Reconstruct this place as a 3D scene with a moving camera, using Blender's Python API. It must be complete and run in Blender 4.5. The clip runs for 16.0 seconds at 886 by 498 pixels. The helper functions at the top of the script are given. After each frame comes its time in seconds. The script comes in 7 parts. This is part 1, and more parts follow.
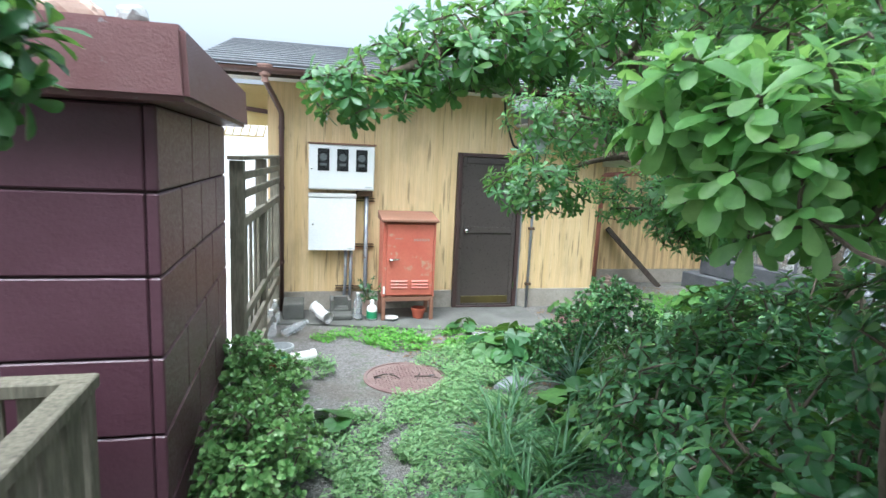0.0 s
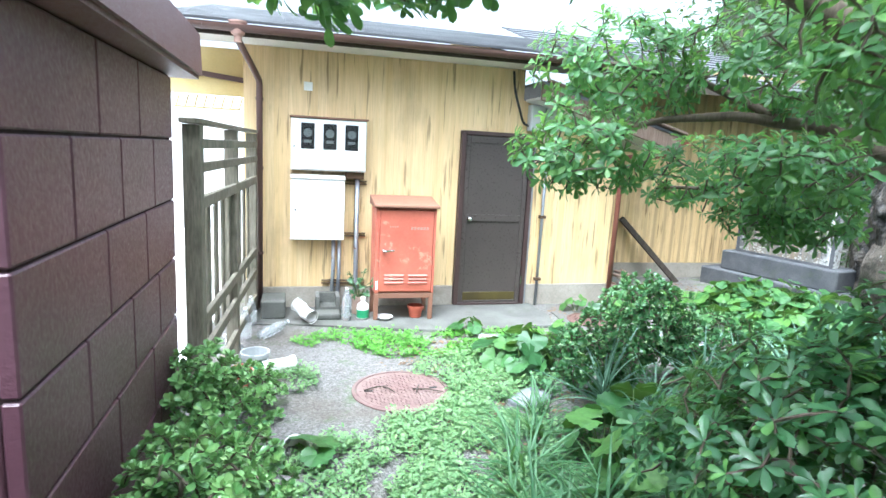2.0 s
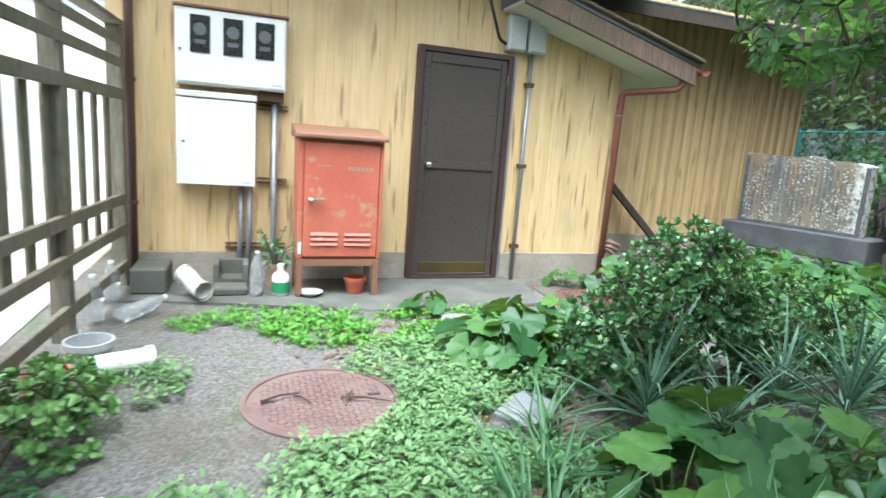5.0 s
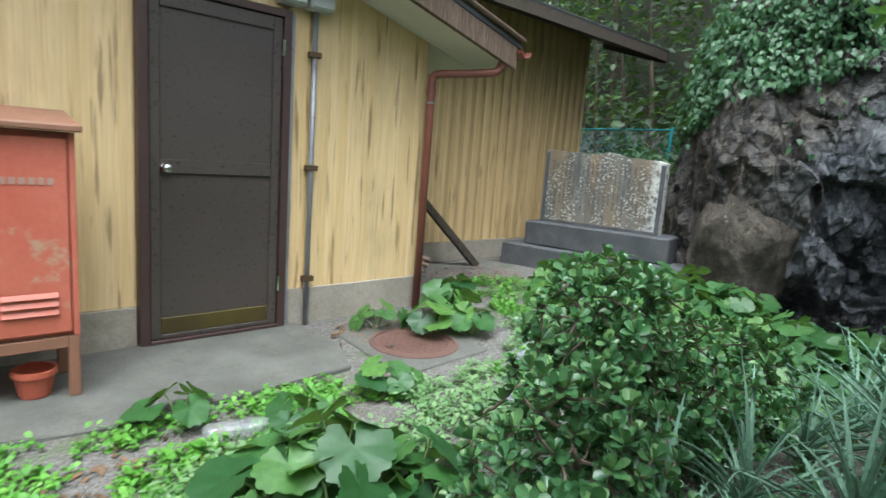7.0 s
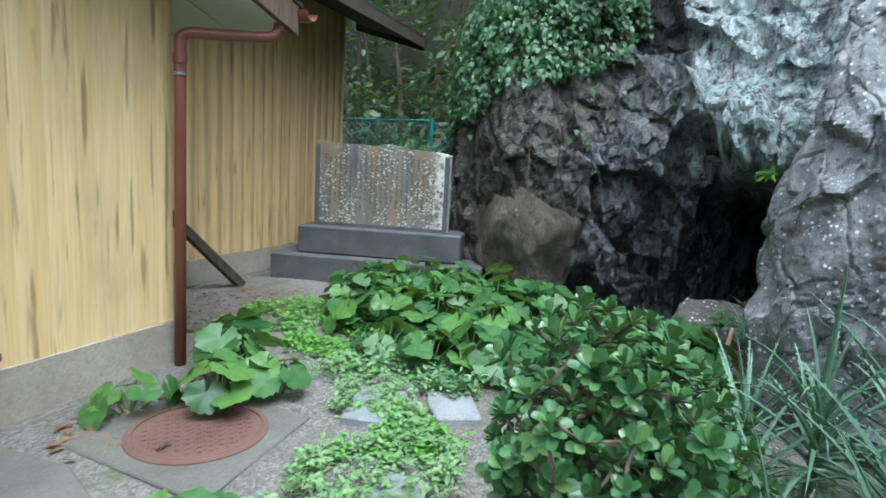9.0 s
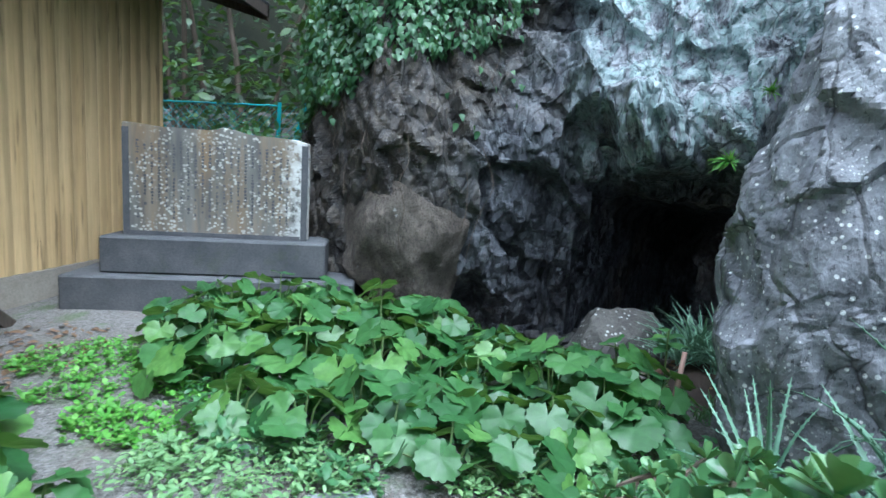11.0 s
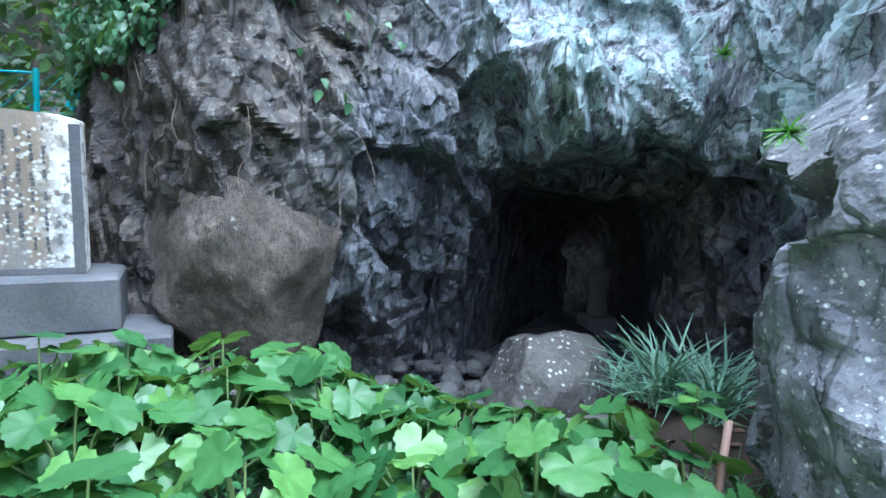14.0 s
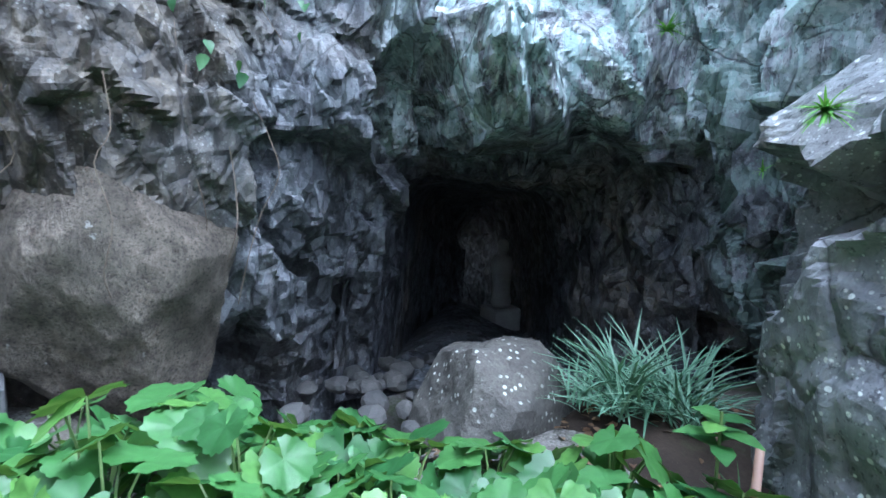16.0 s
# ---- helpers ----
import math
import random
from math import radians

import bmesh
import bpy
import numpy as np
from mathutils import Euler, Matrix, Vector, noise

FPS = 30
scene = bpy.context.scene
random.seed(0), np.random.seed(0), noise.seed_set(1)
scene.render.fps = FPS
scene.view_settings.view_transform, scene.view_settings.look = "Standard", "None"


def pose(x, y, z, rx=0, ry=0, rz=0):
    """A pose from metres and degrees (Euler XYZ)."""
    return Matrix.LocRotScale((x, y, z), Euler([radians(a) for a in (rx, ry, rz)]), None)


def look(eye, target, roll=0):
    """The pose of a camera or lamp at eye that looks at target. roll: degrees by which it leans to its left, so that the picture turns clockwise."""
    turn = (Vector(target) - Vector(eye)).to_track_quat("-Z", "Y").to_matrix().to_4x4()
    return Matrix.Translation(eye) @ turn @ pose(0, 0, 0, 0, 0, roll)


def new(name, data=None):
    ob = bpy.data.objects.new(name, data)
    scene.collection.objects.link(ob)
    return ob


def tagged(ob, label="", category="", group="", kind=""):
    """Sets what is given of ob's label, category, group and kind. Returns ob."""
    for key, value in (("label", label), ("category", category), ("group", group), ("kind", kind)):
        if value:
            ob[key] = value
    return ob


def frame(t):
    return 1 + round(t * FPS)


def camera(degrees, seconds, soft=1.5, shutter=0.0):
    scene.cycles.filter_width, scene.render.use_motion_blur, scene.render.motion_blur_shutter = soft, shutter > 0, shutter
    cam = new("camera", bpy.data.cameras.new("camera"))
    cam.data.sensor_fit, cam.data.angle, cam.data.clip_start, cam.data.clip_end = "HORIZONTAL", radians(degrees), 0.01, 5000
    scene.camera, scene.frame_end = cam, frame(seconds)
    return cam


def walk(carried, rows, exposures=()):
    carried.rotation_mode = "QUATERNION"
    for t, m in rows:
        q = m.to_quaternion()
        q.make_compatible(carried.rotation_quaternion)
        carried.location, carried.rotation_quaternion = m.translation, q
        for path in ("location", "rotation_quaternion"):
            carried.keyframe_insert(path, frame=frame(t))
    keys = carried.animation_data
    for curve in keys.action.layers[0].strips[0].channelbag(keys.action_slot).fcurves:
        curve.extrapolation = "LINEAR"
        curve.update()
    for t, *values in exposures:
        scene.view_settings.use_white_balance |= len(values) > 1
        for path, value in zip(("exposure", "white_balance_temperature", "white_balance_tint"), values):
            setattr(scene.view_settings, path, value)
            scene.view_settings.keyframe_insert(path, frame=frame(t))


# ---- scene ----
cam = camera(75.9, 16.0, shutter=0.35)
PATH = [
    (0, (0.229, -0.165, 1.94), (0.706, 1.752, 1.627), 2.6),
    (0.5, (0.33, 0.106, 1.901), (0.829, 2.017, 1.583), 2.7),
    (1, (0.315, 0.314, 1.867), (0.813, 2.225, 1.549), 2.7),
    (1.5, (0.302, 0.476, 1.857), (0.799, 2.385, 1.531), 2.8),
    (2, (0.344, 0.641, 1.775), (0.845, 2.548, 1.439), 3.0),
    (2.5, (0.425, 0.927, 1.65), (0.902, 2.838, 1.308), 3.0),
    (3, (0.451, 1.119, 1.621), (0.852, 3.046, 1.264), 3.2),
    (3.2, (0.444, 1.17, 1.606), (0.848, 3.096, 1.247), 3.2),
    (5.3, (0.846, 2.325, 1.181), (1.626, 4.132, 0.826), 4.4),
    (5.5, (0.905, 2.482, 1.213), (1.775, 4.249, 0.863), 4.5),
    (6, (1.099, 2.835, 1.191), (2.134, 4.514, 0.858), 4.4),
    (6.5, (1.212, 3.149, 1.217), (2.354, 4.757, 0.886), 4.4),
    (7, (1.288, 3.462, 1.197), (2.622, 4.918, 0.882), 4.2),
    (7.5, (1.441, 3.737, 1.179), (2.895, 5.076, 0.871), 4.1),
    (8, (1.601, 3.944, 1.186), (3.147, 5.175, 0.882), 3.9),
    (8.5, (1.696, 4.189, 1.173), (3.43, 5.142, 0.882), 3.5),
    (9, (1.774, 4.411, 1.188), (3.625, 5.114, 0.905), 3.2),
    (9.5, (2.009, 4.598, 1.188), (3.907, 5.162, 0.906), 3.0),
    (9.7, (2.112, 4.668, 1.206), (4.026, 5.172, 0.923), 2.9),
    (11.8, (3.02, 4.944, 1.079), (5.005, 4.935, 0.84), 2.7),
    (12, (3.109, 4.983, 1.088), (5.094, 4.911, 0.849), 2.4),
    (12.5, (3.295, 5.103, 1.098), (5.268, 4.879, 0.856), 2.1),
    (13, (3.51, 5.14, 1.084), (5.468, 4.815, 0.836), 1.9),
    (13.5, (3.74, 5.145, 1.098), (5.688, 4.769, 0.844), 1.8),
    (14, (3.895, 5.214, 1.096), (5.835, 4.801, 0.839), 1.9),
    (14.5, (4.016, 5.34, 1.114), (5.903, 4.73, 0.853), 1.8),
    (15, (4.117, 5.413, 1.118), (5.964, 4.694, 0.851), 1.6),
    (15.5, (4.266, 5.397, 1.101), (6.088, 4.622, 0.82), 1.5),
    (16, (4.442, 5.361, 1.09), (6.232, 4.516, 0.803), 1.4),
]
EXPOSURES = [(0.0, 0.82, 5500, 3.0), (1.0, 1.38, 5450, 3.0), (2.5, 1.6, 5350, 4.0), (3.2, 1.65, 5350, 4.0), (5.4, 0.72, 5750, 2.0), (6.0, 0.42, 5800, 2.5), (7.0, 0.42, 5800, 2.5), (8.0, 0.68, 5600, 2.0), (8.8, 0.58, 5500, 1.5), (9.5, 0.18, 5450, 1.5), (12.0, 1.1, 4900, 4.5), (13.0, 1.24, 4880, 5.0), (16.0, 1.4, 4920, 6.5)]
walk(cam, [(t, look(eye, target, roll)) for t, eye, target, roll in PATH], EXPOSURES)

# ---- world and light: an overcast day ----
world = bpy.data.worlds.new("overcast_sky")
scene.world = world
world.use_nodes = True
wn = world.node_tree.nodes
sky = wn.new("ShaderNodeTexSky")
sky.sky_type = "NISHITA"
sky.sun_disc = False
sky.sun_elevation, sky.sun_rotation = radians(68.4), radians(222)
sky.air_density, sky.dust_density, sky.ozone_density = 0.7, 9.0, 1.0
wn["Background"].inputs["Strength"].default_value = 0.15
# thin cloud all over: the sky's colour is paler and more even than blue air
cloud = wn.new("ShaderNodeHueSaturation")
cloud.inputs["Saturation"].default_value, cloud.inputs["Value"].default_value = 0.25, 2.0
world.node_tree.links.new(sky.outputs[0], cloud.inputs["Color"])
world.node_tree.links.new(cloud.outputs[0], wn["Background"].inputs["Color"])
sun = new("sun", bpy.data.lights.new("sun", "SUN"))
sun.data.energy, sun.data.angle, sun.data.color = 0.8, radians(110), (1.0, 0.99, 0.96)
sun.matrix_world = look((-1.8, -2.0, 6.8), (0, 0, 0))


# ---- materials ----
class Nodes:
    """A small writer of node trees for one material."""

    def __init__(self, name):
        self.m = bpy.data.materials.new(name)
        self.m.use_nodes = True
        self.t = self.m.node_tree
        self.b = self.t.nodes["Principled BSDF"]
        self.co = self.t.nodes.new("ShaderNodeTexCoord").outputs["Object"]
        self.geo = self.t.nodes.new("ShaderNodeNewGeometry")
        self.info = self.t.nodes.new("ShaderNodeObjectInfo")

    def put(self, sock, v):
        if hasattr(v, "is_output"):
            self.t.links.new(v, sock)
        elif v is not None:
            sock.default_value = v

    def where(self, scale=(1, 1, 1), rot=(0, 0, 0), world=True, shift=None):
        n = self.t.nodes.new("ShaderNodeMapping")
        self.put(n.inputs[0], self.geo.outputs["Position"] if world else self.co)
        n.inputs["Scale"].default_value = scale
        n.inputs["Rotation"].default_value = [radians(a) for a in rot]
        if shift is not None:
            self.put(n.inputs["Location"], shift)
        return n.outputs[0]

    def noise(self, vec, scale, detail=4, rough=0.55, distort=0.0):
        n = self.t.nodes.new("ShaderNodeTexNoise")
        self.put(n.inputs["Vector"], vec)
        n.inputs["Scale"].default_value, n.inputs["Detail"].default_value = scale, detail
        n.inputs["Roughness"].default_value, n.inputs["Distortion"].default_value = rough, distort
        return n.outputs["Fac"]

    def voronoi(self, vec, scale, out="Distance", feature="F1"):
        n = self.t.nodes.new("ShaderNodeTexVoronoi")
        n.feature = feature
        self.put(n.inputs["Vector"], vec)
        n.inputs["Scale"].default_value = scale
        return n.outputs[out]

    def ramp(self, fac, *stops):
        n = self.t.nodes.new("ShaderNodeValToRGB")
        self.put(n.inputs[0], fac)
        e = n.color_ramp.elements
        while len(e) < len(stops):
            e.new(0.5)
        for k, (p, c) in zip(e, stops):
            k.position = p
            k.color = (c, c, c, 1) if isinstance(c, (int, float)) else (*c, 1)
        return n.outputs[0]

    def mix(self, fac, a, b, mode="MIX"):
        n = self.t.nodes.new("ShaderNodeMix")
        n.data_type, n.blend_type = "RGBA", mode
        self.put(n.inputs["Factor"], fac)
        for i, v in ((6, a), (7, b)):
            self.put(n.inputs[i], (*v, 1) if isinstance(v, tuple) else v)
        return n.outputs[2]

    def math(self, op, a, b=0.0):
        n = self.t.nodes.new("ShaderNodeMath")
        n.operation = op
        self.put(n.inputs[0], a)
        self.put(n.inputs[1], b)
        return n.outputs[0]

    def axis(self, vec, i):
        n = self.t.nodes.new("ShaderNodeSeparateXYZ")
        self.put(n.inputs[0], vec)
        return n.outputs[i]

    def done(self, color, rough=0.6, metal=0.0, bump=None, depth=0.01, strength=0.5, spec=None, **more):
        self.put(self.b.inputs["Base Color"], (*color, 1) if isinstance(color, tuple) else color)
        self.put(self.b.inputs["Roughness"], rough)
        self.put(self.b.inputs["Metallic"], metal)
        if spec is not None:
            self.b.inputs["Specular IOR Level"].default_value = spec
        for key, v in more.items():
            self.put(self.b.inputs[key.replace("_", " ")], v)
        if bump is not None:
            n = self.t.nodes.new("ShaderNodeBump")
            n.inputs["Distance"].default_value, n.inputs["Strength"].default_value = depth, strength
            self.put(n.inputs["Height"], bump)
            self.t.links.new(n.outputs[0], self.b.inputs["Normal"])
        return self.m


def painted(name, a, b, rough=0.5, metal=0.0, scale=9.0, depth=0.002, rust=None, amount=0.66, grain=0.25):
    """Paint or plain stuff in two tones, with an optional second colour in patches."""
    n = Nodes(name)
    w = n.where()
    big = n.noise(w, scale * 0.3, 5)
    fine = n.noise(w, scale * 9, 4)
    c = n.mix(n.ramp(big, (0.35, 0.0), (0.65, 1.0)), a, b)
    c = n.mix(n.ramp(fine, (0.3, grain), (0.7, 0.0)), c, tuple(v * 0.55 for v in a))
    if rust:
        c = n.mix(n.ramp(n.noise(w, scale * 0.8, 8, 0.7), (amount, 0.0), (amount + 0.06, 1.0)), c, rust)
    return n.done(c, n.ramp(fine, (0.3, max(0.05, rough - 0.12)), (0.7, min(1, rough + 0.15))), metal, fine, depth, 0.4)


def wood_print(name, a, b, dark, rough=0.45, groove_shade=0.0):
    """Siding with a printed grain: long streaks and dark flames, shifted from board to board."""
    n = Nodes(name)
    sh = n.t.nodes.new("ShaderNodeCombineXYZ")
    n.put(sh.inputs[2], n.math("MULTIPLY", n.info.outputs["Random"], 37.0))
    n.put(sh.inputs[0], n.math("MULTIPLY", n.info.outputs["Random"], 11.0))
    w = n.where((1, 1, 0.03), shift=sh.outputs[0])
    w2 = n.where((1, 1, 0.075), shift=sh.outputs[0])
    lines = n.noise(w, 90, 4, 0.6, 0.1)
    wide = n.noise(w, 14, 3, 0.5)
    flame = n.noise(w2, 22, 3, 0.5, 0.3)
    c = n.mix(n.ramp(wide, (0.3, 0.0), (0.7, 1.0)), a, b)
    c = n.mix(n.ramp(lines, (0.35, 0.38), (0.6, 0.0)), c, tuple(v * 0.6 for v in a))
    c = n.mix(n.ramp(flame, (0.60, 0.0), (0.69, 0.8)), c, dark)
    c = n.mix(n.math("MULTIPLY", n.info.outputs["Random"], 0.14), c, tuple(v * 0.8 for v in b))
    if groove_shade:
        # soft dark stripes put the shade of the board grooves into the colour
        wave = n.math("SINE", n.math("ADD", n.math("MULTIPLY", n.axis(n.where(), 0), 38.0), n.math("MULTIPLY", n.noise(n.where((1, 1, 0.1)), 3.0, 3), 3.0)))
        c = n.mix(n.math("MULTIPLY", n.ramp(wave, (0.0, 0.0), (1.0, groove_shade)), n.ramp(n.noise(n.where((1, 1, 0.2)), 2.5, 3), (0.35, 0.3), (0.6, 1.0))), c, dark)
    grime = n.noise(n.where((1.0, 1.0, 0.5)), 1.7, 6, 0.65)
    c = n.mix(n.ramp(grime, (0.52, 0.0), (0.78, 0.45)), c, (0.15, 0.11, 0.065))
    return n.done(c, n.ramp(grime, (0.3, rough), (0.8, rough + 0.25)), 0, lines, 0.002, 0.5)


def foliage(name, a, b, gloss=0.35, young=None, trans=0.25):
    """Leaves: each leaf takes its own tone; thin enough that some light passes."""
    n = Nodes(name)
    r = n.math("FRACT", n.math("ADD", n.geo.outputs["Random Per Island"], n.math("MULTIPLY", n.info.outputs["Random"], 3.7)))
    c = n.mix(n.ramp(r, (0.0, 0.0), (1.0, 1.0)), a, b)
    c = n.mix(n.math("MULTIPLY", n.info.outputs["Random"], 0.35), c, b)
    if young:
        c = n.mix(n.ramp(n.math("FRACT", n.math("MULTIPLY", r, 7.13)), (0.72, 0.0), (0.95, 0.8)), c, young)
    w = n.where()
    c = n.mix(n.ramp(n.noise(w, 38, 4), (0.4, 0.3), (0.62, 0.0)), c, tuple(v * 0.5 for v in a))
    m = n.done(c, gloss, 0, n.noise(w, 60, 3), 0.003, 0.35)
    tr = n.t.nodes.new("ShaderNodeBsdfTranslucent")
    n.put(tr.inputs["Color"], n.mix(0.5, c, (0.25, 0.42, 0.05)))
    sh = n.t.nodes.new("ShaderNodeMixShader")
    sh.inputs[0].default_value = trans
    out = n.t.nodes["Material Output"]
    n.t.links.new(n.b.outputs[0], sh.inputs[1])
    n.t.links.new(tr.outputs[0], sh.inputs[2])
    n.t.links.new(sh.outputs[0], out.inputs[0])
    return m


def ground_stuff():
    n = Nodes("gravelly_soil")
    w = n.where()
    peb = n.voronoi(w, 75, "Color")
    pebd = n.voronoi(w, 75)
    big = n.noise(w, 1.3, 6, 0.6)
    fine = n.noise(w, 45, 6, 0.7)
    c = n.mix(n.axis(peb, 0), (0.125, 0.12, 0.115), (0.27, 0.26, 0.25))
    c = n.mix(n.ramp(fine, (0.35, 0.6), (0.65, 0.0)), c, (0.085, 0.07, 0.055))
    c = n.mix(n.ramp(big, (0.5, 0.0), (0.64, 0.5)), c, (0.12, 0.10, 0.075))
    c = n.mix(n.ramp(n.noise(w, 3.1, 6, 0.65), (0.54, 0.0), (0.66, 0.6)), c, (0.075, 0.12, 0.035))
    h = n.math("SUBTRACT", n.math("MULTIPLY", fine, 0.8), pebd)
    return n.done(c, 0.9, 0, h, 0.012, 0.7, spec=0.2)


def concrete(name, a, b, moss=0.0):
    n = Nodes(name)
    w = n.where()
    big, fine = n.noise(w, 2.2, 7, 0.65), n.noise(w, 70, 5, 0.7)
    c = n.mix(n.ramp(big, (0.35, 0.0), (0.65, 1.0)), a, b)
    c = n.mix(n.ramp(fine, (0.3, 0.45), (0.6, 0.0)), c, tuple(v * 0.5 for v in a))
    c = n.mix(n.ramp(n.noise(w, 4.5, 7, 0.7), (0.56, 0.0), (0.7, moss)), c, (0.06, 0.075, 0.035))
    return n.done(c, 0.85, 0, n.math("ADD", fine, n.math("MULTIPLY", big, 0.6)), 0.006, 0.5, spec=0.25)


def rock_stuff():
    """Dark purplish rock with steep veins, pale lime runs, green crusts and round lichen."""
    n = Nodes("cliff_rock")
    w = n.where()
    tilt = n.where((1.0, 1.2, 0.9), (18, -28, 20))
    big, mid, fine = n.noise(w, 0.9, 6, 0.6), n.noise(tilt, 7.0, 6, 0.60, 0.0), n.noise(w, 34, 5, 0.7)
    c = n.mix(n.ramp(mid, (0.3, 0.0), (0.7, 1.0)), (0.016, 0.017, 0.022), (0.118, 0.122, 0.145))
    c = n.mix(n.ramp(big, (0.5, 0.0), (0.68, 0.7)), c, (0.247, 0.210, 0.158))
    x, y, z = (n.axis(w, i) for i in range(3))
    # a rust-brown stretch of the face, bounded by uneven edges
    wob = n.math("MULTIPLY", n.math("SUBTRACT", n.noise(w, 2.3, 5), 0.5), 1.0)
    yb = n.t.nodes.new("ShaderNodeMapRange")
    n.put(yb.inputs[0], n.math("ADD", n.math("ADD", y, wob), n.math("MULTIPLY", n.math("SUBTRACT", z, 1.2), 0.4)))
    yb.inputs[1].default_value, yb.inputs[2].default_value = 4.9, 5.4
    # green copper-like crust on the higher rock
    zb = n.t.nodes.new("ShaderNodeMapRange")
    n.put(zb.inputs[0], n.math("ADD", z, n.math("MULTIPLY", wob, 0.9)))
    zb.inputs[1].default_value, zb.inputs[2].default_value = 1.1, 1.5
    # the pale runs keep to the face above the cave
    span = n.t.nodes.new("ShaderNodeMapRange")
    n.put(span.inputs[0], n.math("ADD", y, n.math("MULTIPLY", wob, 0.6)))
    span.inputs[1].default_value, span.inputs[2].default_value, span.inputs[3].default_value, span.inputs[4].default_value = 4.0, 4.45, 1.0, 0.04
    lich = n.t.nodes.new("ShaderNodeMapRange")
    n.put(lich.inputs[0], x)
    lich.inputs[1].default_value, lich.inputs[2].default_value, lich.inputs[3].default_value, lich.inputs[4].default_value = 5.4, 6.0, 1.0, 0.12
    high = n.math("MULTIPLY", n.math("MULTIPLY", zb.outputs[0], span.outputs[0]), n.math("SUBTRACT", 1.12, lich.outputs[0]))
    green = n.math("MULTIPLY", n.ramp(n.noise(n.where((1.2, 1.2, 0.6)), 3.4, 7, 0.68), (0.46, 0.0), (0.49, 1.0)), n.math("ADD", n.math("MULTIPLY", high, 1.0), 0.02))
    # pale rock up here, paled further to offset light lost under the overhang
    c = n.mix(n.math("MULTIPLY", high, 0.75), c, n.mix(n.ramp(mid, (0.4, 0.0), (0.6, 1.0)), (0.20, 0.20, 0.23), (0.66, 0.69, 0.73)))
    def cells(vec, scale):
        """Broken facets: each cell's own tone, and its plane tilted its own way."""
        v = n.t.nodes.new("ShaderNodeTexVoronoi")
        v.inputs["Scale"].default_value = scale
        n.put(v.inputs["Vector"], vec)
        ops = []
        for op, a, b in (("SUBTRACT", vec, v.outputs["Position"]), ("SUBTRACT", v.outputs["Color"], (0.5, 0.5, 0.5))):
            m = n.t.nodes.new("ShaderNodeVectorMath")
            m.operation = op
            n.put(m.inputs[0], a)
            n.put(m.inputs[1], b)
            ops.append(m.outputs[0])
        dot = n.t.nodes.new("ShaderNodeVectorMath")
        dot.operation = "DOT_PRODUCT"
        n.put(dot.inputs[0], ops[0])
        n.put(dot.inputs[1], ops[1])
        return n.axis(v.outputs["Color"], 0), dot.outputs["Value"]

    blocks, block_h = cells(n.where((1.0, 1.25, 0.85), (15, -30, 20)), 6.5)
    flakes, flake_h = cells(n.where((1.0, 1.2, 0.9), (25, -20, 40)), 17.0)
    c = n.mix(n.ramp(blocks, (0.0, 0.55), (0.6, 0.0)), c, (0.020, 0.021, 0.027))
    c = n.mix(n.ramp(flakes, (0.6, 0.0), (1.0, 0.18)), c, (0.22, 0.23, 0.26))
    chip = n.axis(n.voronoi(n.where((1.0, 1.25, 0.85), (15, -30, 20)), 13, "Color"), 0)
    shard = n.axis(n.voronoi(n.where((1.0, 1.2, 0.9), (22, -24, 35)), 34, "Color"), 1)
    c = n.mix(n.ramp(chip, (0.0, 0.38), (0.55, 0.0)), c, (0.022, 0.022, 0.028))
    c = n.mix(n.ramp(shard, (0.7, 0.0), (1.0, 0.22)), c, (0.24, 0.25, 0.28))
    brown_rock = n.mix(n.ramp(mid, (0.38, 0.0), (0.66, 1.0)), (0.020, 0.016, 0.012), n.mix(n.ramp(chip, (0.4, 0.0), (0.6, 1.0)), (0.062, 0.048, 0.034), (0.115, 0.095, 0.070)))
    c = n.mix(green, c, n.mix(fine, (0.30, 0.42, 0.41), (0.52, 0.64, 0.62)))
    runs = n.noise(n.where((1.0, 1.0, 0.22)), 9.0, 6, 0.62, 0.2)
    thread = n.ramp(n.math("ABSOLUTE", n.math("SUBTRACT", runs, 0.5)), (0.012, 1.0), (0.035, 0.0))
    broad = n.ramp(n.noise(n.where((1.0, 1.0, 0.5)), 9.0, 7, 0.68, 0.0), (0.535, 0.0), (0.56, 1.0))
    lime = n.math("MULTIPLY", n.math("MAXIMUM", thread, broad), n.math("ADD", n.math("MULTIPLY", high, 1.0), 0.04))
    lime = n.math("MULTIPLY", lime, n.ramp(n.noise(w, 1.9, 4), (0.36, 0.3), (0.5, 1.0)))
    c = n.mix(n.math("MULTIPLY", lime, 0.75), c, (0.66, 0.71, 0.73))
    c = n.mix(n.math("MULTIPLY", lich.outputs[0], 0.62), c, n.mix(n.ramp(mid, (0.3, 0.0), (0.7, 1.0)), (0.125, 0.13, 0.145), (0.36, 0.37, 0.395)))
    c = n.mix(n.math("MULTIPLY", yb.outputs[0], 0.92), c, brown_rock)
    spot = n.math("MULTIPLY", n.ramp(n.math("ADD", n.voronoi(w, 24), n.math("MULTIPLY", n.noise(w, 30, 3), 0.22)), (0.27, 1.0), (0.33, 0.0)), n.ramp(n.noise(w, 2.7, 4, 0.6), (0.43, 0.0), (0.49, 1.0)))
    # round lichen grows on the open rock by the path
    spot = n.math("MULTIPLY", spot, lich.outputs[0])
    c = n.mix(n.math("MULTIPLY", spot, 0.92), c, (0.70, 0.72, 0.70))
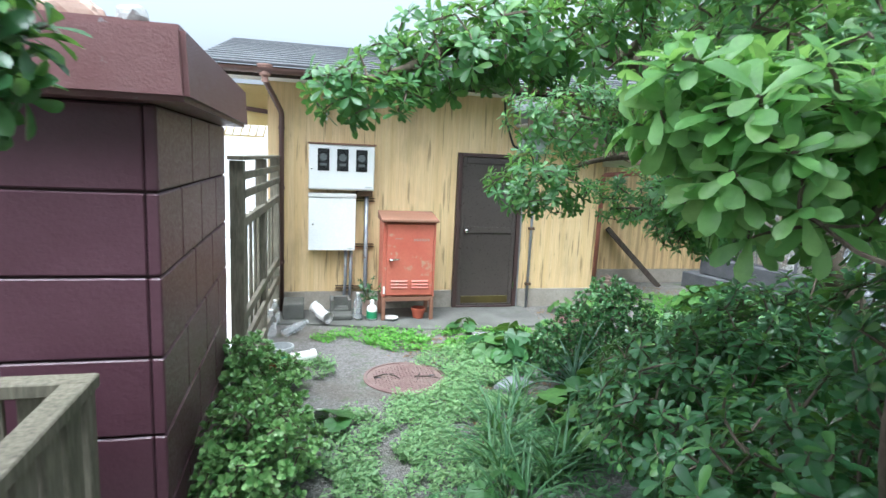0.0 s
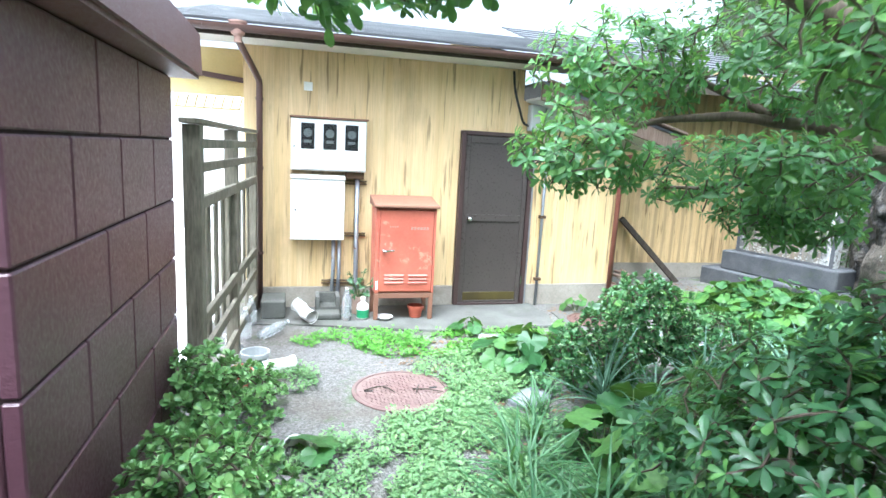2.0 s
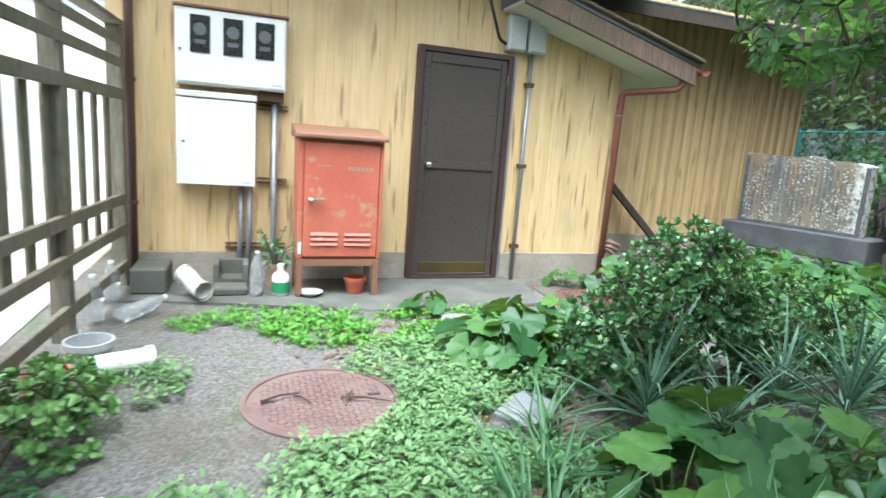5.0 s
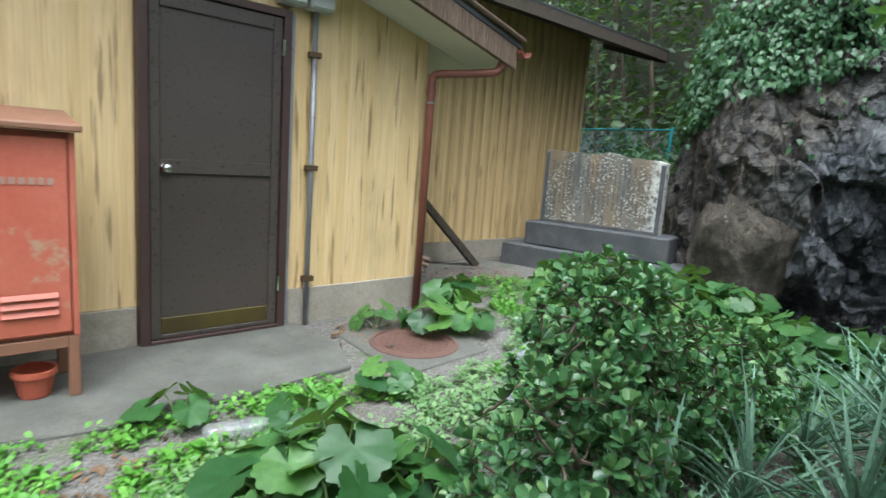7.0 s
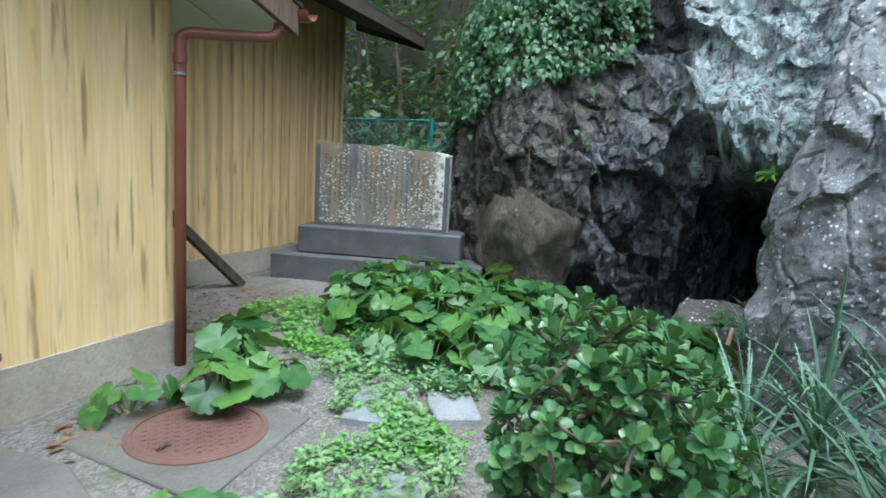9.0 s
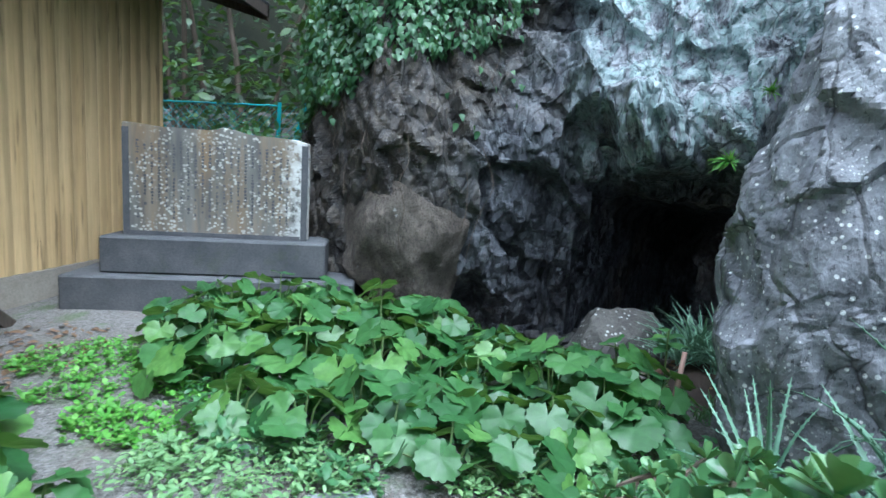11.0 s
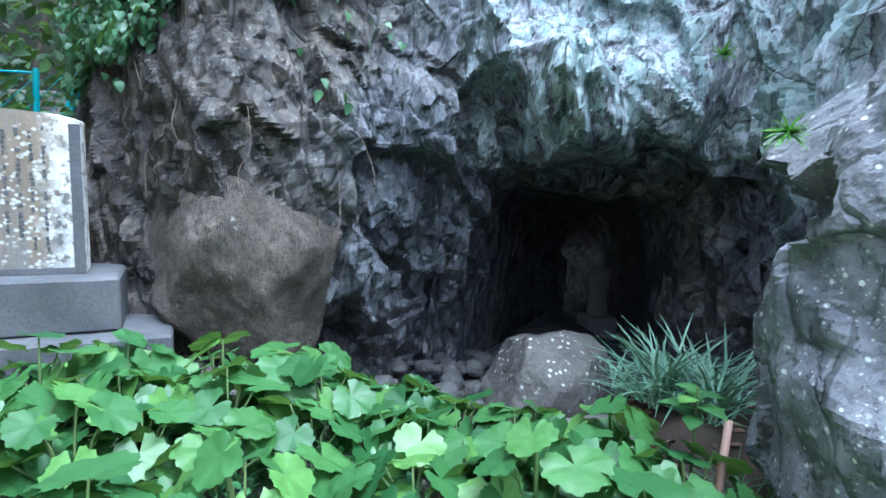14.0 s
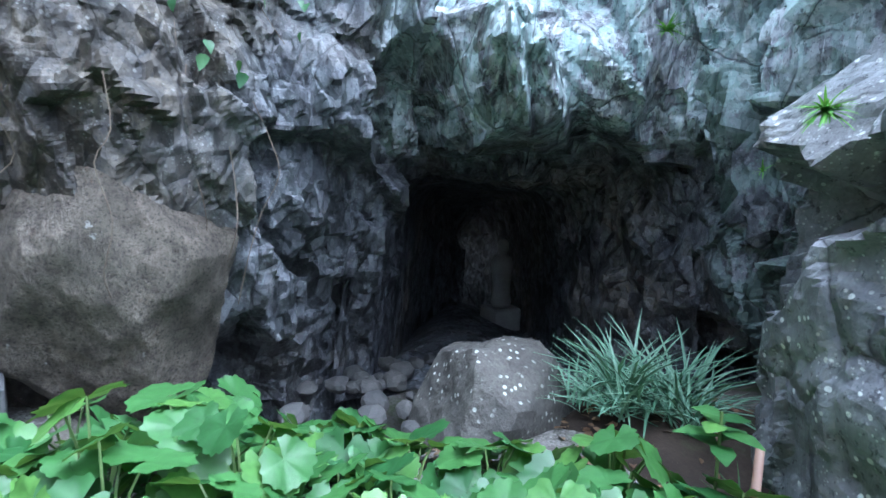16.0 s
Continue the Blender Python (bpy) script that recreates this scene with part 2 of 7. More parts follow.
    speck = n.math("MULTIPLY", n.ramp(n.voronoi(w, 60), (0.18, 1.0), (0.26, 0.0)), n.ramp(n.noise(w, 4.2, 4, 0.6), (0.49, 0.0), (0.57, 0.9)))
    speck = n.math("MULTIPLY", speck, n.math("ADD", n.math("MULTIPLY", lich.outputs[0], 0.7), 0.2))
    c = n.mix(speck, c, (0.50, 0.52, 0.51))
    grit = n.noise(n.where((1.0, 1.0, 0.7), (10, -25, 0)), 40, 5, 0.7)
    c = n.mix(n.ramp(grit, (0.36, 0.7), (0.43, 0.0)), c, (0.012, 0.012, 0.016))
    bare = n.math("SUBTRACT", 1.0, n.math("MULTIPLY", yb.outputs[0], 0.85))
    c = n.mix(n.math("MULTIPLY", n.ramp(grit, (0.60, 0.0), (0.66, 0.4)), bare), c, (0.30, 0.31, 0.34))
    # green crust on the pillar beside the cave
    px_ = n.ramp(n.math("ABSOLUTE", n.math("SUBTRACT", n.math("ADD", x, n.math("MULTIPLY", wob, 0.3)), 6.25)), (0.22, 1.0), (0.42, 0.0))
    pillar = n.math("MULTIPLY", px_, n.ramp(n.noise(w, 4.5, 8, 0.75), (0.46, 0.0), (0.54, 0.55)))
    c = n.mix(pillar, c, n.mix(fine, (0.13, 0.20, 0.18), (0.28, 0.38, 0.35)))
    warp = n.t.nodes.new("ShaderNodeVectorMath")
    warp.operation = "MULTIPLY_ADD"
    jit = n.t.nodes.new("ShaderNodeTexNoise")
    jit.inputs["Scale"].default_value, jit.inputs["Detail"].default_value = 3.0, 5.0
    n.put(jit.inputs["Vector"], w)
    n.put(warp.inputs[0], jit.outputs["Color"])
    warp.inputs[1].default_value = (0.14, 0.14, 0.14)
    n.put(warp.inputs[2], n.where((1.0, 1.3, 0.6), (15, -30, 20)))
    crack = n.voronoi(warp.outputs[0], 3.2, "Distance", "DISTANCE_TO_EDGE")
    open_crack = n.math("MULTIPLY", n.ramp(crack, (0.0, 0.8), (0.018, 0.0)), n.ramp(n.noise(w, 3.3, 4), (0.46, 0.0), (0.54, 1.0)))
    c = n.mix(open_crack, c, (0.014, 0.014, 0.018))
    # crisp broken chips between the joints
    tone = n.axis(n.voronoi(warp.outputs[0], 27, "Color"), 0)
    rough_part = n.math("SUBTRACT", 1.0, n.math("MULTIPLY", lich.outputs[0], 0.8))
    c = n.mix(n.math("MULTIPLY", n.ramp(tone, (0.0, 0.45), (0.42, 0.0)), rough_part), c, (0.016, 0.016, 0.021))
    c = n.mix(n.math("MULTIPLY", n.ramp(tone, (0.72, 0.0), (1.0, 0.2)), n.math("MULTIPLY", bare, rough_part)), c, (0.36, 0.38, 0.41))
    h = n.math("ADD", n.math("MULTIPLY", mid, 0.03), n.math("MULTIPLY", fine, 0.005))
    h = n.math("ADD", h, n.math("ADD", n.math("MULTIPLY", chip, 0.012), n.math("MULTIPLY", tone, 0.010)))
    h = n.math("ADD", h, n.math("MULTIPLY", n.math("ADD", n.math("MULTIPLY", block_h, 1.5), n.math("MULTIPLY", flake_h, 1.0)), rough_part))
    h = n.math("ADD", h, n.ramp(crack, (0.0, 0.0), (0.05, 0.012)))
    return n.done(c, n.ramp(fine, (0.3, 0.55), (0.7, 0.85)), 0, h, 1.0, 1.0, spec=0.5)


def stone_face():
    """The face of the stone tablet: orange and white lichen over grey, in streaks that run down."""
    n = Nodes("tablet_lichen")
    w = n.where()
    run = n.where((1, 1, 0.14))
    c = n.mix(n.ramp(n.noise(run, 9, 5), (0.35, 0.0), (0.65, 1.0)), (0.09, 0.09, 0.085), (0.18, 0.17, 0.15))
    c = n.mix(n.ramp(n.noise(run, 4.4, 5, 0.6), (0.48, 0.0), (0.66, 0.5)), c, (0.33, 0.21, 0.09))
    bl = n.math("MULTIPLY", n.ramp(n.voronoi(n.where((1, 1, 1.3)), 30), (0.30, 1.0), (0.42, 0.0)), n.ramp(n.noise(n.where((1, 1, 0.3)), 7.0, 5, 0.6), (0.44, 0.0), (0.52, 1.0)))
    c = n.mix(n.math("MULTIPLY", bl, 0.8), c, (0.48, 0.48, 0.43))
    yy = n.t.nodes.new("ShaderNodeMapRange")
    n.put(yy.inputs[0], n.math("ADD", n.axis(w, 1), n.math("MULTIPLY", n.noise(w, 9, 5), 0.35)))
    yy.inputs[1].default_value, yy.inputs[2].default_value = 6.78, 6.62
    c = n.mix(n.math("MULTIPLY", yy.outputs[0], n.ramp(n.noise(w, 22, 5), (0.4, 0.0), (0.5, 0.9))), c, (0.60, 0.60, 0.57))
    return n.done(c, 0.85, 0, n.noise(w, 60, 5), 0.004, 0.6)


def weathered(name, a, b):
    n = Nodes(name)
    w = n.where((1, 1, 0.12))
    l = n.noise(w, 60, 5, 0.65, 0.4)
    big = n.noise(n.where(), 3, 5)
    c = n.mix(n.ramp(l, (0.3, 0.0), (0.7, 1.0)), a, b)
    c = n.mix(n.ramp(big, (0.5, 0.0), (0.7, 0.5)), c, (0.06, 0.065, 0.04))
    return n.done(c, 0.85, 0, l, 0.004, 0.6, spec=0.2)


def glassy(name, color, rough=0.08, alpha=0.35):
    n = Nodes(name)
    m = n.done(color, rough, 0, n.noise(n.where(), 25, 2), 0.004, 0.3, Transmission_Weight=0.85, IOR=1.35)
    return m


M_SIDING = wood_print("woodgrain_siding", (0.69, 0.485, 0.235), (0.79, 0.60, 0.34), (0.22, 0.135, 0.06))
M_SIDING2 = wood_print("woodgrain_siding_brown", (0.62, 0.43, 0.205), (0.75, 0.555, 0.295), (0.20, 0.125, 0.055), groove_shade=0.5)
M_BASE = concrete("foundation_concrete", (0.29, 0.255, 0.21), (0.42, 0.375, 0.315), 0.3)
M_APRON = concrete("apron_concrete", (0.10, 0.10, 0.088), (0.17, 0.165, 0.15), 0.5)
M_SLAB = concrete("paving_slab", (0.19, 0.20, 0.215), (0.28, 0.29, 0.305), 0.25)
M_PLINTH = concrete("dark_plinth_stone", (0.065, 0.068, 0.075), (0.125, 0.125, 0.13), 0.3)
M_TABLET = stone_face()
M_BLOCKPAINT = painted("maroon_masonry_paint", (0.088, 0.036, 0.050), (0.116, 0.052, 0.070), 0.40, 0, 7, 0.007)
M_JOINT = painted("dark_joint", (0.026, 0.011, 0.013), (0.035, 0.016, 0.017), 0.9)
M_CAP = painted("cap_paint", (0.17, 0.075, 0.075), (0.20, 0.10, 0.10), 0.42, 0, 14, 0.008, (0.22, 0.20, 0.21), 0.62)
M_DOOR = painted("brown_door_metal", (0.066, 0.053, 0.047), (0.080, 0.065, 0.057), 0.34, 0.2, 5, 0.0004, grain=0.05)
M_DOORFRAME = painted("door_frame_metal", (0.060, 0.035, 0.032), (0.075, 0.045, 0.04), 0.4, 0.2)
M_KICK = painted("worn_brass_kickplate", (0.14, 0.11, 0.035), (0.09, 0.07, 0.03), 0.4, 0.6, 12)
M_CHROME = painted("chrome", (0.6, 0.6, 0.6), (0.7, 0.7, 0.7), 0.15, 1.0)
M_WHITE = painted("white_enamel", (0.76, 0.76, 0.73), (0.82, 0.82, 0.80), 0.4, 0, 8, 0.001, (0.42, 0.36, 0.28), 0.72)
M_GREYBOX = painted("grey_plastic", (0.44, 0.46, 0.46), (0.52, 0.53, 0.52), 0.45)
M_BLACK = painted("black_plastic", (0.012, 0.012, 0.013), (0.02, 0.02, 0.02), 0.3)
M_DIAL = painted("meter_dial", (0.11, 0.12, 0.12), (0.16, 0.165, 0.16), 0.3)
M_RED = painted("faded_red_paint", (0.45, 0.105, 0.068), (0.53, 0.165, 0.11), 0.42, 0, 5, 0.002, (0.42, 0.25, 0.17), 0.61)
M_REDTOP = painted("rusty_red_top", (0.26, 0.12, 0.075), (0.20, 0.10, 0.06), 0.6, 0, 8, 0.003, (0.16, 0.08, 0.05), 0.6)
M_PIPE = painted("brown_downpipe", (0.20, 0.065, 0.045), (0.24, 0.085, 0.06), 0.4)
M_PIPEDARK = painted("dark_brown_pipe", (0.095, 0.05, 0.042), (0.12, 0.065, 0.05), 0.42)
M_FUNNEL = painted("faded_brown_plastic", (0.34, 0.20, 0.16), (0.40, 0.25, 0.20), 0.5)
M_CONDUIT = painted("galvanised_conduit", (0.27, 0.28, 0.31), (0.38, 0.39, 0.41), 0.4, 0.6, 20, 0.001, (0.16, 0.085, 0.05), 0.6)
M_RUSTRAIL = painted("rusty_bracket", (0.10, 0.06, 0.035), (0.16, 0.10, 0.05), 0.7, 0.4)
M_IRON = painted("rusty_iron", (0.165, 0.10, 0.088), (0.215, 0.15, 0.135), 0.85, 0.1, 16, 0.003)
M_RUST = painted("dark_rusty_iron", (0.115, 0.058, 0.045), (0.155, 0.085, 0.068), 0.8, 0.15, 16, 0.003)
M_ROOF = painted("dark_roof_metal", (0.075, 0.078, 0.085), (0.12, 0.125, 0.13), 0.45, 0.2, 6)
M_SOFFIT = painted("soffit_board", (0.60, 0.58, 0.54), (0.68, 0.66, 0.62), 0.7)
M_DARKWOOD = weathered("dark_weathered_wood", (0.035, 0.027, 0.022), (0.10, 0.08, 0.065))
M_RAKE = weathered("weathered_bargeboard", (0.09, 0.06, 0.045), (0.20, 0.145, 0.11))
M_GREYWOOD = weathered("grey_weathered_wood", (0.105, 0.095, 0.07), (0.24, 0.215, 0.165))
M_YELLOW = painted("yellow_board", (0.66, 0.50, 0.20), (0.72, 0.57, 0.26), 0.6)
M_WHITEWALL = painted("glare_white", (0.80, 0.80, 0.80), (0.84, 0.84, 0.83), 0.9)
M_TERRA = painted("red_plastic_pot", (0.40, 0.09, 0.05), (0.46, 0.12, 0.07), 0.45)
M_CLAY = painted("pale_clay", (0.42, 0.28, 0.22), (0.5, 0.36, 0.29), 0.75)
M_CERAMIC = painted("white_plastic_pipe", (0.70, 0.68, 0.64), (0.78, 0.77, 0.74), 0.35, 0, 8, 0.001, (0.30, 0.26, 0.2), 0.66)
M_GREENLABEL = painted("green_label", (0.03, 0.22, 0.09), (0.05, 0.28, 0.12), 0.4)
M_PET = glassy("clear_bottle_plastic", (0.88, 0.91, 0.93))
M_TEAL = painted("turquoise_fence_paint", (0.015, 0.24, 0.26), (0.03, 0.32, 0.34), 0.5)
M_BARK = weathered("branch_bark", (0.075, 0.055, 0.042), (0.17, 0.135, 0.105))
M_GROUND = ground_stuff()
M_ROCK = rock_stuff()
M_STATUE = concrete("old_grey_stone", (0.28, 0.28, 0.28), (0.40, 0.40, 0.39), 0.2)
M_STONES = concrete("loose_stone", (0.05, 0.05, 0.054), (0.12, 0.115, 0.11), 0.2)


def lichened(name, a, b):
    n = Nodes(name)
    w = n.where()
    big, fine = n.noise(w, 4, 6, 0.65), n.noise(w, 50, 5, 0.7)
    c = n.mix(n.ramp(big, (0.35, 0.0), (0.65, 1.0)), a, b)
    c = n.mix(n.ramp(fine, (0.35, 0.5), (0.6, 0.0)), c, tuple(v * 0.5 for v in a))
    spot = n.math("MULTIPLY", n.ramp(n.voronoi(w, 26), (0.20, 1.0), (0.30, 0.0)), n.ramp(n.noise(w, 5, 4), (0.5, 0.0), (0.58, 1.0)))
    c = n.mix(spot, c, (0.52, 0.53, 0.50))
    return n.done(c, 0.85, 0, n.math("ADD", fine, n.math("MULTIPLY", big, 2.0)), 0.02, 0.7)


def buttress_stuff():
    """Brownish grey stone, rusty in places, cracked, with one pale scar and few lichens."""
    n = Nodes("buttress_stone")
    w = n.where()
    big, mid, fine = n.noise(w, 2.6, 6, 0.6), n.noise(w, 11, 7, 0.75), n.noise(w, 70, 6, 0.8)
    c = n.mix(n.ramp(mid, (0.35, 0.0), (0.65, 1.0)), (0.11, 0.092, 0.076), (0.30, 0.255, 0.21))
    c = n.mix(n.ramp(big, (0.5, 0.0), (0.62, 0.6)), c, (0.110, 0.098, 0.078))
    c = n.mix(n.ramp(n.noise(w, 5.0, 7, 0.7), (0.60, 0.0), (0.68, 0.6)), c, (0.14, 0.075, 0.045))
    c = n.mix(n.ramp(fine, (0.36, 0.8), (0.50, 0.0)), c, (0.022, 0.019, 0.016))
    c = n.mix(n.ramp(n.noise(w, 6.5, 8, 0.75), (0.645, 0.0), (0.67, 0.85)), c, (0.50, 0.49, 0.47))
    h = n.math("ADD", n.math("MULTIPLY", mid, 2.6), fine)
    return n.done(c, 0.8, 0, h, 0.05, 1.0, spec=0.3)


M_BOULDER = lichened("boulder_stone", (0.075, 0.07, 0.065), (0.15, 0.14, 0.125))
M_BUTTRESS = buttress_stuff()
M_LEAFSOIL = concrete("leafy_soil", (0.036, 0.027, 0.021), (0.075, 0.054, 0.040), 0.4)
M_PITT = foliage("shrub_leaf", (0.028, 0.098, 0.038), (0.070, 0.185, 0.068), 0.32, (0.16, 0.34, 0.08), 0.32)
# the shrub's leaf again, coloured lighter as if lit by the bright sky
M_TREE_LIT = foliage("tree_leaf_lit", (0.045, 0.145, 0.050), (0.115, 0.27, 0.095), 0.32, (0.22, 0.42, 0.12), 0.42)
# young leaves are paler; sky light from above is put into their colour too
M_YOUNG = foliage("young_shoot_leaf", (0.15, 0.38, 0.11), (0.32, 0.56, 0.19), 0.30, (0.42, 0.64, 0.22), 0.5)
M_JADE = foliage("jade_leaf", (0.036, 0.112, 0.042), (0.092, 0.205, 0.078), 0.26, (0.20, 0.34, 0.12), 0.12)
# yellower jade leaf, also lightened to make up for the wall's shade
M_JADE_LIT = foliage("pale_lit_jade_leaf", (0.12, 0.28, 0.085), (0.25, 0.42, 0.15), 0.28, (0.30, 0.46, 0.16), 0.18)
M_FARF = foliage("leopard_leaf", (0.020, 0.078, 0.022), (0.062, 0.165, 0.042), 0.46, (0.13, 0.27, 0.055), 0.22)
M_ALOE = foliage("aloe_leaf", (0.10, 0.22, 0.14), (0.21, 0.35, 0.24), 0.42, None, 0.1)
M_STRAP = foliage("strap_leaf", (0.035, 0.12, 0.045), (0.085, 0.20, 0.075), 0.42)
M_WEED = foliage("weed_leaf", (0.12, 0.25, 0.09), (0.22, 0.36, 0.16), 0.5, (0.28, 0.42, 0.17))
M_CLOVER = foliage("clover_leaf", (0.085, 0.27, 0.030), (0.15, 0.38, 0.05), 0.5, (0.22, 0.44, 0.08))
M_IVY = foliage("ivy_leaf", (0.028, 0.090, 0.036), (0.065, 0.16, 0.066), 0.45, (0.12, 0.24, 0.10))
# near-black colour stands in for deep shade in the gaps between leaves
M_HILL = concrete("shaded_hillside_soil", (0.018, 0.021, 0.013), (0.040, 0.043, 0.026), 0.5)
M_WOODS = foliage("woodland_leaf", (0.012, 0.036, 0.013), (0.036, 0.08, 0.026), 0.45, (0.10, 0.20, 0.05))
M_LITTER = foliage("dead_leaf", (0.10, 0.055, 0.03), (0.22, 0.13, 0.07), 0.7, None, 0.05)
M_STEM = painted("green_stem", (0.10, 0.16, 0.05), (0.14, 0.20, 0.07), 0.5)


# ---- building blocks ----
BASE = {}


def thing(name, at, label, category, group="", kind=""):
    ob = new(name)
    ob.location = at
    ob.empty_display_size = 0.1
    BASE[ob] = Vector(at)
    return tagged(ob, label, category, group, kind)


def part(name, bm, material, parent=None, label=""):
    """Links a bmesh, given in world metres, as one mesh object under a thing or a part."""
    if parent is not None:
        bmesh.ops.translate(bm, verts=bm.verts, vec=-BASE[parent])
    me = bpy.data.meshes.new(name)
    bmesh.ops.recalc_face_normals(bm, faces=bm.faces)
    bm.to_mesh(me)
    bm.free()
    me.materials.append(material)
    ob = new(name, me)
    if parent is not None:
        ob.parent = parent
        BASE[ob] = BASE[parent]
    if label:
        ob["label"] = label
    return ob


def solid(name, bm, material, label, category, group="", kind=""):
    """A top-level thing of one mesh, with its origin at the middle of its foot."""
    lo = [min(v.co[i] for v in bm.verts) for i in range(3)]
    hi = [max(v.co[i] for v in bm.verts) for i in range(3)]
    at = Vector(((lo[0] + hi[0]) / 2, (lo[1] + hi[1]) / 2, lo[2]))
    bmesh.ops.translate(bm, verts=bm.verts, vec=-at)
    ob = part(name, bm, material)
    ob.location = at
    BASE[ob] = at
    return tagged(ob, label, category, group, kind)


def box(lo, hi, bevel=0.004, bm=None, turn=None):
    bm = bm or bmesh.new()
    lo, hi = Vector(lo), Vector(hi)
    made = bmesh.ops.create_cube(bm, size=1)["verts"]
    m = Matrix.Translation((lo + hi) / 2) @ Matrix.Diagonal((*(hi - lo), 1))
    bmesh.ops.transform(bm, matrix=m, verts=made)
    if bevel:
        edges = {e for v in made for e in v.link_edges}
        made = [v for f in bmesh.ops.bevel(bm, geom=list(edges), offset=bevel, segments=1, affect="EDGES")["faces"] for v in f.verts] + [v for v in made if v.is_valid]
    if turn is not None:
        bmesh.ops.transform(bm, matrix=turn, verts=list({v for v in made if v.is_valid}))
    return bm


def prism(outline, lo, hi, axis="z", bevel=0.0):
    """An outline of (a, b) pushed from lo to hi along an axis."""
    bm = bmesh.new()
    put = {"z": lambda a, b, c: (a, b, c), "y": lambda a, b, c: (a, c, b), "x": lambda a, b, c: (c, a, b)}[axis]
    rows = [[bm.verts.new(put(a, b, c)) for a, b in outline] for c in (lo, hi)]
    bm.faces.new(rows[0][::-1])
    bm.faces.new(rows[1])
    for i in range(len(outline)):
        j = (i + 1) % len(outline)
        bm.faces.new((rows[0][i], rows[0][j], rows[1][j], rows[1][i]))
    if bevel:
        bmesh.ops.bevel(bm, geom=bm.edges[:], offset=bevel, segments=1, affect="EDGES")
    return bm


def spline(points, n=6):
    """Points along a smooth line through the given ones."""
    p = [Vector(q) for q in points]
    p = [p[0] * 2 - p[1]] + p + [p[-1] * 2 - p[-2]]
    out = []
    for i in range(1, len(p) - 2):
        for k in range(n):
            t = k / n
            a, b, c, d = p[i - 1:i + 3]
            out.append(0.5 * (2 * b + (c - a) * t + (2 * a - 5 * b + 4 * c - d) * t * t + (3 * b - a - 3 * c + d) * t ** 3))
    return out + [p[-2]]


def tube(points, radii, seg=8, bm=None, cap=True):
    bm = bm or bmesh.new()
    pts = [Vector(p) for p in points]
    if isinstance(radii, (int, float)):
        radii = [radii] * len(pts)
    rings, side = [], None
    for i, p in enumerate(pts):
        d = (pts[min(i + 1, len(pts) - 1)] - pts[max(i - 1, 0)]).normalized()
        if side is None:
            side = d.orthogonal().normalized()
        side = (side - d * side.dot(d)).normalized()
        up = d.cross(side)
        rings.append([bm.verts.new(p + (side * math.cos(a) + up * math.sin(a)) * radii[i]) for a in (2 * math.pi * k / seg for k in range(seg))])
    for a, b in zip(rings, rings[1:]):
        for k in range(seg):
            bm.faces.new((a[k], a[(k + 1) % seg], b[(k + 1) % seg], b[k]))
    if cap:
        bm.faces.new(rings[0][::-1])
        bm.faces.new(rings[-1])
    return bm


def lathe(profile, at, seg=20, bm=None, m=None):
    """A turned body: (radius, height) pairs round the z axis."""
    bm = bm or bmesh.new()
    rings = []
    for r, z in profile:
        rings.append([bm.verts.new((r * math.cos(a), r * math.sin(a), z)) for a in (2 * math.pi * k / seg for k in range(seg))])
    for a, b in zip(rings, rings[1:]):
        for k in range(seg):
            bm.faces.new((a[k], a[(k + 1) % seg], b[(k + 1) % seg], b[k]))
    bm.faces.new(rings[0][::-1])
    bm.faces.new(rings[-1])
    vs = [v for r in rings for v in r]
    bmesh.ops.transform(bm, matrix=Matrix.Translation(at) @ (m or Matrix()), verts=vs)
    return bm


def smooth(ob, on=True):
    ob.data.polygons.foreach_set("use_smooth", [on] * len(ob.data.polygons))
    return ob


def quad_mesh(name, verts, quads, material, flat=False):
    """A mesh object from arrays of points and of four-cornered faces."""
    me = bpy.data.meshes.new(name)
    verts, quads = np.asarray(verts, dtype=np.float32), np.asarray(quads, dtype=np.int32)
    me.vertices.add(len(verts))
    me.vertices.foreach_set("co", verts.ravel())
    me.loops.add(quads.size)
    me.loops.foreach_set("vertex_index", quads.ravel())
    me.polygons.add(len(quads))
    me.polygons.foreach_set("loop_start", np.arange(0, quads.size, 4, dtype=np.int32))
    me.polygons.foreach_set("use_smooth", np.full(len(quads), not flat))
    me.update(calc_edges=True)
    me.validate()
    me.materials.append(material)
    return me


def many(template, mats):
    """A template of points and quads, set at each of the given 4x4 matrices."""
    v, q = np.asarray(template[0]), np.asarray(template[1])
    m = np.array([[list(r) for r in a] for a in mats])
    v4 = np.c_[v, np.ones(len(v))]
    out = np.einsum("nij,vj->nvi", m, v4)[:, :, :3].reshape(-1, 3)
    quads = (q[None] + (np.arange(len(m)) * len(v))[:, None, None]).reshape(-1, 4)
    return out, quads


def join(*sets):
    vs, qs, k = [], [], 0
    for v, q in sets:
        vs.append(v)
        qs.append(np.asarray(q) + k)
        k += len(v)
    return np.concatenate(vs), np.concatenate(qs)


def strip_leaf(profile, fold=0.12, droop=0.2, thick=0.0):
    """A leaf along +y of length 1: (place, half width) pairs, folded on its midrib and drooping."""
    v, q = [], []
    for t, w in profile:
        z = -droop * t * t
        v += [(-w, t, z + fold * w * 2), (0, t, z), (w, t, z + fold * w * 2)]
    for i in range(len(profile) - 1):
        a = i * 3
        q += [(a, a + 1, a + 4, a + 3), (a + 1, a + 2, a + 5, a + 4)]
    return np.array(v, dtype=float), np.array(q)


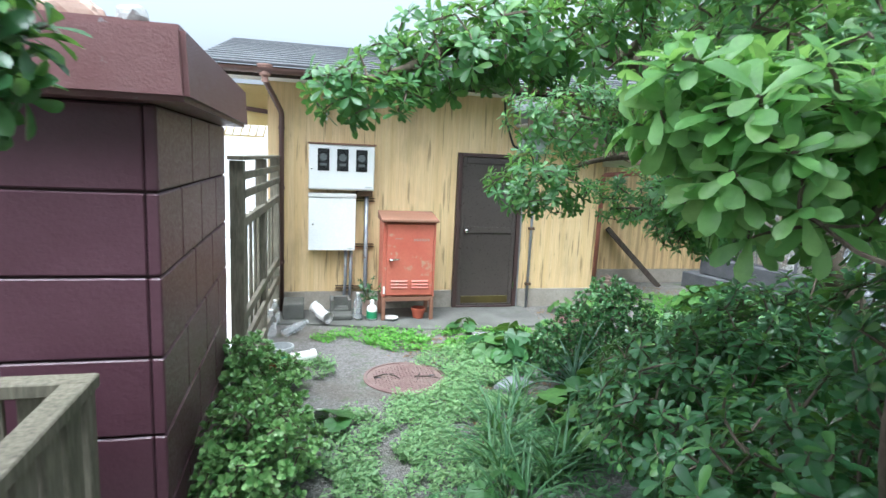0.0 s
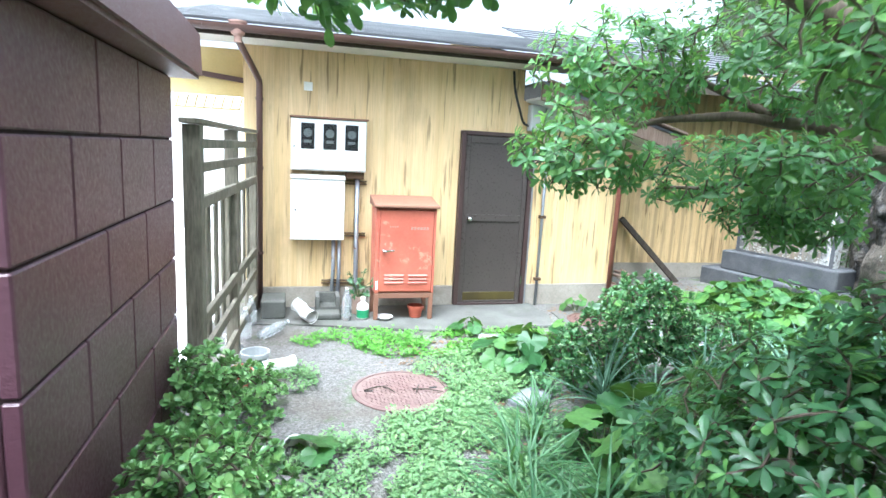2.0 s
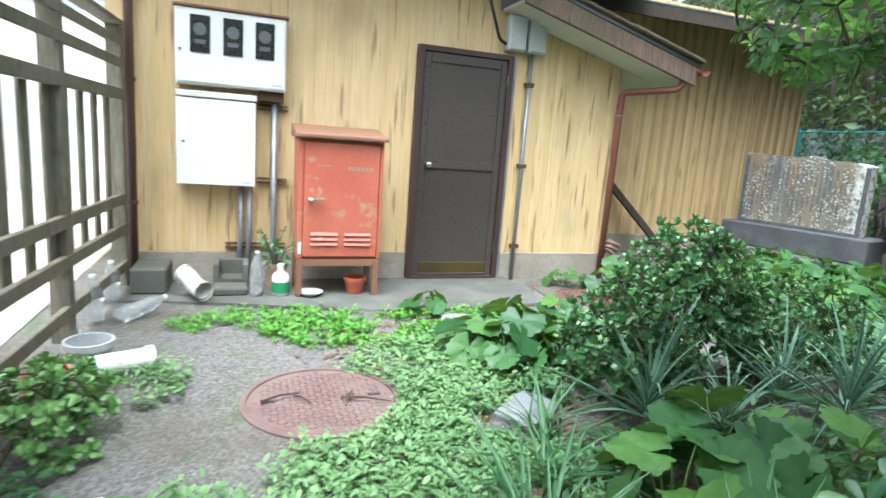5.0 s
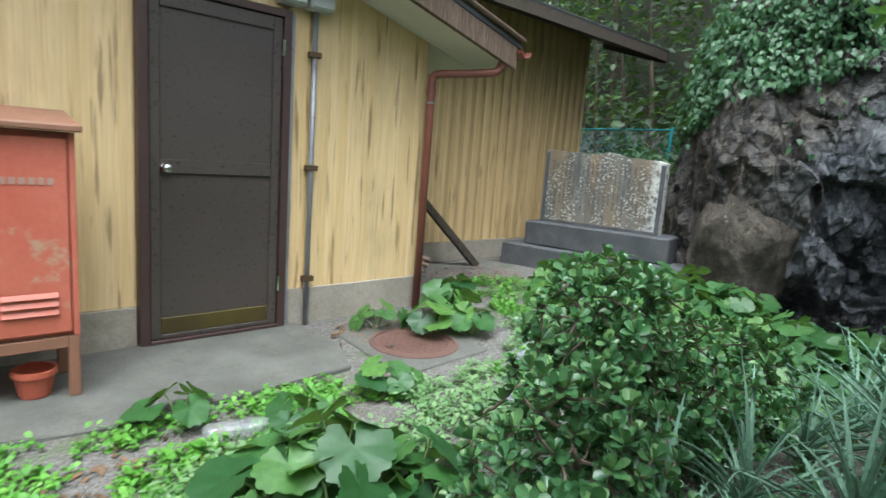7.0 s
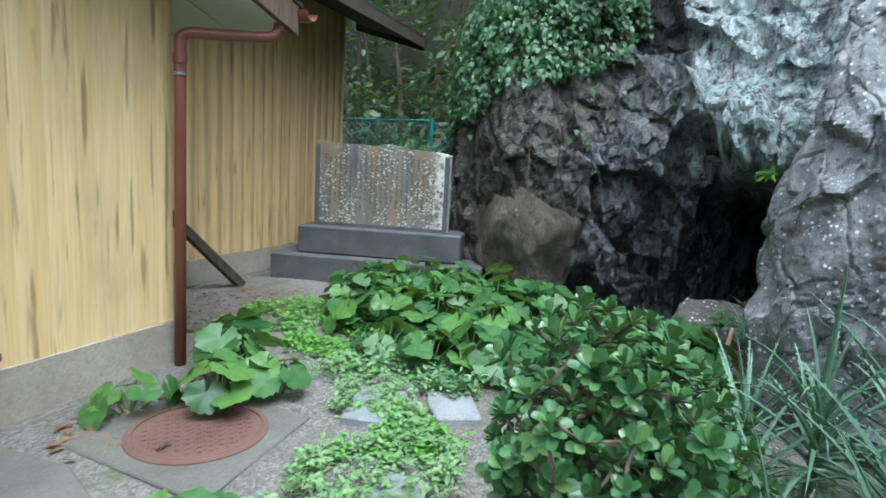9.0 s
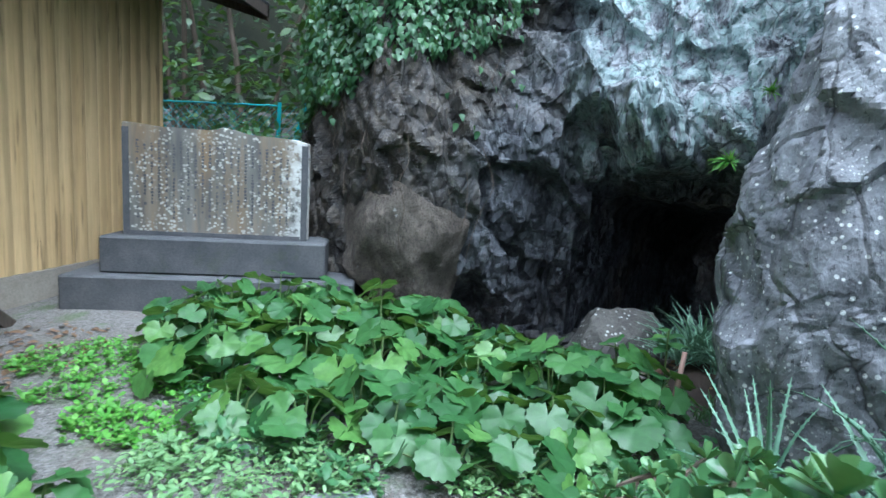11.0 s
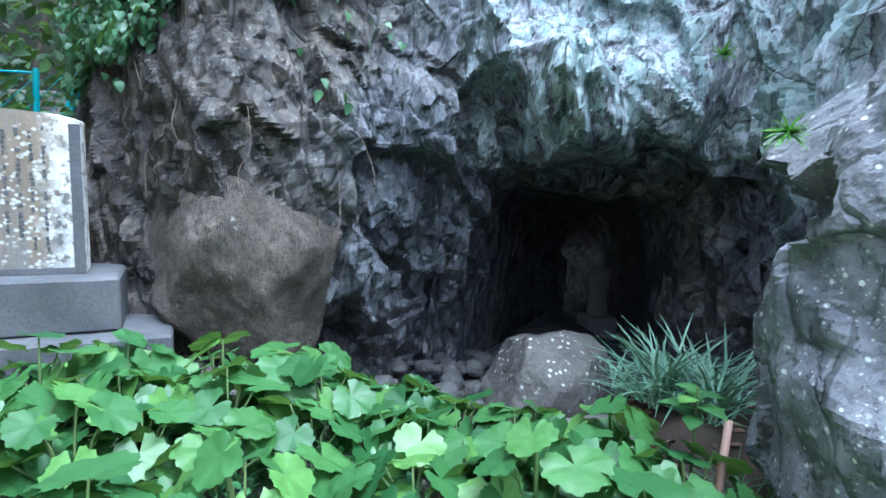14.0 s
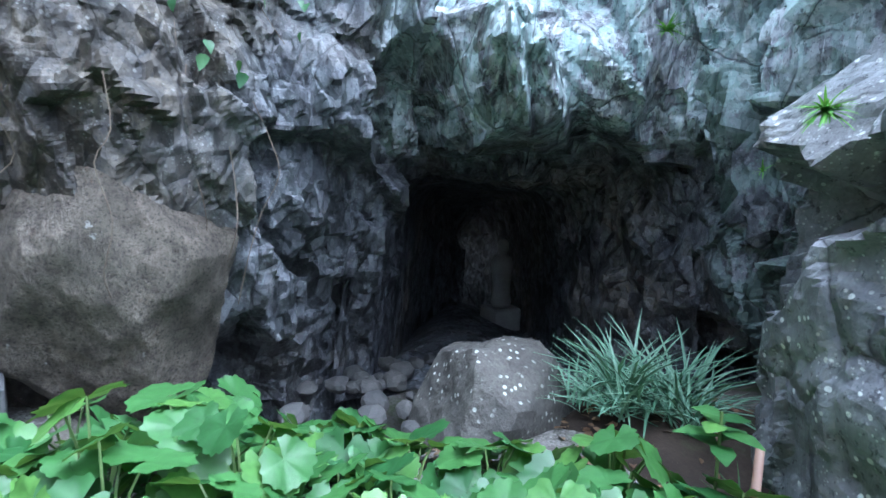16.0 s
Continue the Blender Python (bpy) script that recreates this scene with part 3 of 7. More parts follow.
def aim(at, d, roll=0.0, size=1.0, width=None):
    """A matrix that carries +y onto d."""
    d = Vector(d).normalized()
    up = Vector((0, 0, 1)) if abs(d.z) < 0.98 else Vector((1, 0, 0))
    x = d.cross(up).normalized()
    z = x.cross(d)
    m = Matrix((x, d, z)).transposed().to_4x4()
    w = size if width is None else width
    return Matrix.Translation(at) @ m @ Matrix.Rotation(roll, 4, "Y") @ Matrix.Diagonal((w, size, size, 1))


R = random.Random(7)


def in_blob(c, r):
    while True:
        p = Vector((R.uniform(-1, 1), R.uniform(-1, 1), R.uniform(-1, 1)))
        if p.length <= 1:
            return Vector(c) + Vector((p.x * r[0], p.y * r[1], p.z * r[2]))


# ---- ground ----
def level(x, y):
    """Height of the soil: flat yard, a bank up to the path where the walk begins, a dip before the cave."""
    k = min(1, max(0, (2.5 - y) / 2.3))
    z = -0.02 + 0.71 * k * k * (3 - 2 * k)
    e = min(1, max(0, (x - 6.2) / 1.6)) * min(1, max(0, (6.0 - y) / 1.5)) * min(1, max(0, (y - 0.5) / 1.5))
    z -= 0.95 * e * e * (3 - 2 * e)
    h = min(1, max(0, (x - 9.9) / 4.0)) * min(1, max(0, (y - 5.0) / 1.5))
    z += 2.6 * h
    near = 1 if -5 < x < 12 and -6 < y < 12 else 0
    return z + near * (0.02 * noise.noise(Vector((x * 1.1, y * 1.1, 0))) + 0.008 * noise.noise(Vector((x * 5, y * 5, 3))))


def axis_steps(lo, hi, step, far):
    mid = list(np.arange(lo, hi + 1e-6, step))
    out = [lo - d for d in far[::-1]] + mid + [hi + d for d in far]
    return out


gx = axis_steps(-3.0, 11.0, 0.07, [0.3, 0.8, 2, 5, 12, 40, 150, 600])
gy = axis_steps(-3.0, 10.0, 0.07, [0.3, 0.8, 2, 5, 12, 40, 150, 600])
gv = [(x, y, level(x, y)) for y in gy for x in gx]
nx = len(gx)
gq = [(j * nx + i, j * nx + i + 1, (j + 1) * nx + i + 1, (j + 1) * nx + i) for j in range(len(gy) - 1) for i in range(nx - 1)]
ground = tagged(new("ground", quad_mesh("ground", gv, gq, M_GROUND)), "grey gravelly soil of a weedy yard", "ground", kind="structure")

apron = part("pavement", prism([(-0.3, 6.42), (0.5, 6.28), (1.1, 6.12), (1.8, 5.98), (2.5, 6.0), (3.02, 6.05), (3.16, 6.4), (3.13, 6.94), (-0.3, 6.94)], -0.12, 0.0, bevel=0.008), M_APRON)
tagged(apron, "cracked grey concrete apron before the door", "pavement", kind="structure")


# ---- house ----
WALL_Y, WALL2_Y = 6.955, 8.4
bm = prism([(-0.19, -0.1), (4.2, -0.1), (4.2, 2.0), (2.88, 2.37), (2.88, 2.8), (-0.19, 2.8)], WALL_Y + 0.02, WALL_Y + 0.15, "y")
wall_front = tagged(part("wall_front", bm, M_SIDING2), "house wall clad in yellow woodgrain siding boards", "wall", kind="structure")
bm = box((-0.19, WALL_Y - 0.006, -0.1), (2.14, WALL_Y + 0.018, 0.226), 0.004)
box((3.07, WALL_Y - 0.006, -0.1), (4.2, WALL_Y + 0.018, 0.236), 0.004, bm)
tagged(part("foundation_front", bm, M_BASE), "grey concrete footing below the siding", "foundation", kind="structure")
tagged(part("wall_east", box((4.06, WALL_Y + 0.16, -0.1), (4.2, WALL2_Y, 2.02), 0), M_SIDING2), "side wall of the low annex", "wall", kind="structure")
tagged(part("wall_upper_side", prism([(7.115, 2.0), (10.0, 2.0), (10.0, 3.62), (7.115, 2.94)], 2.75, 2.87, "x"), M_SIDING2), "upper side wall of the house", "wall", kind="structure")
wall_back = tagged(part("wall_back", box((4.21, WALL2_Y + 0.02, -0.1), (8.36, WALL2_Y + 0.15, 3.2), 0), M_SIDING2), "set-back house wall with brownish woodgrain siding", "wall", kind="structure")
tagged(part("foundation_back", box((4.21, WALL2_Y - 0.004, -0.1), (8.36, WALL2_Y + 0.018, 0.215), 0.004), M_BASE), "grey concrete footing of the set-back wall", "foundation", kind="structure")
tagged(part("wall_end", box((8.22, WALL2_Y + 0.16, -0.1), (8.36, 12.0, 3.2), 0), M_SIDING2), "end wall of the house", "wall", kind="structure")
tagged(part("wall_west", box((-0.19, WALL_Y + 0.16, -0.1), (-0.05, 11.0, 2.8), 0), M_SIDING), "west wall of the house", "wall", kind="structure")


def roof_sheet(name, x0, x1, y0, z0, y1, z1, label):
    """A shallow roof in lapped rows, falling to y0."""
    bm = bmesh.new()
    rows = 14
    for i in range(rows):
        a, b = i / rows, (i + 1) / rows
        ya, yb, za, zb = y0 + (y1 - y0) * a, y0 + (y1 - y0) * b + 0.02, z0 + (z1 - z0) * a, z0 + (z1 - z0) * b
        box((x0, 0, 0), (x1, yb - ya, 0.03), 0.003, bm, Matrix.Translation((0, ya, za)) @ Matrix.Rotation(math.atan2(zb - za - 0.012, yb - ya), 4, "X"))
    return tagged(part(name, bm, M_ROOF), label, "roof", kind="structure")


roof_sheet("roof_front", -0.9, 4.75, 6.32, 2.83, 10.2, 3.75, "low dark grey metal roof in lapped rows")
roof_sheet("roof_back", 4.3, 8.98, 7.55, 2.86, 12.0, 4.3, "dark weathered roof over the set-back wall")
# soffits and eaves boards
tagged(part("soffit_front", prism([(6.40, 2.755), (6.95, 2.745), (6.95, 2.775), (6.40, 2.785)], -0.85, 4.7, "x"), M_SOFFIT), "pale soffit board under the eaves", "soffit", kind="structure")
tagged(part("fascia_front", box((-0.9, 6.37, 2.72), (4.75, 6.398, 2.83), 0.004), M_DARKWOOD), "dark fascia board behind the gutter", "fascia", kind="structure")
tagged(part("soffit_back", prism([(7.6, 2.80), (8.42, 3.02), (8.42, 3.06), (7.6, 2.85)], 4.25, 8.95, "x"), M_DARKWOOD), "dark boarded soffit under the rear eaves", "soffit", kind="structure")
tagged(part("fascia_back", prism([(7.55, 2.74), (7.58, 2.74), (7.58, 2.87), (7.55, 2.87)], 4.25, 8.98, "x"), M_DARKWOOD), "dark fascia board of the rear eaves", "fascia", kind="structure")
tagged(part("bargeboard_back", prism([(7.55, 2.70), (8.6, 3.0), (8.6, 3.16), (7.55, 2.87)], 8.95, 8.99, "x"), M_DARKWOOD), "dark bargeboard at the roof end", "trim", kind="structure")

# low annex roof, falling to the east
lean = lambda x: 2.46 - 0.265 * (x - 2.88)
tagged(part("annex_roof", prism([(2.9, lean(2.9) + 0.10), (4.74, lean(4.74) + 0.10), (4.74, lean(4.74) + 0.13), (2.9, lean(2.9) + 0.13)], 6.5, 8.39, "y"), M_ROOF), "small dark roof sloping over the annex", "roof", kind="structure")
tagged(part("annex_soffit", prism([(2.9, lean(2.9) - 0.06), (4.66, lean(4.66) - 0.06), (4.66, lean(4.66) - 0.035), (2.9, lean(2.9) - 0.035)], 6.55, 6.95, "y"), M_SOFFIT), "grey soffit under the annex roof", "soffit", kind="structure")
tagged(part("annex_soffit_east", prism([(4.21, lean(4.21) - 0.06), (4.66, lean(4.66) - 0.06), (4.66, lean(4.66) - 0.035), (4.21, lean(4.21) - 0.035)], 6.96, 8.38, "y"), M_SOFFIT), "grey soffit at the side of the annex", "soffit", kind="structure")
tagged(part("annex_bargeboard", prism([(2.9, lean(2.9) - 0.07), (4.70, lean(4.70) - 0.07), (4.70, lean(4.70) + 0.095), (2.9, lean(2.9) + 0.095)], 6.505, 6.545, "y", 0.004), M_RAKE), "weathered brown bargeboard of the annex roof", "trim", kind="structure")
bm = bmesh.new()
for y0, y1, x0, x1, dz in ((6.47, 6.6, 2.95, 4.0, 0.135), (6.46, 6.63, 3.9, 4.76, 0.14)):
    t = Matrix.Translation(((x0 + x1) / 2, (y0 + y1) / 2, lean((x0 + x1) / 2) + dz)) @ Matrix.Rotation(math.atan(0.265), 4, "Y")
    box((-(x1 - x0) / 2, -(y1 - y0) / 2, 0), ((x1 - x0) / 2, (y1 - y0) / 2, 0.035), 0.012, bm, t)
tagged(part("roof_edge_trim", bm, M_RAKE), "worn edge strip of the annex roof", "trim", kind="structure")


def board(name, x0, x1, z0, z1, z2, y, material, parent, bulge=0.003):
    """One upright siding board, slightly rounded across its face; its top may slope."""
    bm = bmesh.new()
    us = (0, 0.12, 0.3, 0.5, 0.7, 0.88, 1)
    rows = []
    for u in us:
        q = y + 0.012 - bulge * math.sin(math.pi * u) - (0.0 if u in (0, 1) else 0.0012)
        xx = x0 + (x1 - x0) * u
        rows.append([bm.verts.new((xx, q, z0)), bm.verts.new((xx, q, z1 + (z2 - z1) * u)), bm.verts.new((xx, y + 0.018, z1 + (z2 - z1) * u)), bm.verts.new((xx, y + 0.018, z0))])
    for a, b in zip(rows, rows[1:]):
        for k in range(4):
            bm.faces.new((a[k], b[k], b[(k + 1) % 4], a[(k + 1) % 4]))
    bm.faces.new(rows[0])
    bm.faces.new(rows[-1][::-1])
    ob = part(name, bm, material)
    ob.parent = parent
    return ob


x = -0.19
i = 0
while x < 4.19:
    w = min((0.148, 0.152, 0.15, 0.146)[i % 4], 4.2 - x)
    top = lambda q: 2.76 if q < 2.87 else lean(q) - 0.05
    low = 0.228
    if x + w > 2.14 and x < 3.06:
        low = 2.03
        if x < 2.14 and x + w > 2.14:
            w = 2.14 - x
            low = 0.228
        elif x < 3.06 < x + w:
            w = 3.06 - x
    if w > 0.01:
        board("siding_board", x + 0.0005, x + w - 0.0005, low, top(x), top(x + w), WALL_Y, M_SIDING, wall_front, 0.0015)
    x += w
    i += 1
x = 4.21
while x < 8.35:
    w = min(0.152, 8.36 - x)
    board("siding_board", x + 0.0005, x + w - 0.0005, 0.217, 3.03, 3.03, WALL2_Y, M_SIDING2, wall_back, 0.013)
    x += w

# door with its frame
door = thing("door_1", (2.57, 6.93, 0.0), "closed dark brown metal door with a brass kickplate", "door", kind="structure")
bm = box((2.145, 6.90, 0.0), (2.20, 6.97, 2.03), 0.004)
part("frame_jamb", bm, M_DOORFRAME, door)
part("frame_jamb", box((2.98, 6.90, 0.0), (3.032, 6.97, 2.03), 0.004), M_DOORFRAME, door)
part("frame_head", box((2.20, 6.90, 1.985), (2.98, 6.97, 2.03), 0.004), M_DOORFRAME, door)
part("threshold", box((2.20, 6.895, 0.0), (2.98, 6.97, 0.022), 0.003), M_DOORFRAME, door)
leaf_ob = part("door_leaf", box((2.205, 6.935, 0.024), (2.975, 6.965, 1.982), 0.003), M_DOOR, door)
for a in ((2.205, 6.920, 0.024, 2.26, 1.98), (2.92, 6.920, 0.024, 2.975, 1.98)):
    part("stile", box(a[:3], (a[3], 6.934, a[4]), 0.003), M_DOOR, door)
for z0, z1 in ((1.0, 1.08), (1.90, 1.98), (0.024, 0.05)):
    part("rail", box((2.262, 6.919, z0), (2.918, 6.934, z1), 0.003), M_DOOR, door)
part("kickplate", box((2.262, 6.922, 0.052), (2.918, 6.934, 0.15), 0.003), M_KICK, door, "dull yellow-brown kickplate")
bm = lathe([(0.03, 0), (0.03, 0.006), (0.012, 0.01), (0.012, 0.035), (0.024, 0.042), (0.028, 0.055), (0.022, 0.07), (0.006, 0.074)], (2.285, 6.919, 1.03), 16, None, Matrix.Rotation(radians(90), 4, "X"))
smooth(part("door_knob", bm, M_CHROME, leaf_ob, "chrome door knob"))
for z in (0.25, 1.75):
    part("hinge", tube([(2.98, 6.905, z), (2.98, 6.905, z + 0.1)], 0.009, 8), M_CHROME, door)
tagged(part("door_trim", box((3.034, 6.915, 0.0), (3.058, 6.953, 2.02), 0.003), M_CONDUIT), "pale grey metal strip beside the door", "trim", kind="structure")


# ---- gutter, downpipes ----
gut = thing("gutter", (1.9, 6.33, 2.75), "brown half-round eaves gutter", "gutter")
bm = bmesh.new()
prof = [(0.058 * math.cos(a), 0.055 * math.sin(a)) for a in np.linspace(math.pi, 2 * math.pi, 10)] + [(0.050 * math.cos(a), 0.047 * math.sin(a)) for a in np.linspace(2 * math.pi, math.pi, 10)]
part("channel", prism([(6.31 + a, 2.80 + b) for a, b in prof], -0.95, 4.78, "x"), M_PIPEDARK, gut)
for x in (-0.5, 0.6, 1.5, 2.4, 3.3, 4.2):
    part("strap", prism([(6.31 + a * 1.08, 2.80 + b * 1.08) for a, b in prof], x, x + 0.025, "x"), M_PIPEDARK, gut)
dp = thing("downpipe", (-0.03, 6.9, 0.0), "dark brown rainwater downpipe with a faded hopper", "downpipe")
smooth(part("pipe", tube([(-0.03, 6.905, 0.0), (-0.03, 6.905, 2.36)] + spline([(-0.035, 6.90, 2.40), (-0.10, 6.7, 2.53), (-0.17, 6.42, 2.66), (-0.18, 6.34, 2.70)], 4), 0.032, 12), M_PIPEDARK, dp))
part("hopper", lathe([(0.035, 0), (0.035, 0.05), (0.06, 0.07), (0.075, 0.16), (0.082, 0.165), (0.082, 0.18), (0.07, 0.18), (0.06, 0.1)], (-0.18, 6.33, 2.66), 16), M_FUNNEL, dp, "faded pinkish-brown plastic hopper")
for z in (0.6, 1.5, 2.2):
    part("bracket", lathe([(0.036, 0), (0.039, 0), (0.039, 0.03), (0.036, 0.03)], (-0.03, 6.905, z), 12), M_PIPEDARK, dp)
dp = thing("downpipe", (4.15, 6.86, 0.0), "reddish brown downpipe at the house corner", "downpipe")
smooth(part("pipe", tube([(4.165, 6.885, -0.03), (4.185, 6.885, 1.76)] + spline([(4.187, 6.885, 1.80), (4.22, 6.85, 1.825), (4.34, 6.76, 1.84), (4.49, 6.64, 1.86), (4.56, 6.59, 1.875), (4.59, 6.57, 1.91), (4.60, 6.56, 1.96)], 4), 0.031, 12), M_PIPE, dp))
part("collar", lathe([(0.032, 0), (0.037, 0), (0.037, 0.05), (0.032, 0.05)], (4.184, 6.885, 1.66), 12), M_PIPE, dp)
part("clip", lathe([(0.033, 0), (0.039, 0), (0.039, 0.012), (0.033, 0.012)], (4.18, 6.885, 1.60), 12), M_CONDUIT, dp, "thin wire clip")
part("outlet", lathe([(0.036, 0), (0.036, 0.05), (0.05, 0.07), (0.05, 0.085)], (4.60, 6.56, 1.91), 12), M_PIPE, dp)
gut = thing("gutter", (4.85, 7.4, 1.95), "short brown gutter along the annex eaves", "gutter")
part("channel", prism([(4.74 + a, lean(4.74) + 0.08 + b) for a, b in prof], 6.44, 8.36, "y"), M_PIPE, gut)


# ---- block wall with its cap ----
BX0, BX1, BY0, BY1 = -2.6, -0.29, 2.12, 3.94
pier = tagged(part("wall_block", box((BX0 + 0.012, BY0 + 0.012, -0.2), (BX1 - 0.012, BY1 - 0.012, 2.09), 0), M_JOINT), "maroon painted concrete block wall", "wall", kind="structure")


def block(lo, hi):
    ob = part("block", box(lo, hi, 0.006), M_BLOCKPAINT)
    ob.parent = pier


course = 0.318
cuts = [[2.79, 3.30], [2.53, 3.02, 3.52], [2.82, 3.35], [2.58, 3.10, 3.55], [2.86, 3.40], [2.55, 3.05, 3.5]]
g = 0.005
for k in range(7):
    z1 = 2.088 - k * course
    z0 = z1 - course
    ys = [BY0] + cuts[k % 6] + [BY1]
    for a, b in zip(ys, ys[1:]):
        block((BX1 - 0.045, a + (g if a > BY0 else 0), z0 + g), (BX1, b - (g if b < BY1 else 0), z1 - g))
    xs = [BX0, -2.0, -1.45, -0.85, BX1 - 0.045] if k % 2 else [BX0, -2.2, -1.65, -1.12, BX1 - 0.045]
    for a, b in zip(xs, xs[1:]):
        block((a + g, BY0, z0 + g), (b - g, BY0 + 0.10, z1 - g))
        block((a + g, BY1 - 0.10, z0 + g), (b - g, BY1, z1 - g))
bm = prism([(-2.75, 1.965), (-0.15, 1.965), (-0.15, 4.06), (-2.75, 4.06)], 2.092, 2.345)
top = [v for v in bm.verts if v.co.z > 2.2]
for v in top:
    v.co.x += -0.012 if v.co.x > -1 else 0.01
bmesh.ops.bevel(bm, geom=bm.edges[:], offset=0.02, segments=2, affect="EDGES")
tagged(part("wall_cap", bm, M_CAP), "overhanging maroon coping on the block wall", "coping", kind="structure")
bm = prism([(-2.5, 2.25), (-0.45, 2.25), (-0.45, 3.8), (-2.5, 3.8)], 2.345, 2.40)
for v in bm.verts:
    if v.co.z > 2.37:
        v.co.x *= 0.95
tagged(part("wall_cap_top", bm, M_CAP), "raised middle of the coping", "coping", kind="structure")

# wooden fence between the block wall and the house
fence = thing("fence", (-0.17, 5.6, -0.05), "grey weathered wooden slatted fence", "fence")
fa, fb = Vector((-0.25, 4.31, 0)), Vector((-0.10, 6.84, 0))
fd = (fb - fa).normalized()
fang = math.atan2(fd.y, fd.x)


def on_fence(s, z, ds, dz, th=0.03, off=0.0):
    t = Matrix.Translation(fa + fd * s + Vector((0, 0, z))) @ Matrix.Rotation(fang, 4, "Z")
    return box((0, -th / 2 + off, 0), (ds, th / 2 + off, dz), 0.004, None, t)


flen = (fb - fa).length
for s, w in ((-0.05, 0.10), (flen * 0.5, 0.08), (flen - 0.08, 0.08)):
    part("post", on_fence(s, -0.1, w, 1.96, 0.10), M_GREYWOOD, fence)
part("top_rail", on_fence(-0.08, 1.865, flen + 0.08, 0.03, 0.12), M_GREYWOOD, fence)
for z in (1.72, 1.58):
    part("rail", on_fence(0, z, flen, 0.06, 0.03, -0.04), M_GREYWOOD, fence)
for z in (1.36, 0.62, 0.40, 0.12):
    part("rail", on_fence(0, z, flen, 0.075, 0.035, -0.035), M_GREYWOOD, fence)
for i in range(9):
    part("slat", on_fence(0.12 + i * 0.265, 0.42, 0.095, 1.0, 0.02, 0.012), M_GREYWOOD, fence)

# added white walls and ground, standing in for washed-out sky glare beyond the fence
tagged(part("wall_neighbour", box((-3.2, 3.95, -0.4), (-3.0, 13.0, 2.9), 0.01), M_WHITEWALL), "plain white wall standing in for the glare beyond the fence", "wall", kind="structure")
tagged(part("wall_neighbour_end", box((-2.98, 13.01, -0.4), (-0.06, 13.2, 2.9), 0.01), M_WHITEWALL), "plain white wall added to hide the dark horizon beyond the fence", "wall", kind="structure")
tagged(part("pavement_neighbour", box((-2.99, 3.95, -0.3), (-0.45, 13.0, 0.0), 0.01), M_WHITEWALL), "white ground standing in for the glare beyond the fence", "pavement", kind="structure")
can = thing("canopy", (-0.8, 7.3, 2.2), "yellow boarded canopy beside the house with a brown beam", "canopy")
part("panel", box((-2.4, 7.18, 2.24), (-0.2, 7.21, 2.72), 0.003), M_YELLOW, can)
part("ceiling", box((-2.4, 7.212, 2.70), (-0.2, 8.6, 2.72), 0.003), M_YELLOW, can)
part("beam", prism([(-2.4, 2.62), (-0.2, 2.38), (-0.2, 2.43), (-2.4, 2.67)], 7.13, 7.176, "y"), M_PIPEDARK, can)
for i in range(8):
    part("slat", prism([(-0.9 + i * 0.09, 2.12), (-0.885 + i * 0.09, 2.12), (-0.85 + i * 0.09, 2.238), (-0.865 + i * 0.09, 2.238)], 7.3, 7.32, "y"), M_YELLOW, can)
part("slat_rail", box((-0.92, 7.295, 2.10), (-0.25, 7.325, 2.12), 0.002), M_YELLOW, can)


# ---- cliff with the cave ----
PLAN = [(12.5, 8.6), (10.5, 7.7), (9.0, 7.05), (8.0, 6.7), (7.4, 6.2), (7.08, 5.7), (7.25, 5.3), (7.5, 4.85), (7.58, 4.35), (7.45, 3.7), (7.05, 3.1), (6.75, 2.75),
        (6.3, 2.66), (5.95, 3.05), (5.72, 3.5), (5.5, 3.72), (5.15, 3.86), (4.8, 3.80), (4.55, 3.4), (4.6, 2.7), (4.8, 1.8), (5.2, 0.0), (6.0, -3.0)]
LEAN = [0, 0, 0, 0.0, 0.05, 0.06, 0.06, 0.08, 0.34, 1, 0.8, 0.4, 0.2, 0.15, 0.12, 0.05, 0, 0, 0, 0, 0, 0, 0]
plan_pts = spline([(a, b, l) for (a, b), l in zip(PLAN, LEAN)], 30)
acc = [0.0]
for a, b in zip(plan_pts, plan_pts[1:]):
    acc.append(acc[-1] + math.hypot(b.x - a.x, b.y - a.y))
STEP = 0.021
s_at = np.arange(0, acc[-1], STEP)
px = np.interp(s_at, acc, [p.x for p in plan_pts])
py = np.interp(s_at, acc, [p.y for p in plan_pts])
pl = np.interp(s_at, acc, [p.z for p in plan_pts])
# coarser where nobody comes near
keep = [i for i in range(len(s_at)) if (3.0 < py[i] < 7.2 and px[i] < 9.3) or (px[i] < 7 and py[i] > 2.4) or i % 4 == 0]
px, py, pl = px[keep], py[keep], pl[keep]
tx, ty = np.gradient(px), np.gradient(py)
tl = np.hypot(tx, ty)
nxs, nys = ty / tl, -tx / tl
kern = np.ones(15) / 15
nxs = np.convolve(np.pad(nxs, 7, "edge"), kern, "valid")
nys = np.convolve(np.pad(nys, 7, "edge"), kern, "valid")
zs = np.r_[np.arange(-0.9, 2.9, STEP), np.arange(2.9, 6.5, 0.09)]
LIFT_Z, LIFT = [-0.9, -0.3, 0.4, 1.05, 1.16, 1.26, 1.64, 1.9, 2.25, 2.8, 3.5, 6.5], [-0.52, -0.50, -0.44, -0.22, 0.08, 0.34, 0.42, 0.40, 0.30, 0.10, -0.1, -1.6]
ROUND_Z, ROUND = [-0.9, -0.1, 0.15, 0.5, 1.0, 1.6, 3.0, 6.5], [-0.25, -0.22, -0.06, 0.0, 0.05, 0.0, -0.25, -1.4]
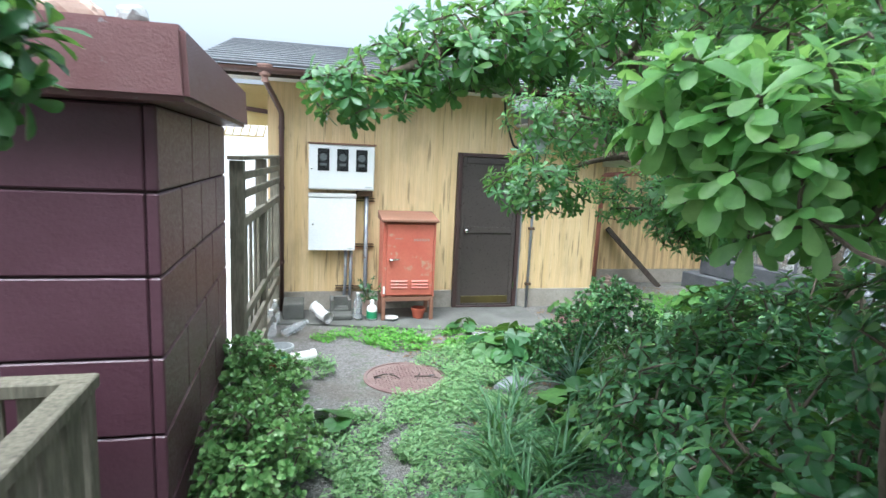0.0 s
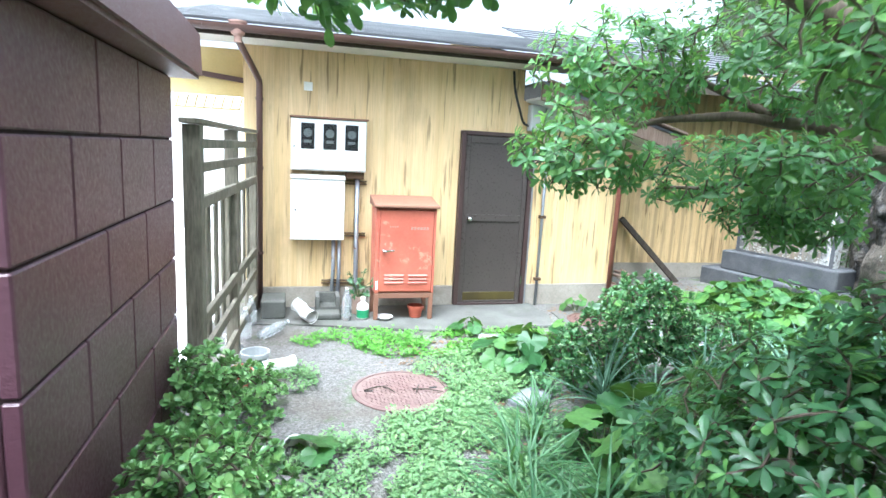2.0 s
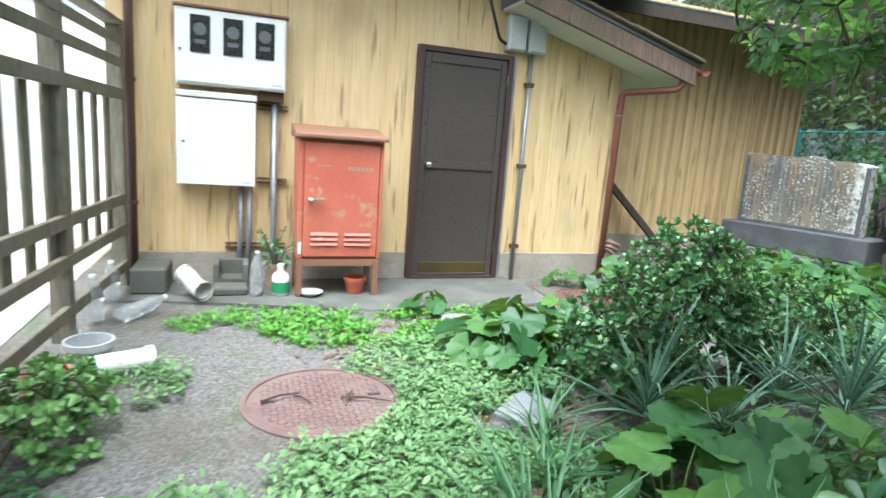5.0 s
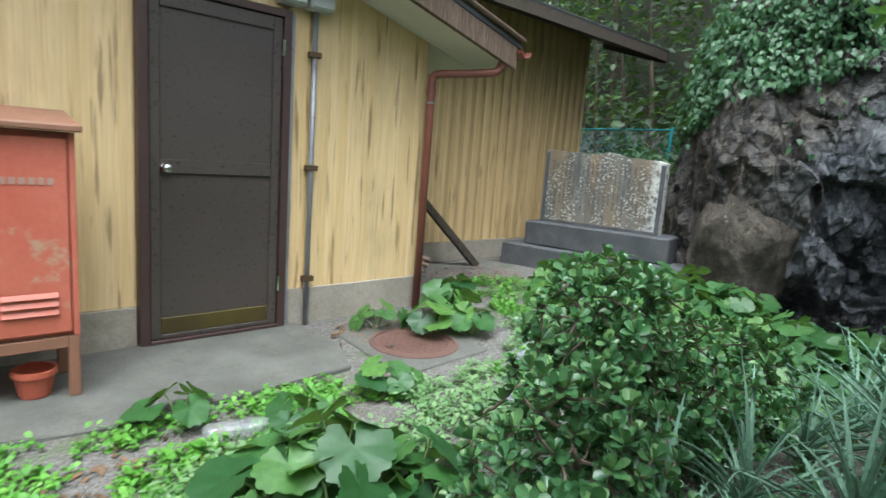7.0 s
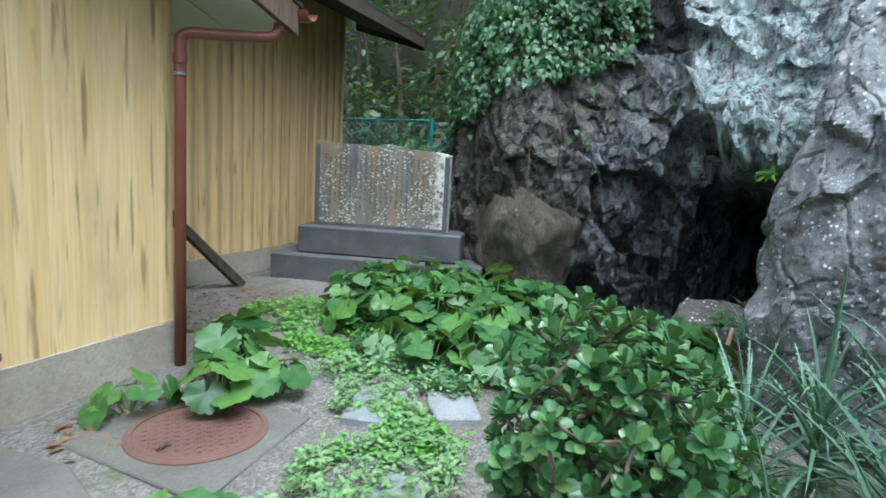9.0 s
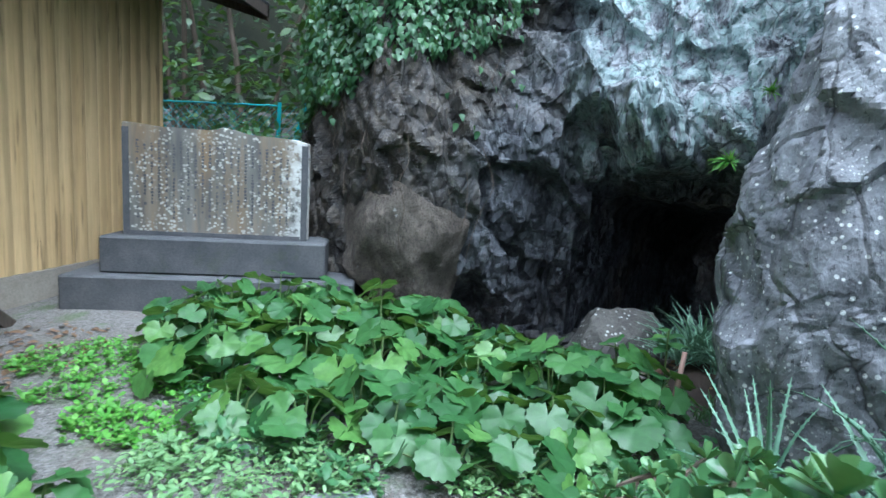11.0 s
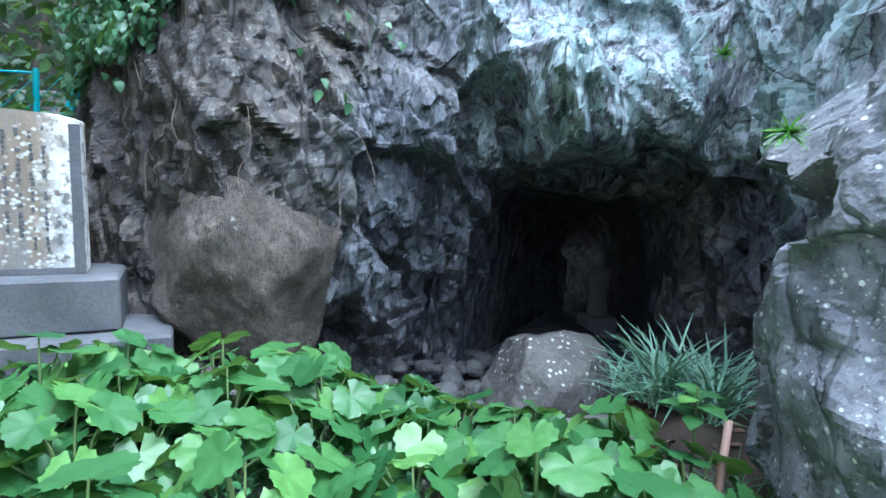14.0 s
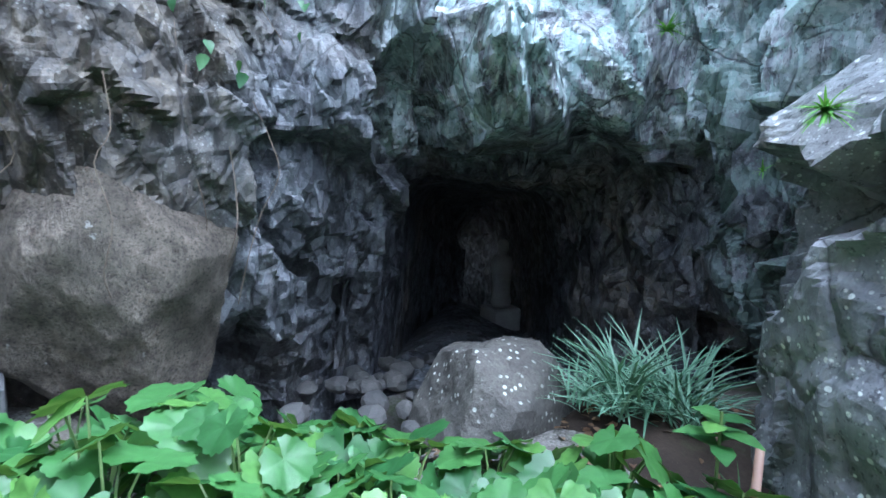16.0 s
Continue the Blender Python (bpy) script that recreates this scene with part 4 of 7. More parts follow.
MOUTH = [(4.26, -1.0), (4.22, 0.3), (4.12, 0.75), (4.14, 1.10), (4.0, 1.24), (3.75, 1.16), (3.3, 1.20), (2.98, 1.14), (2.88, 0.8), (2.84, 0.4), (2.82, -1.0)]


def inside(a, b):
    hit = False
    j = len(MOUTH) - 1
    for i in range(len(MOUTH)):
        (x1, y1), (x2, y2) = MOUTH[i], MOUTH[j]
        if (y1 > b) != (y2 > b) and a < (x2 - x1) * (b - y1) / (y2 - y1) + x1:
            hit = not hit
        j = i
    return hit


def off_mouth(a, b):
    best = 9.0
    for (x1, y1), (x2, y2) in zip(MOUTH, MOUTH[1:]):
        vx, vy = x2 - x1, y2 - y1
        t = max(0, min(1, ((a - x1) * vx + (b - y1) * vy) / (vx * vx + vy * vy)))
        best = min(best, math.hypot(a - x1 - t * vx, b - y1 - t * vy))
    return best


SKEW = Matrix.Rotation(radians(28), 3, "X") @ Matrix.Rotation(radians(-18), 3, "Y")


def facets(p, size, amount, tall=1.6):
    """Broken planes: each cell of the rock is a tilted facet of its own."""
    q = SKEW @ p
    q = Vector((q.x, q.y, q.z / tall)) / size
    dist, pts = noise.voronoi(q, distance_metric="DISTANCE")
    vals = []
    for c in pts[:2]:
        h = noise.cell_vector(c * 3.7 + Vector((5.1, 2.3, 9.7)))
        d = q - c
        vals.append(0.55 * (h.x - 0.5) + 1.5 * (d.x * (h.y - 0.5) + d.y * (h.z - 0.5)) + 0.6 * d.z * (h.y - 0.62))
    t = min(1.0, (dist[1] - dist[0]) / 0.045)
    w = 0.5 + 0.5 * t
    return amount * (vals[0] * w + vals[1] * (1 - w))


# bosses, hanging blocks and hollows: (x, y, z, radius, radius in z, amount)
BOSSES = [(7.45, 4.80, 0.45, 0.34, 0.60, 0.16), (7.2, 5.4, 0.60, 0.42, 0.48, 0.04), (7.3, 3.4, 1.55, 0.48, 0.34, 0.20), (7.55, 4.17, 1.38, 0.22, 0.34, -0.46), (7.5, 4.65, 1.25, 0.25, 0.45, 0.10), (5.36, 3.92, 1.06, 0.17, 0.13, -0.36), (5.60, 3.70, 0.92, 0.20, 0.22, -0.40),
          (5.55, 3.7, 1.5, 0.28, 0.25, 0.10), (6.4, 2.7, 0.9, 0.3, 0.6, 0.16), (6.1, 2.8, 1.7, 0.3, 0.3, 0.15), (4.95, 3.88, 0.85, 0.35, 0.5, 0.06), (7.4, 3.9, 1.75, 0.35, 0.3, 0.14)]
dead = set()
nz = len(zs)
outs = np.zeros((len(px), nz))
for i in range(len(px)):
    main = 6.5 < px[i] < 8.2 and 2.6 < py[i] < 5.6 and pl[i] > 0.45
    for j, z in enumerate(zs):
        z = float(z)
        hang = z + 0.10 * noise.noise(Vector((px[i] * 1.5, py[i] * 2.4, 3.0))) + facets(Vector((px[i], py[i], z)), 0.42, 0.22, 1.3)
        out = pl[i] * np.interp(hang if z > 1.1 else z, LIFT_Z, LIFT) + (1 - pl[i]) * np.interp(z, ROUND_Z, ROUND)
        p = Vector((px[i], py[i], z))
        calm = 0.06 + 0.94 * min(1, pl[i] / 0.3) if px[i] < 5.9 else 1.0 - 0.72 * min(1, max(0, (py[i] - 4.95) / 0.4))
        out += 0.14 * noise.noise(p * 0.9) + facets(p, 0.72, 0.42 * (0.3 + 0.7 * calm), 1.9) + facets(p, 0.30, 0.25 * (0.20 + 0.80 * calm), 1.5)
        if z < 3.0:
            out += facets(p, 0.14, 0.080 * (0.18 + 0.82 * calm), 1.3) + facets(p, 0.07, 0.012, 1.5)
        if px[i] < 6.0:
            out -= (1 - min(1, pl[i] / 0.2)) * np.interp(z, [0.1, 0.7, 1.25, 2.0, 3.2], [-0.06, 0.0, 0.10, 0.20, 0.55])
        if main or 4.2 < py[i] < 5.4 and px[i] > 6.5:
            # the face left of the mouth runs back towards its foot
            out -= 0.12 * min(1, max(0, (1.45 - z) / 1.1)) * min(1, max(0, (py[i] - 4.15) / 0.35)) * min(1, max(0, (5.35 - py[i]) / 0.4))
        if 5.2 < px[i] < 6.1:
            # the corner stands back above the crevice
            out -= 0.30 * min(1, max(0, (z - 1.12) / 0.3)) * min(1, (px[i] - 5.2) / 0.25, (6.1 - px[i]) / 0.25)
        for bx, by, bz, br, bh, am in BOSSES:
            q = ((px[i] - bx) ** 2 + (py[i] - by) ** 2) / br ** 2 + ((z - bz) / bh) ** 2
            if q < 1.6:
                out += am * max(0, 1 - (q / 1.6) ** 1.5)
        if main:
            d = off_mouth(py[i], z)
            if inside(py[i], z):
                dead.add(i * nz + j)
                d = 0
            reach = 0.12 if z > 0.7 else 0.28
            if d < reach:
                out -= 0.2 * (1 - d / reach) ** 2
        outs[i, j] = out
pad = np.pad(outs, 1, "edge")
soft_outs = 0.96 * outs + 0.01 * (pad[:-2, 1:-1] + pad[2:, 1:-1] + pad[1:-1, :-2] + pad[1:-1, 2:])
cv = []
for i in range(len(px)):
    for j, z in enumerate(zs):
        p = Vector((px[i], py[i], float(z)))
        out = soft_outs[i, j]
        w = 0.05 * noise.noise(p * 3 + Vector((9, 0, 0)))
        cv.append((px[i] + nxs[i] * out, py[i] + nys[i] * out, p.z + w))
cq = [(i * nz + j, i * nz + j + 1, (i + 1) * nz + j + 1, (i + 1) * nz + j) for i in range(len(px) - 1) for j in range(nz - 1)]
cq = [q for q in cq if not (q[0] in dead and q[1] in dead and q[2] in dead and q[3] in dead)]
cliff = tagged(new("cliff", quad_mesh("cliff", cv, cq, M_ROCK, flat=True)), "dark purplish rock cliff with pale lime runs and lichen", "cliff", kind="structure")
cv_np = np.array(cv).reshape(len(px), nz, 3)

# cave: a widening hollow that bends away and closes in the dark
ring = [(4.52, -0.45), (4.50, 0.1), (4.46, 0.5), (4.42, 0.9), (4.38, 1.2), (4.12, 1.42), (3.7, 1.38), (3.3, 1.36), (2.84, 1.25), (2.66, 0.6), (2.62, 0.1), (2.65, -0.45), (3.2, -0.36), (3.6, -0.30), (4.0, -0.30), (4.4, -0.38)]
fine_ring = spline([(a, b, 0) for a, b in ring + ring[:1]], 7)[:-1]
cen = Vector((3.75, 0.4, 0))
tv, RN, TN = [], len(fine_ring), 64
for k in range(TN):
    t = k / (TN - 1)
    grow = 1.0 - 0.30 * math.sin(min(1, t * 2.5) * math.pi * 0.5) - 0.25 * max(0, t - 0.72) / 0.28
    if t > 0.9:
        grow *= max(0.02, 1 - ((t - 0.9) / 0.1) ** 2)
    base = Vector((7.45 + 3.3 * t, 0, 0))
    for a in fine_ring:
        y, z = (a.x - cen.x) * grow, (a.y - cen.y) * (grow if a.y > 0 else 1.0)
        slant = (a.x - cen.x) * -0.30
        p = base + Vector((0.60 * (a.x - 3.75) * (1 - t) - 0.06 * (1 - t) + slant * t, cen.x - 1.55 * t + y, 0.4 + z - 0.30 * t))
        n = Vector((0, y, z)).normalized()
        lump = (facets(p, 0.45, 0.24) + facets(p, 0.17, 0.11) + 0.08 * noise.noise(p * 1.3)) * (1 - 0.92 * min(1, t * 2.2))
        p -= n * (lump * min(1, 0.35 + t * 6) + 0.03)
        tv.append(tuple(p))
tq = [(k * RN + i, k * RN + (i + 1) % RN, (k + 1) * RN + (i + 1) % RN, (k + 1) * RN + i) for k in range(TN - 1) for i in range(RN)]
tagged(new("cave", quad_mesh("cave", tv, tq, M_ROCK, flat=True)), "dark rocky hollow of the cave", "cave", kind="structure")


def rock(name, at, r, material, label, seed, group="", sub=3):
    bm = bmesh.new()
    bmesh.ops.create_icosphere(bm, subdivisions=sub, radius=1)
    off = Vector((seed * 3.1, seed * 1.7, seed))
    rng = random.Random(seed)
    cuts = []
    for _ in range(24):
        n = Vector((rng.gauss(0, 1), rng.gauss(0, 1), rng.gauss(0, 1))).normalized()
        cuts.append((n, rng.uniform(0.78, 0.98)))
    for v in bm.verts:
        p = v.co.normalized()
        k = min([1.12] + [d / n.dot(p) for n, d in cuts if n.dot(p) > 0.1])
        k += 0.07 * noise.noise(p * 2.2 + off) + 0.03 * noise.noise(p * 6 + off) + 0.014 * noise.noise(p * 15 + off)
        v.co = Vector((p.x * r[0], p.y * r[1], p.z * r[2])) * k + Vector(at)
    return solid(name, bm, material, label, "rock", group)


rock("boulder", (7.42, 5.62, 0.58), (0.54, 0.58, 0.78), M_BUTTRESS, "big brownish grey boulder bedded in the cliff foot", 34, sub=5)
rock("boulder", (6.74, 3.94, -0.15), (0.43, 0.43, 0.46), M_BOULDER, "grey boulder with white lichen at the cave mouth", 8, sub=5)
for i in range(46):
    x, y = R.uniform(6.9, 8.4), R.uniform(3.6, 5.0)
    if y > 5.1 - 0.35 * (x - 6.9):
        y -= 0.5
    s = R.uniform(0.03, 0.09)
    rock("stone", (x - 0.1, y, -0.20 - 0.10 * (x - 6.9) + s * 0.3), (s * 1.3, s, s * 0.7), M_STONES, "loose broken stone on the cave floor", i + 10, "stones on the cave floor", 2)

# statue on its stone, deep in the cave
sx, sy, sz = 9.6, 2.22, -0.56
bm = lathe([(0.10, 0.0), (0.115, 0.05), (0.10, 0.12), (0.095, 0.25), (0.115, 0.38), (0.12, 0.47), (0.095, 0.53), (0.045, 0.56), (0.05, 0.58), (0.066, 0.62), (0.066, 0.68), (0.045, 0.72), (0.01, 0.735)], (0, 0, 0), 18)
bmesh.ops.transform(bm, matrix=Matrix.Translation((sx, sy, sz + 0.17)) @ Matrix.Diagonal((0.8, 1.05, 1, 1)), verts=bm.verts)
smooth(solid("statue", bm, M_STATUE, "small standing grey stone statue in the cave", "statue"))
solid("pedestal", box((sx - 0.16, sy - 0.17, sz - 0.25), (sx + 0.16, sy + 0.17, sz + 0.168), 0.02), M_STATUE, "rough stone pedestal under the statue", "pedestal")


# ---- stone tablet on its steps ----
A, B = Vector((6.80, 7.78, 0)), Vector((7.10, 6.41, 0))
td = (B - A).normalized()
tang = math.atan2(td.y, td.x)


def on_tab(s0, s1, n0, n1, z0, z1, bevel=0.01):
    t = Matrix.Translation(A) @ Matrix.Rotation(tang, 4, "Z")
    return box((s0, n0, z0), (s1, n1, z1), bevel, None, t)


TL = (B - A).length
plinth = thing("plinth", (6.95, 7.1, -0.05), "dark stepped stone plinth under a tablet", "plinth")
part("lower_step", on_tab(-0.35, TL + 0.40, -0.26, 0.5, -0.25, 0.245, 0.015), M_PLINTH, plinth)
part("upper_step", on_tab(-0.12, TL + 0.16, -0.13, 0.38, 0.247, 0.53, 0.015), M_PLINTH, plinth)
tablet = thing("stone_tablet", (6.95, 7.1, 0.53), "grey inscribed stone tablet blotched with white and orange lichen", "monument")
bm = bmesh.new()
prof = [(0.0, 0.532), (TL, 0.532), (TL, 1.31)]
for k in range(14):
    u = 1 - (k + 1) / 15
    prof.append((TL * u, 1.325 + 0.07 * (1 - u) + 0.018 * noise.noise(Vector((u * 9, 3.3, 0))) + (0.03 if 0.5 < u < 0.62 else 0)))
prof.append((0.0, 1.40))
bm = prism([(a, b) for a, b in prof], 0.02, 0.17, "y", 0.006)
bmesh.ops.transform(bm, matrix=Matrix.Translation(A) @ Matrix.Rotation(tang, 4, "Z"), verts=bm.verts)
slab_ob = part("slab", bm, M_TABLET, tablet)
for lo, hi in (((0.0, 0.014, 0.532), (0.05, 0.019, 1.36)), ((TL - 0.05, 0.014, 0.532), (TL, 0.019, 1.29)), ((0.052, 0.014, 0.532), (TL - 0.052, 0.019, 0.565))):
    part("border", on_tab(lo[0], hi[0], lo[1], hi[1], lo[2], hi[2], 0.001), M_PLINTH, tablet, "dark stone border")
for c in range(22):
    bm = bmesh.new()
    z = 1.27 - 0.012 * (c % 3)
    s = 0.10 + c * 0.054
    t = Matrix.Translation(A) @ Matrix.Rotation(tang, 4, "Z")
    stop = 0.66 + 0.18 * (R.random() ** 2)
    while z > stop:
        h = R.uniform(0.010, 0.022)
        if R.random() < 0.72:
            box((s + R.uniform(0, 0.006), 0.0165, z - h), (s + R.uniform(0.012, 0.022), 0.0195, z), 0, bm, t)
        z -= h + 0.008
    tagged(part("inscription", bm, M_PLINTH, tablet, "worn column of unreadable carved marks"), kind="stuff")

# turquoise mesh fence behind
tf = thing("mesh_fence", (9.6, 8.6, 1.0), "turquoise wire mesh fence with a leaning post", "fence")
for y, tilt in ((7.72, 0.06), (9.4, 0.0), (11.0, 0)):
    part("post", tube([(9.6, y, 0.3), (9.6, y - tilt, 1.9)], 0.026, 8), M_TEAL, tf)
part("post", tube([(9.55, 7.55, 1.1), (9.6, 7.30, 1.9)], 0.04, 8), M_TEAL, tf)
for z in (1.86, 1.2):
    part("rail", tube([(9.6, 7.66, z), (9.6, 12.0, z)], 0.011, 6), M_TEAL, tf)
bm = bmesh.new()
for i in range(44):
    for s in (-1, 1):
        y = 7.7 + i * 0.1
        tube([(9.6, y, 1.2), (9.6, y + s * 0.66, 1.86)], 0.0035, 3, bm, False)
part("mesh", bm, M_TEAL, tf)


for i, (c, r) in enumerate((((-0.72, 2.5, 2.45), (0.17, 0.12, 0.09)), ((-0.47, 2.55, 2.445), (0.07, 0.07, 0.07)), ((-0.95, 2.6, 2.46), (0.14, 0.12, 0.10)))):
    rock("coping_stone", c, r, M_CLAY if i != 1 else M_STATUE, "brown weathered stone lying on the coping", 90 + i, "stones on the coping", 3)


# ---- meter boxes, conduits ----
meter = thing("meter_box", (0.67, 6.86, 1.5), "white box with three electricity meters behind windows", "meter box")
part("body", box((0.284, 6.79, 1.515), (1.06, 6.952, 2.05), 0.008), M_WHITE, meter)
part("lid", box((0.272, 6.77, 2.052), (1.075, 6.952, 2.07), 0.004), M_REDTOP, meter, "rusty brown rain lid")
part("front_panel", box((0.296, 6.778, 1.53), (1.048, 6.789, 2.03), 0.003), M_WHITE, meter)
for x in (0.385, 0.61, 0.835):
    w = part("window", box((x, 6.768, 1.74), (x + 0.135, 6.777, 2.0), 0.003), M_BLACK, meter, "dark meter window")
    part("dial", lathe([(0.045, 0), (0.045, 0.003), (0.038, 0.004)], (x + 0.067, 6.7675, 1.90), 16, None, Matrix.Rotation(radians(90), 4, "X")), M_DIAL, w)
    part("counter", box((x + 0.03, 6.764, 1.80), (x + 0.105, 6.7675, 1.83), 0), M_DIAL, w)
part("latch", lathe([(0.012, 0), (0.012, 0.012), (0.008, 0.014)], (0.315, 6.778, 1.76), 10, None, Matrix.Rotation(radians(90), 4, "X")), M_CHROME, meter)
part("name_plate", box((0.95, 6.7755, 1.55), (1.03, 6.7775, 1.565), 0), M_GREYBOX, meter)
ebox = thing("switch_box", (0.56, 6.86, 0.8), "white metal switch cabinet on the wall", "electric box")
part("body", box((0.292, 6.80, 0.79), (0.835, 6.952, 1.42), 0.006), M_WHITE, ebox)
part("rain_lid", box((0.28, 6.775, 1.424), (0.85, 6.952, 1.47), 0.006), M_SOFFIT, ebox, "worn wooden rain lid")
part("cabinet_door", box((0.284, 6.782, 0.78), (0.843, 6.799, 1.415), 0.005), M_WHITE, ebox)
part("lock", lathe([(0.011, 0), (0.011, 0.008), (0.006, 0.01)], (0.335, 6.782, 1.10), 10, None, Matrix.Rotation(radians(90), 4, "X")), M_CHROME, ebox)
part("label_plate", box((0.75, 6.7795, 0.80), (0.82, 6.7815, 0.812), 0), M_GREYBOX, ebox)
for x in (0.72, 0.785):
    c = solid("conduit", tube([(x + 0.02, 6.90, 0.795), (x + 0.02, 6.90, 0.40), (x, 6.88, -0.02)], 0.021, 10), M_CONDUIT, "stained grey conduit below the switch cabinet", "conduit", "conduits on the wall")
    smooth(c)
smooth(solid("conduit", tube([(0.985, 6.905, 1.51), (0.99, 6.905, 0.30), (0.99, 6.9, -0.02)], 0.026, 10), M_CONDUIT, "paint-worn grey conduit below the meter box", "conduit", "conduits on the wall"))
solid("junction", box((0.86, 6.85, 1.44), (1.05, 6.952, 1.513), 0.004), M_RUSTRAIL, "dark fitting under the meter box", "fitting")
for z, x0, x1 in ((1.375, 0.86, 1.09), (0.80, 0.86, 1.09), (0.265, 0.62, 1.09)):
    k = thing("pipe_bracket", ((x0 + x1) / 2, 6.93, z), "rusty steel rail holding the conduits", "bracket", "conduit brackets")
    for dz in (0.0, 0.032):
        part("rail", box((x0, 6.925, z + dz), (x1, 6.952, z + dz + 0.012), 0.002), M_RUSTRAIL, k)
solid("blank_plate", box((0.41, 6.94, 2.335), (0.50, 6.953, 2.425), 0.004), M_WHITE, "small white square cover plate", "cover plate")

# right of the door
for x in (2.93, 3.125):
    g2 = thing("junction_box", (x + 0.09, 6.9, 2.06), "grey plastic junction box high on the wall", "junction box", "junction boxes")
    part("body", box((x, 6.845, 2.065), (x + 0.17, 6.952, 2.36), 0.008), M_GREYBOX, g2)
    part("lid", box((x + 0.006, 6.832, 2.075), (x + 0.164, 6.844, 2.35), 0.005), M_GREYBOX, g2)
cab = solid("cable", tube(spline([(2.72, 6.93, 2.72), (2.74, 6.90, 2.5), (2.80, 6.88, 2.3), (2.86, 6.89, 2.16), (2.93, 6.90, 2.12)], 5), 0.014, 6), M_BLACK, "black cable running down from the eaves", "cable")
cd = thing("conduit", (3.2, 6.92, 0.0), "grey conduit beside the door with rusty clips", "conduit")
smooth(part("pipe", tube([(3.20, 6.925, -0.03), (3.205, 6.925, 2.064)], 0.018, 10), M_CONDUIT, cd))
for z in (0.29, 1.05, 1.78):
    part("clip", box((3.165, 6.90, z), (3.245, 6.952, z + 0.035), 0.003), M_RUSTRAIL, cd)

# ---- red cabinet ----
red = thing("steel_cabinet", (1.41, 6.52, 0.0), "faded red steel cabinet on legs with louvred door", "cabinet")
X0, X1, Y0, Y1 = 1.135, 1.765, 6.37, 6.74
part("body", box((X0, Y0 + 0.02, 0.29), (X1, Y1, 1.19), 0.006), M_RED, red)
bm = prism([(Y0 - 0.05, 1.192), (Y1, 1.192), (Y1, 1.29), (Y0 - 0.05, 1.222)], X0 - 0.028, X1 + 0.022, "x", 0.006)
part("top", bm, M_REDTOP, red, "rusty sloping wooden top")
part("side_rim", box((X0, Y0, 0.29), (X0 + 0.035, Y0 + 0.019, 1.19), 0.003), M_RED, red)
part("side_rim", box((X1 - 0.025, Y0, 0.29), (X1, Y0 + 0.019, 1.19), 0.003), M_RED, red)
fd2 = part("cabinet_door", box((X0 + 0.04, Y0 - 0.004, 0.31), (X1 - 0.03, Y0 + 0.019, 1.165), 0.005), M_RED, red)
for k in range(3):
    for xa, xb in ((X0 + 0.10, X0 + 0.30), (X1 - 0.28, X1 - 0.08)):
        bm = prism([(Y0 - 0.018, 0.40 + k * 0.038), (Y0 - 0.0045, 0.395 + k * 0.038), (Y0 - 0.0045, 0.42 + k * 0.038)], xa, xb, "x")
        part("louvre", bm, M_RED, fd2)
hd = part("handle", tube([(X0 + 0.085, Y0 - 0.005, 0.745), (X0 + 0.085, Y0 - 0.045, 0.745), (X0 + 0.10, Y0 - 0.05, 0.745), (X0 + 0.19, Y0 - 0.045, 0.752)], [0.016, 0.014, 0.012, 0.009], 10), M_CHROME, fd2, "chrome lever handle")
for k in range(6):
    part("lettering_bar", box((X0 + 0.36 + k * 0.033, Y0 - 0.0065, 0.965), (X0 + 0.36 + k * 0.033 + 0.024, Y0 - 0.0045, 0.995), 0), M_FUNNEL, fd2)
for k in range(4):
    part("lettering_bar", box((X0 + 0.14 + k * 0.024, Y0 - 0.0065, 0.985), (X0 + 0.14 + k * 0.024 + 0.016, Y0 - 0.0045, 1.0), 0), M_FUNNEL, fd2)
part("sticker", box((X0 + 0.008, Y0 - 0.003, 0.33), (X0 + 0.032, Y0 - 0.001, 0.42), 0), M_WHITE, red, "small white sticker")
for x in (X0, X1 - 0.045):
    for y in (Y0 + 0.002, Y1 - 0.045):
        part("leg", box((x, y, 0.0), (x + 0.045, y + 0.043, 0.288), 0.004), M_REDTOP, red)
part("apron_rail", box((X0 + 0.046, Y0 + 0.004, 0.235), (X1 - 0.046, Y0 + 0.03, 0.288), 0.003), M_REDTOP, red)
part("apron_rail", box((X0 + 0.046, Y1 - 0.03, 0.235), (X1 - 0.046, Y1 - 0.004, 0.288), 0.003), M_REDTOP, red)


# ---- odds and ends before the wall ----
def pot(at, r, h, material, label, m=None):
    prof = [(r * 0.68, 0.0), (r * 0.74, 0.01), (r * 0.95, h * 0.8), (r * 1.06, h * 0.8), (r * 1.06, h), (r * 0.93, h), (r * 0.85, h * 0.5), (r * 0.6, h * 0.12)]
    ob = solid("flower_pot", lathe(prof, at, 22, None, m), material, label, "flower pot")
    return smooth(ob, False)


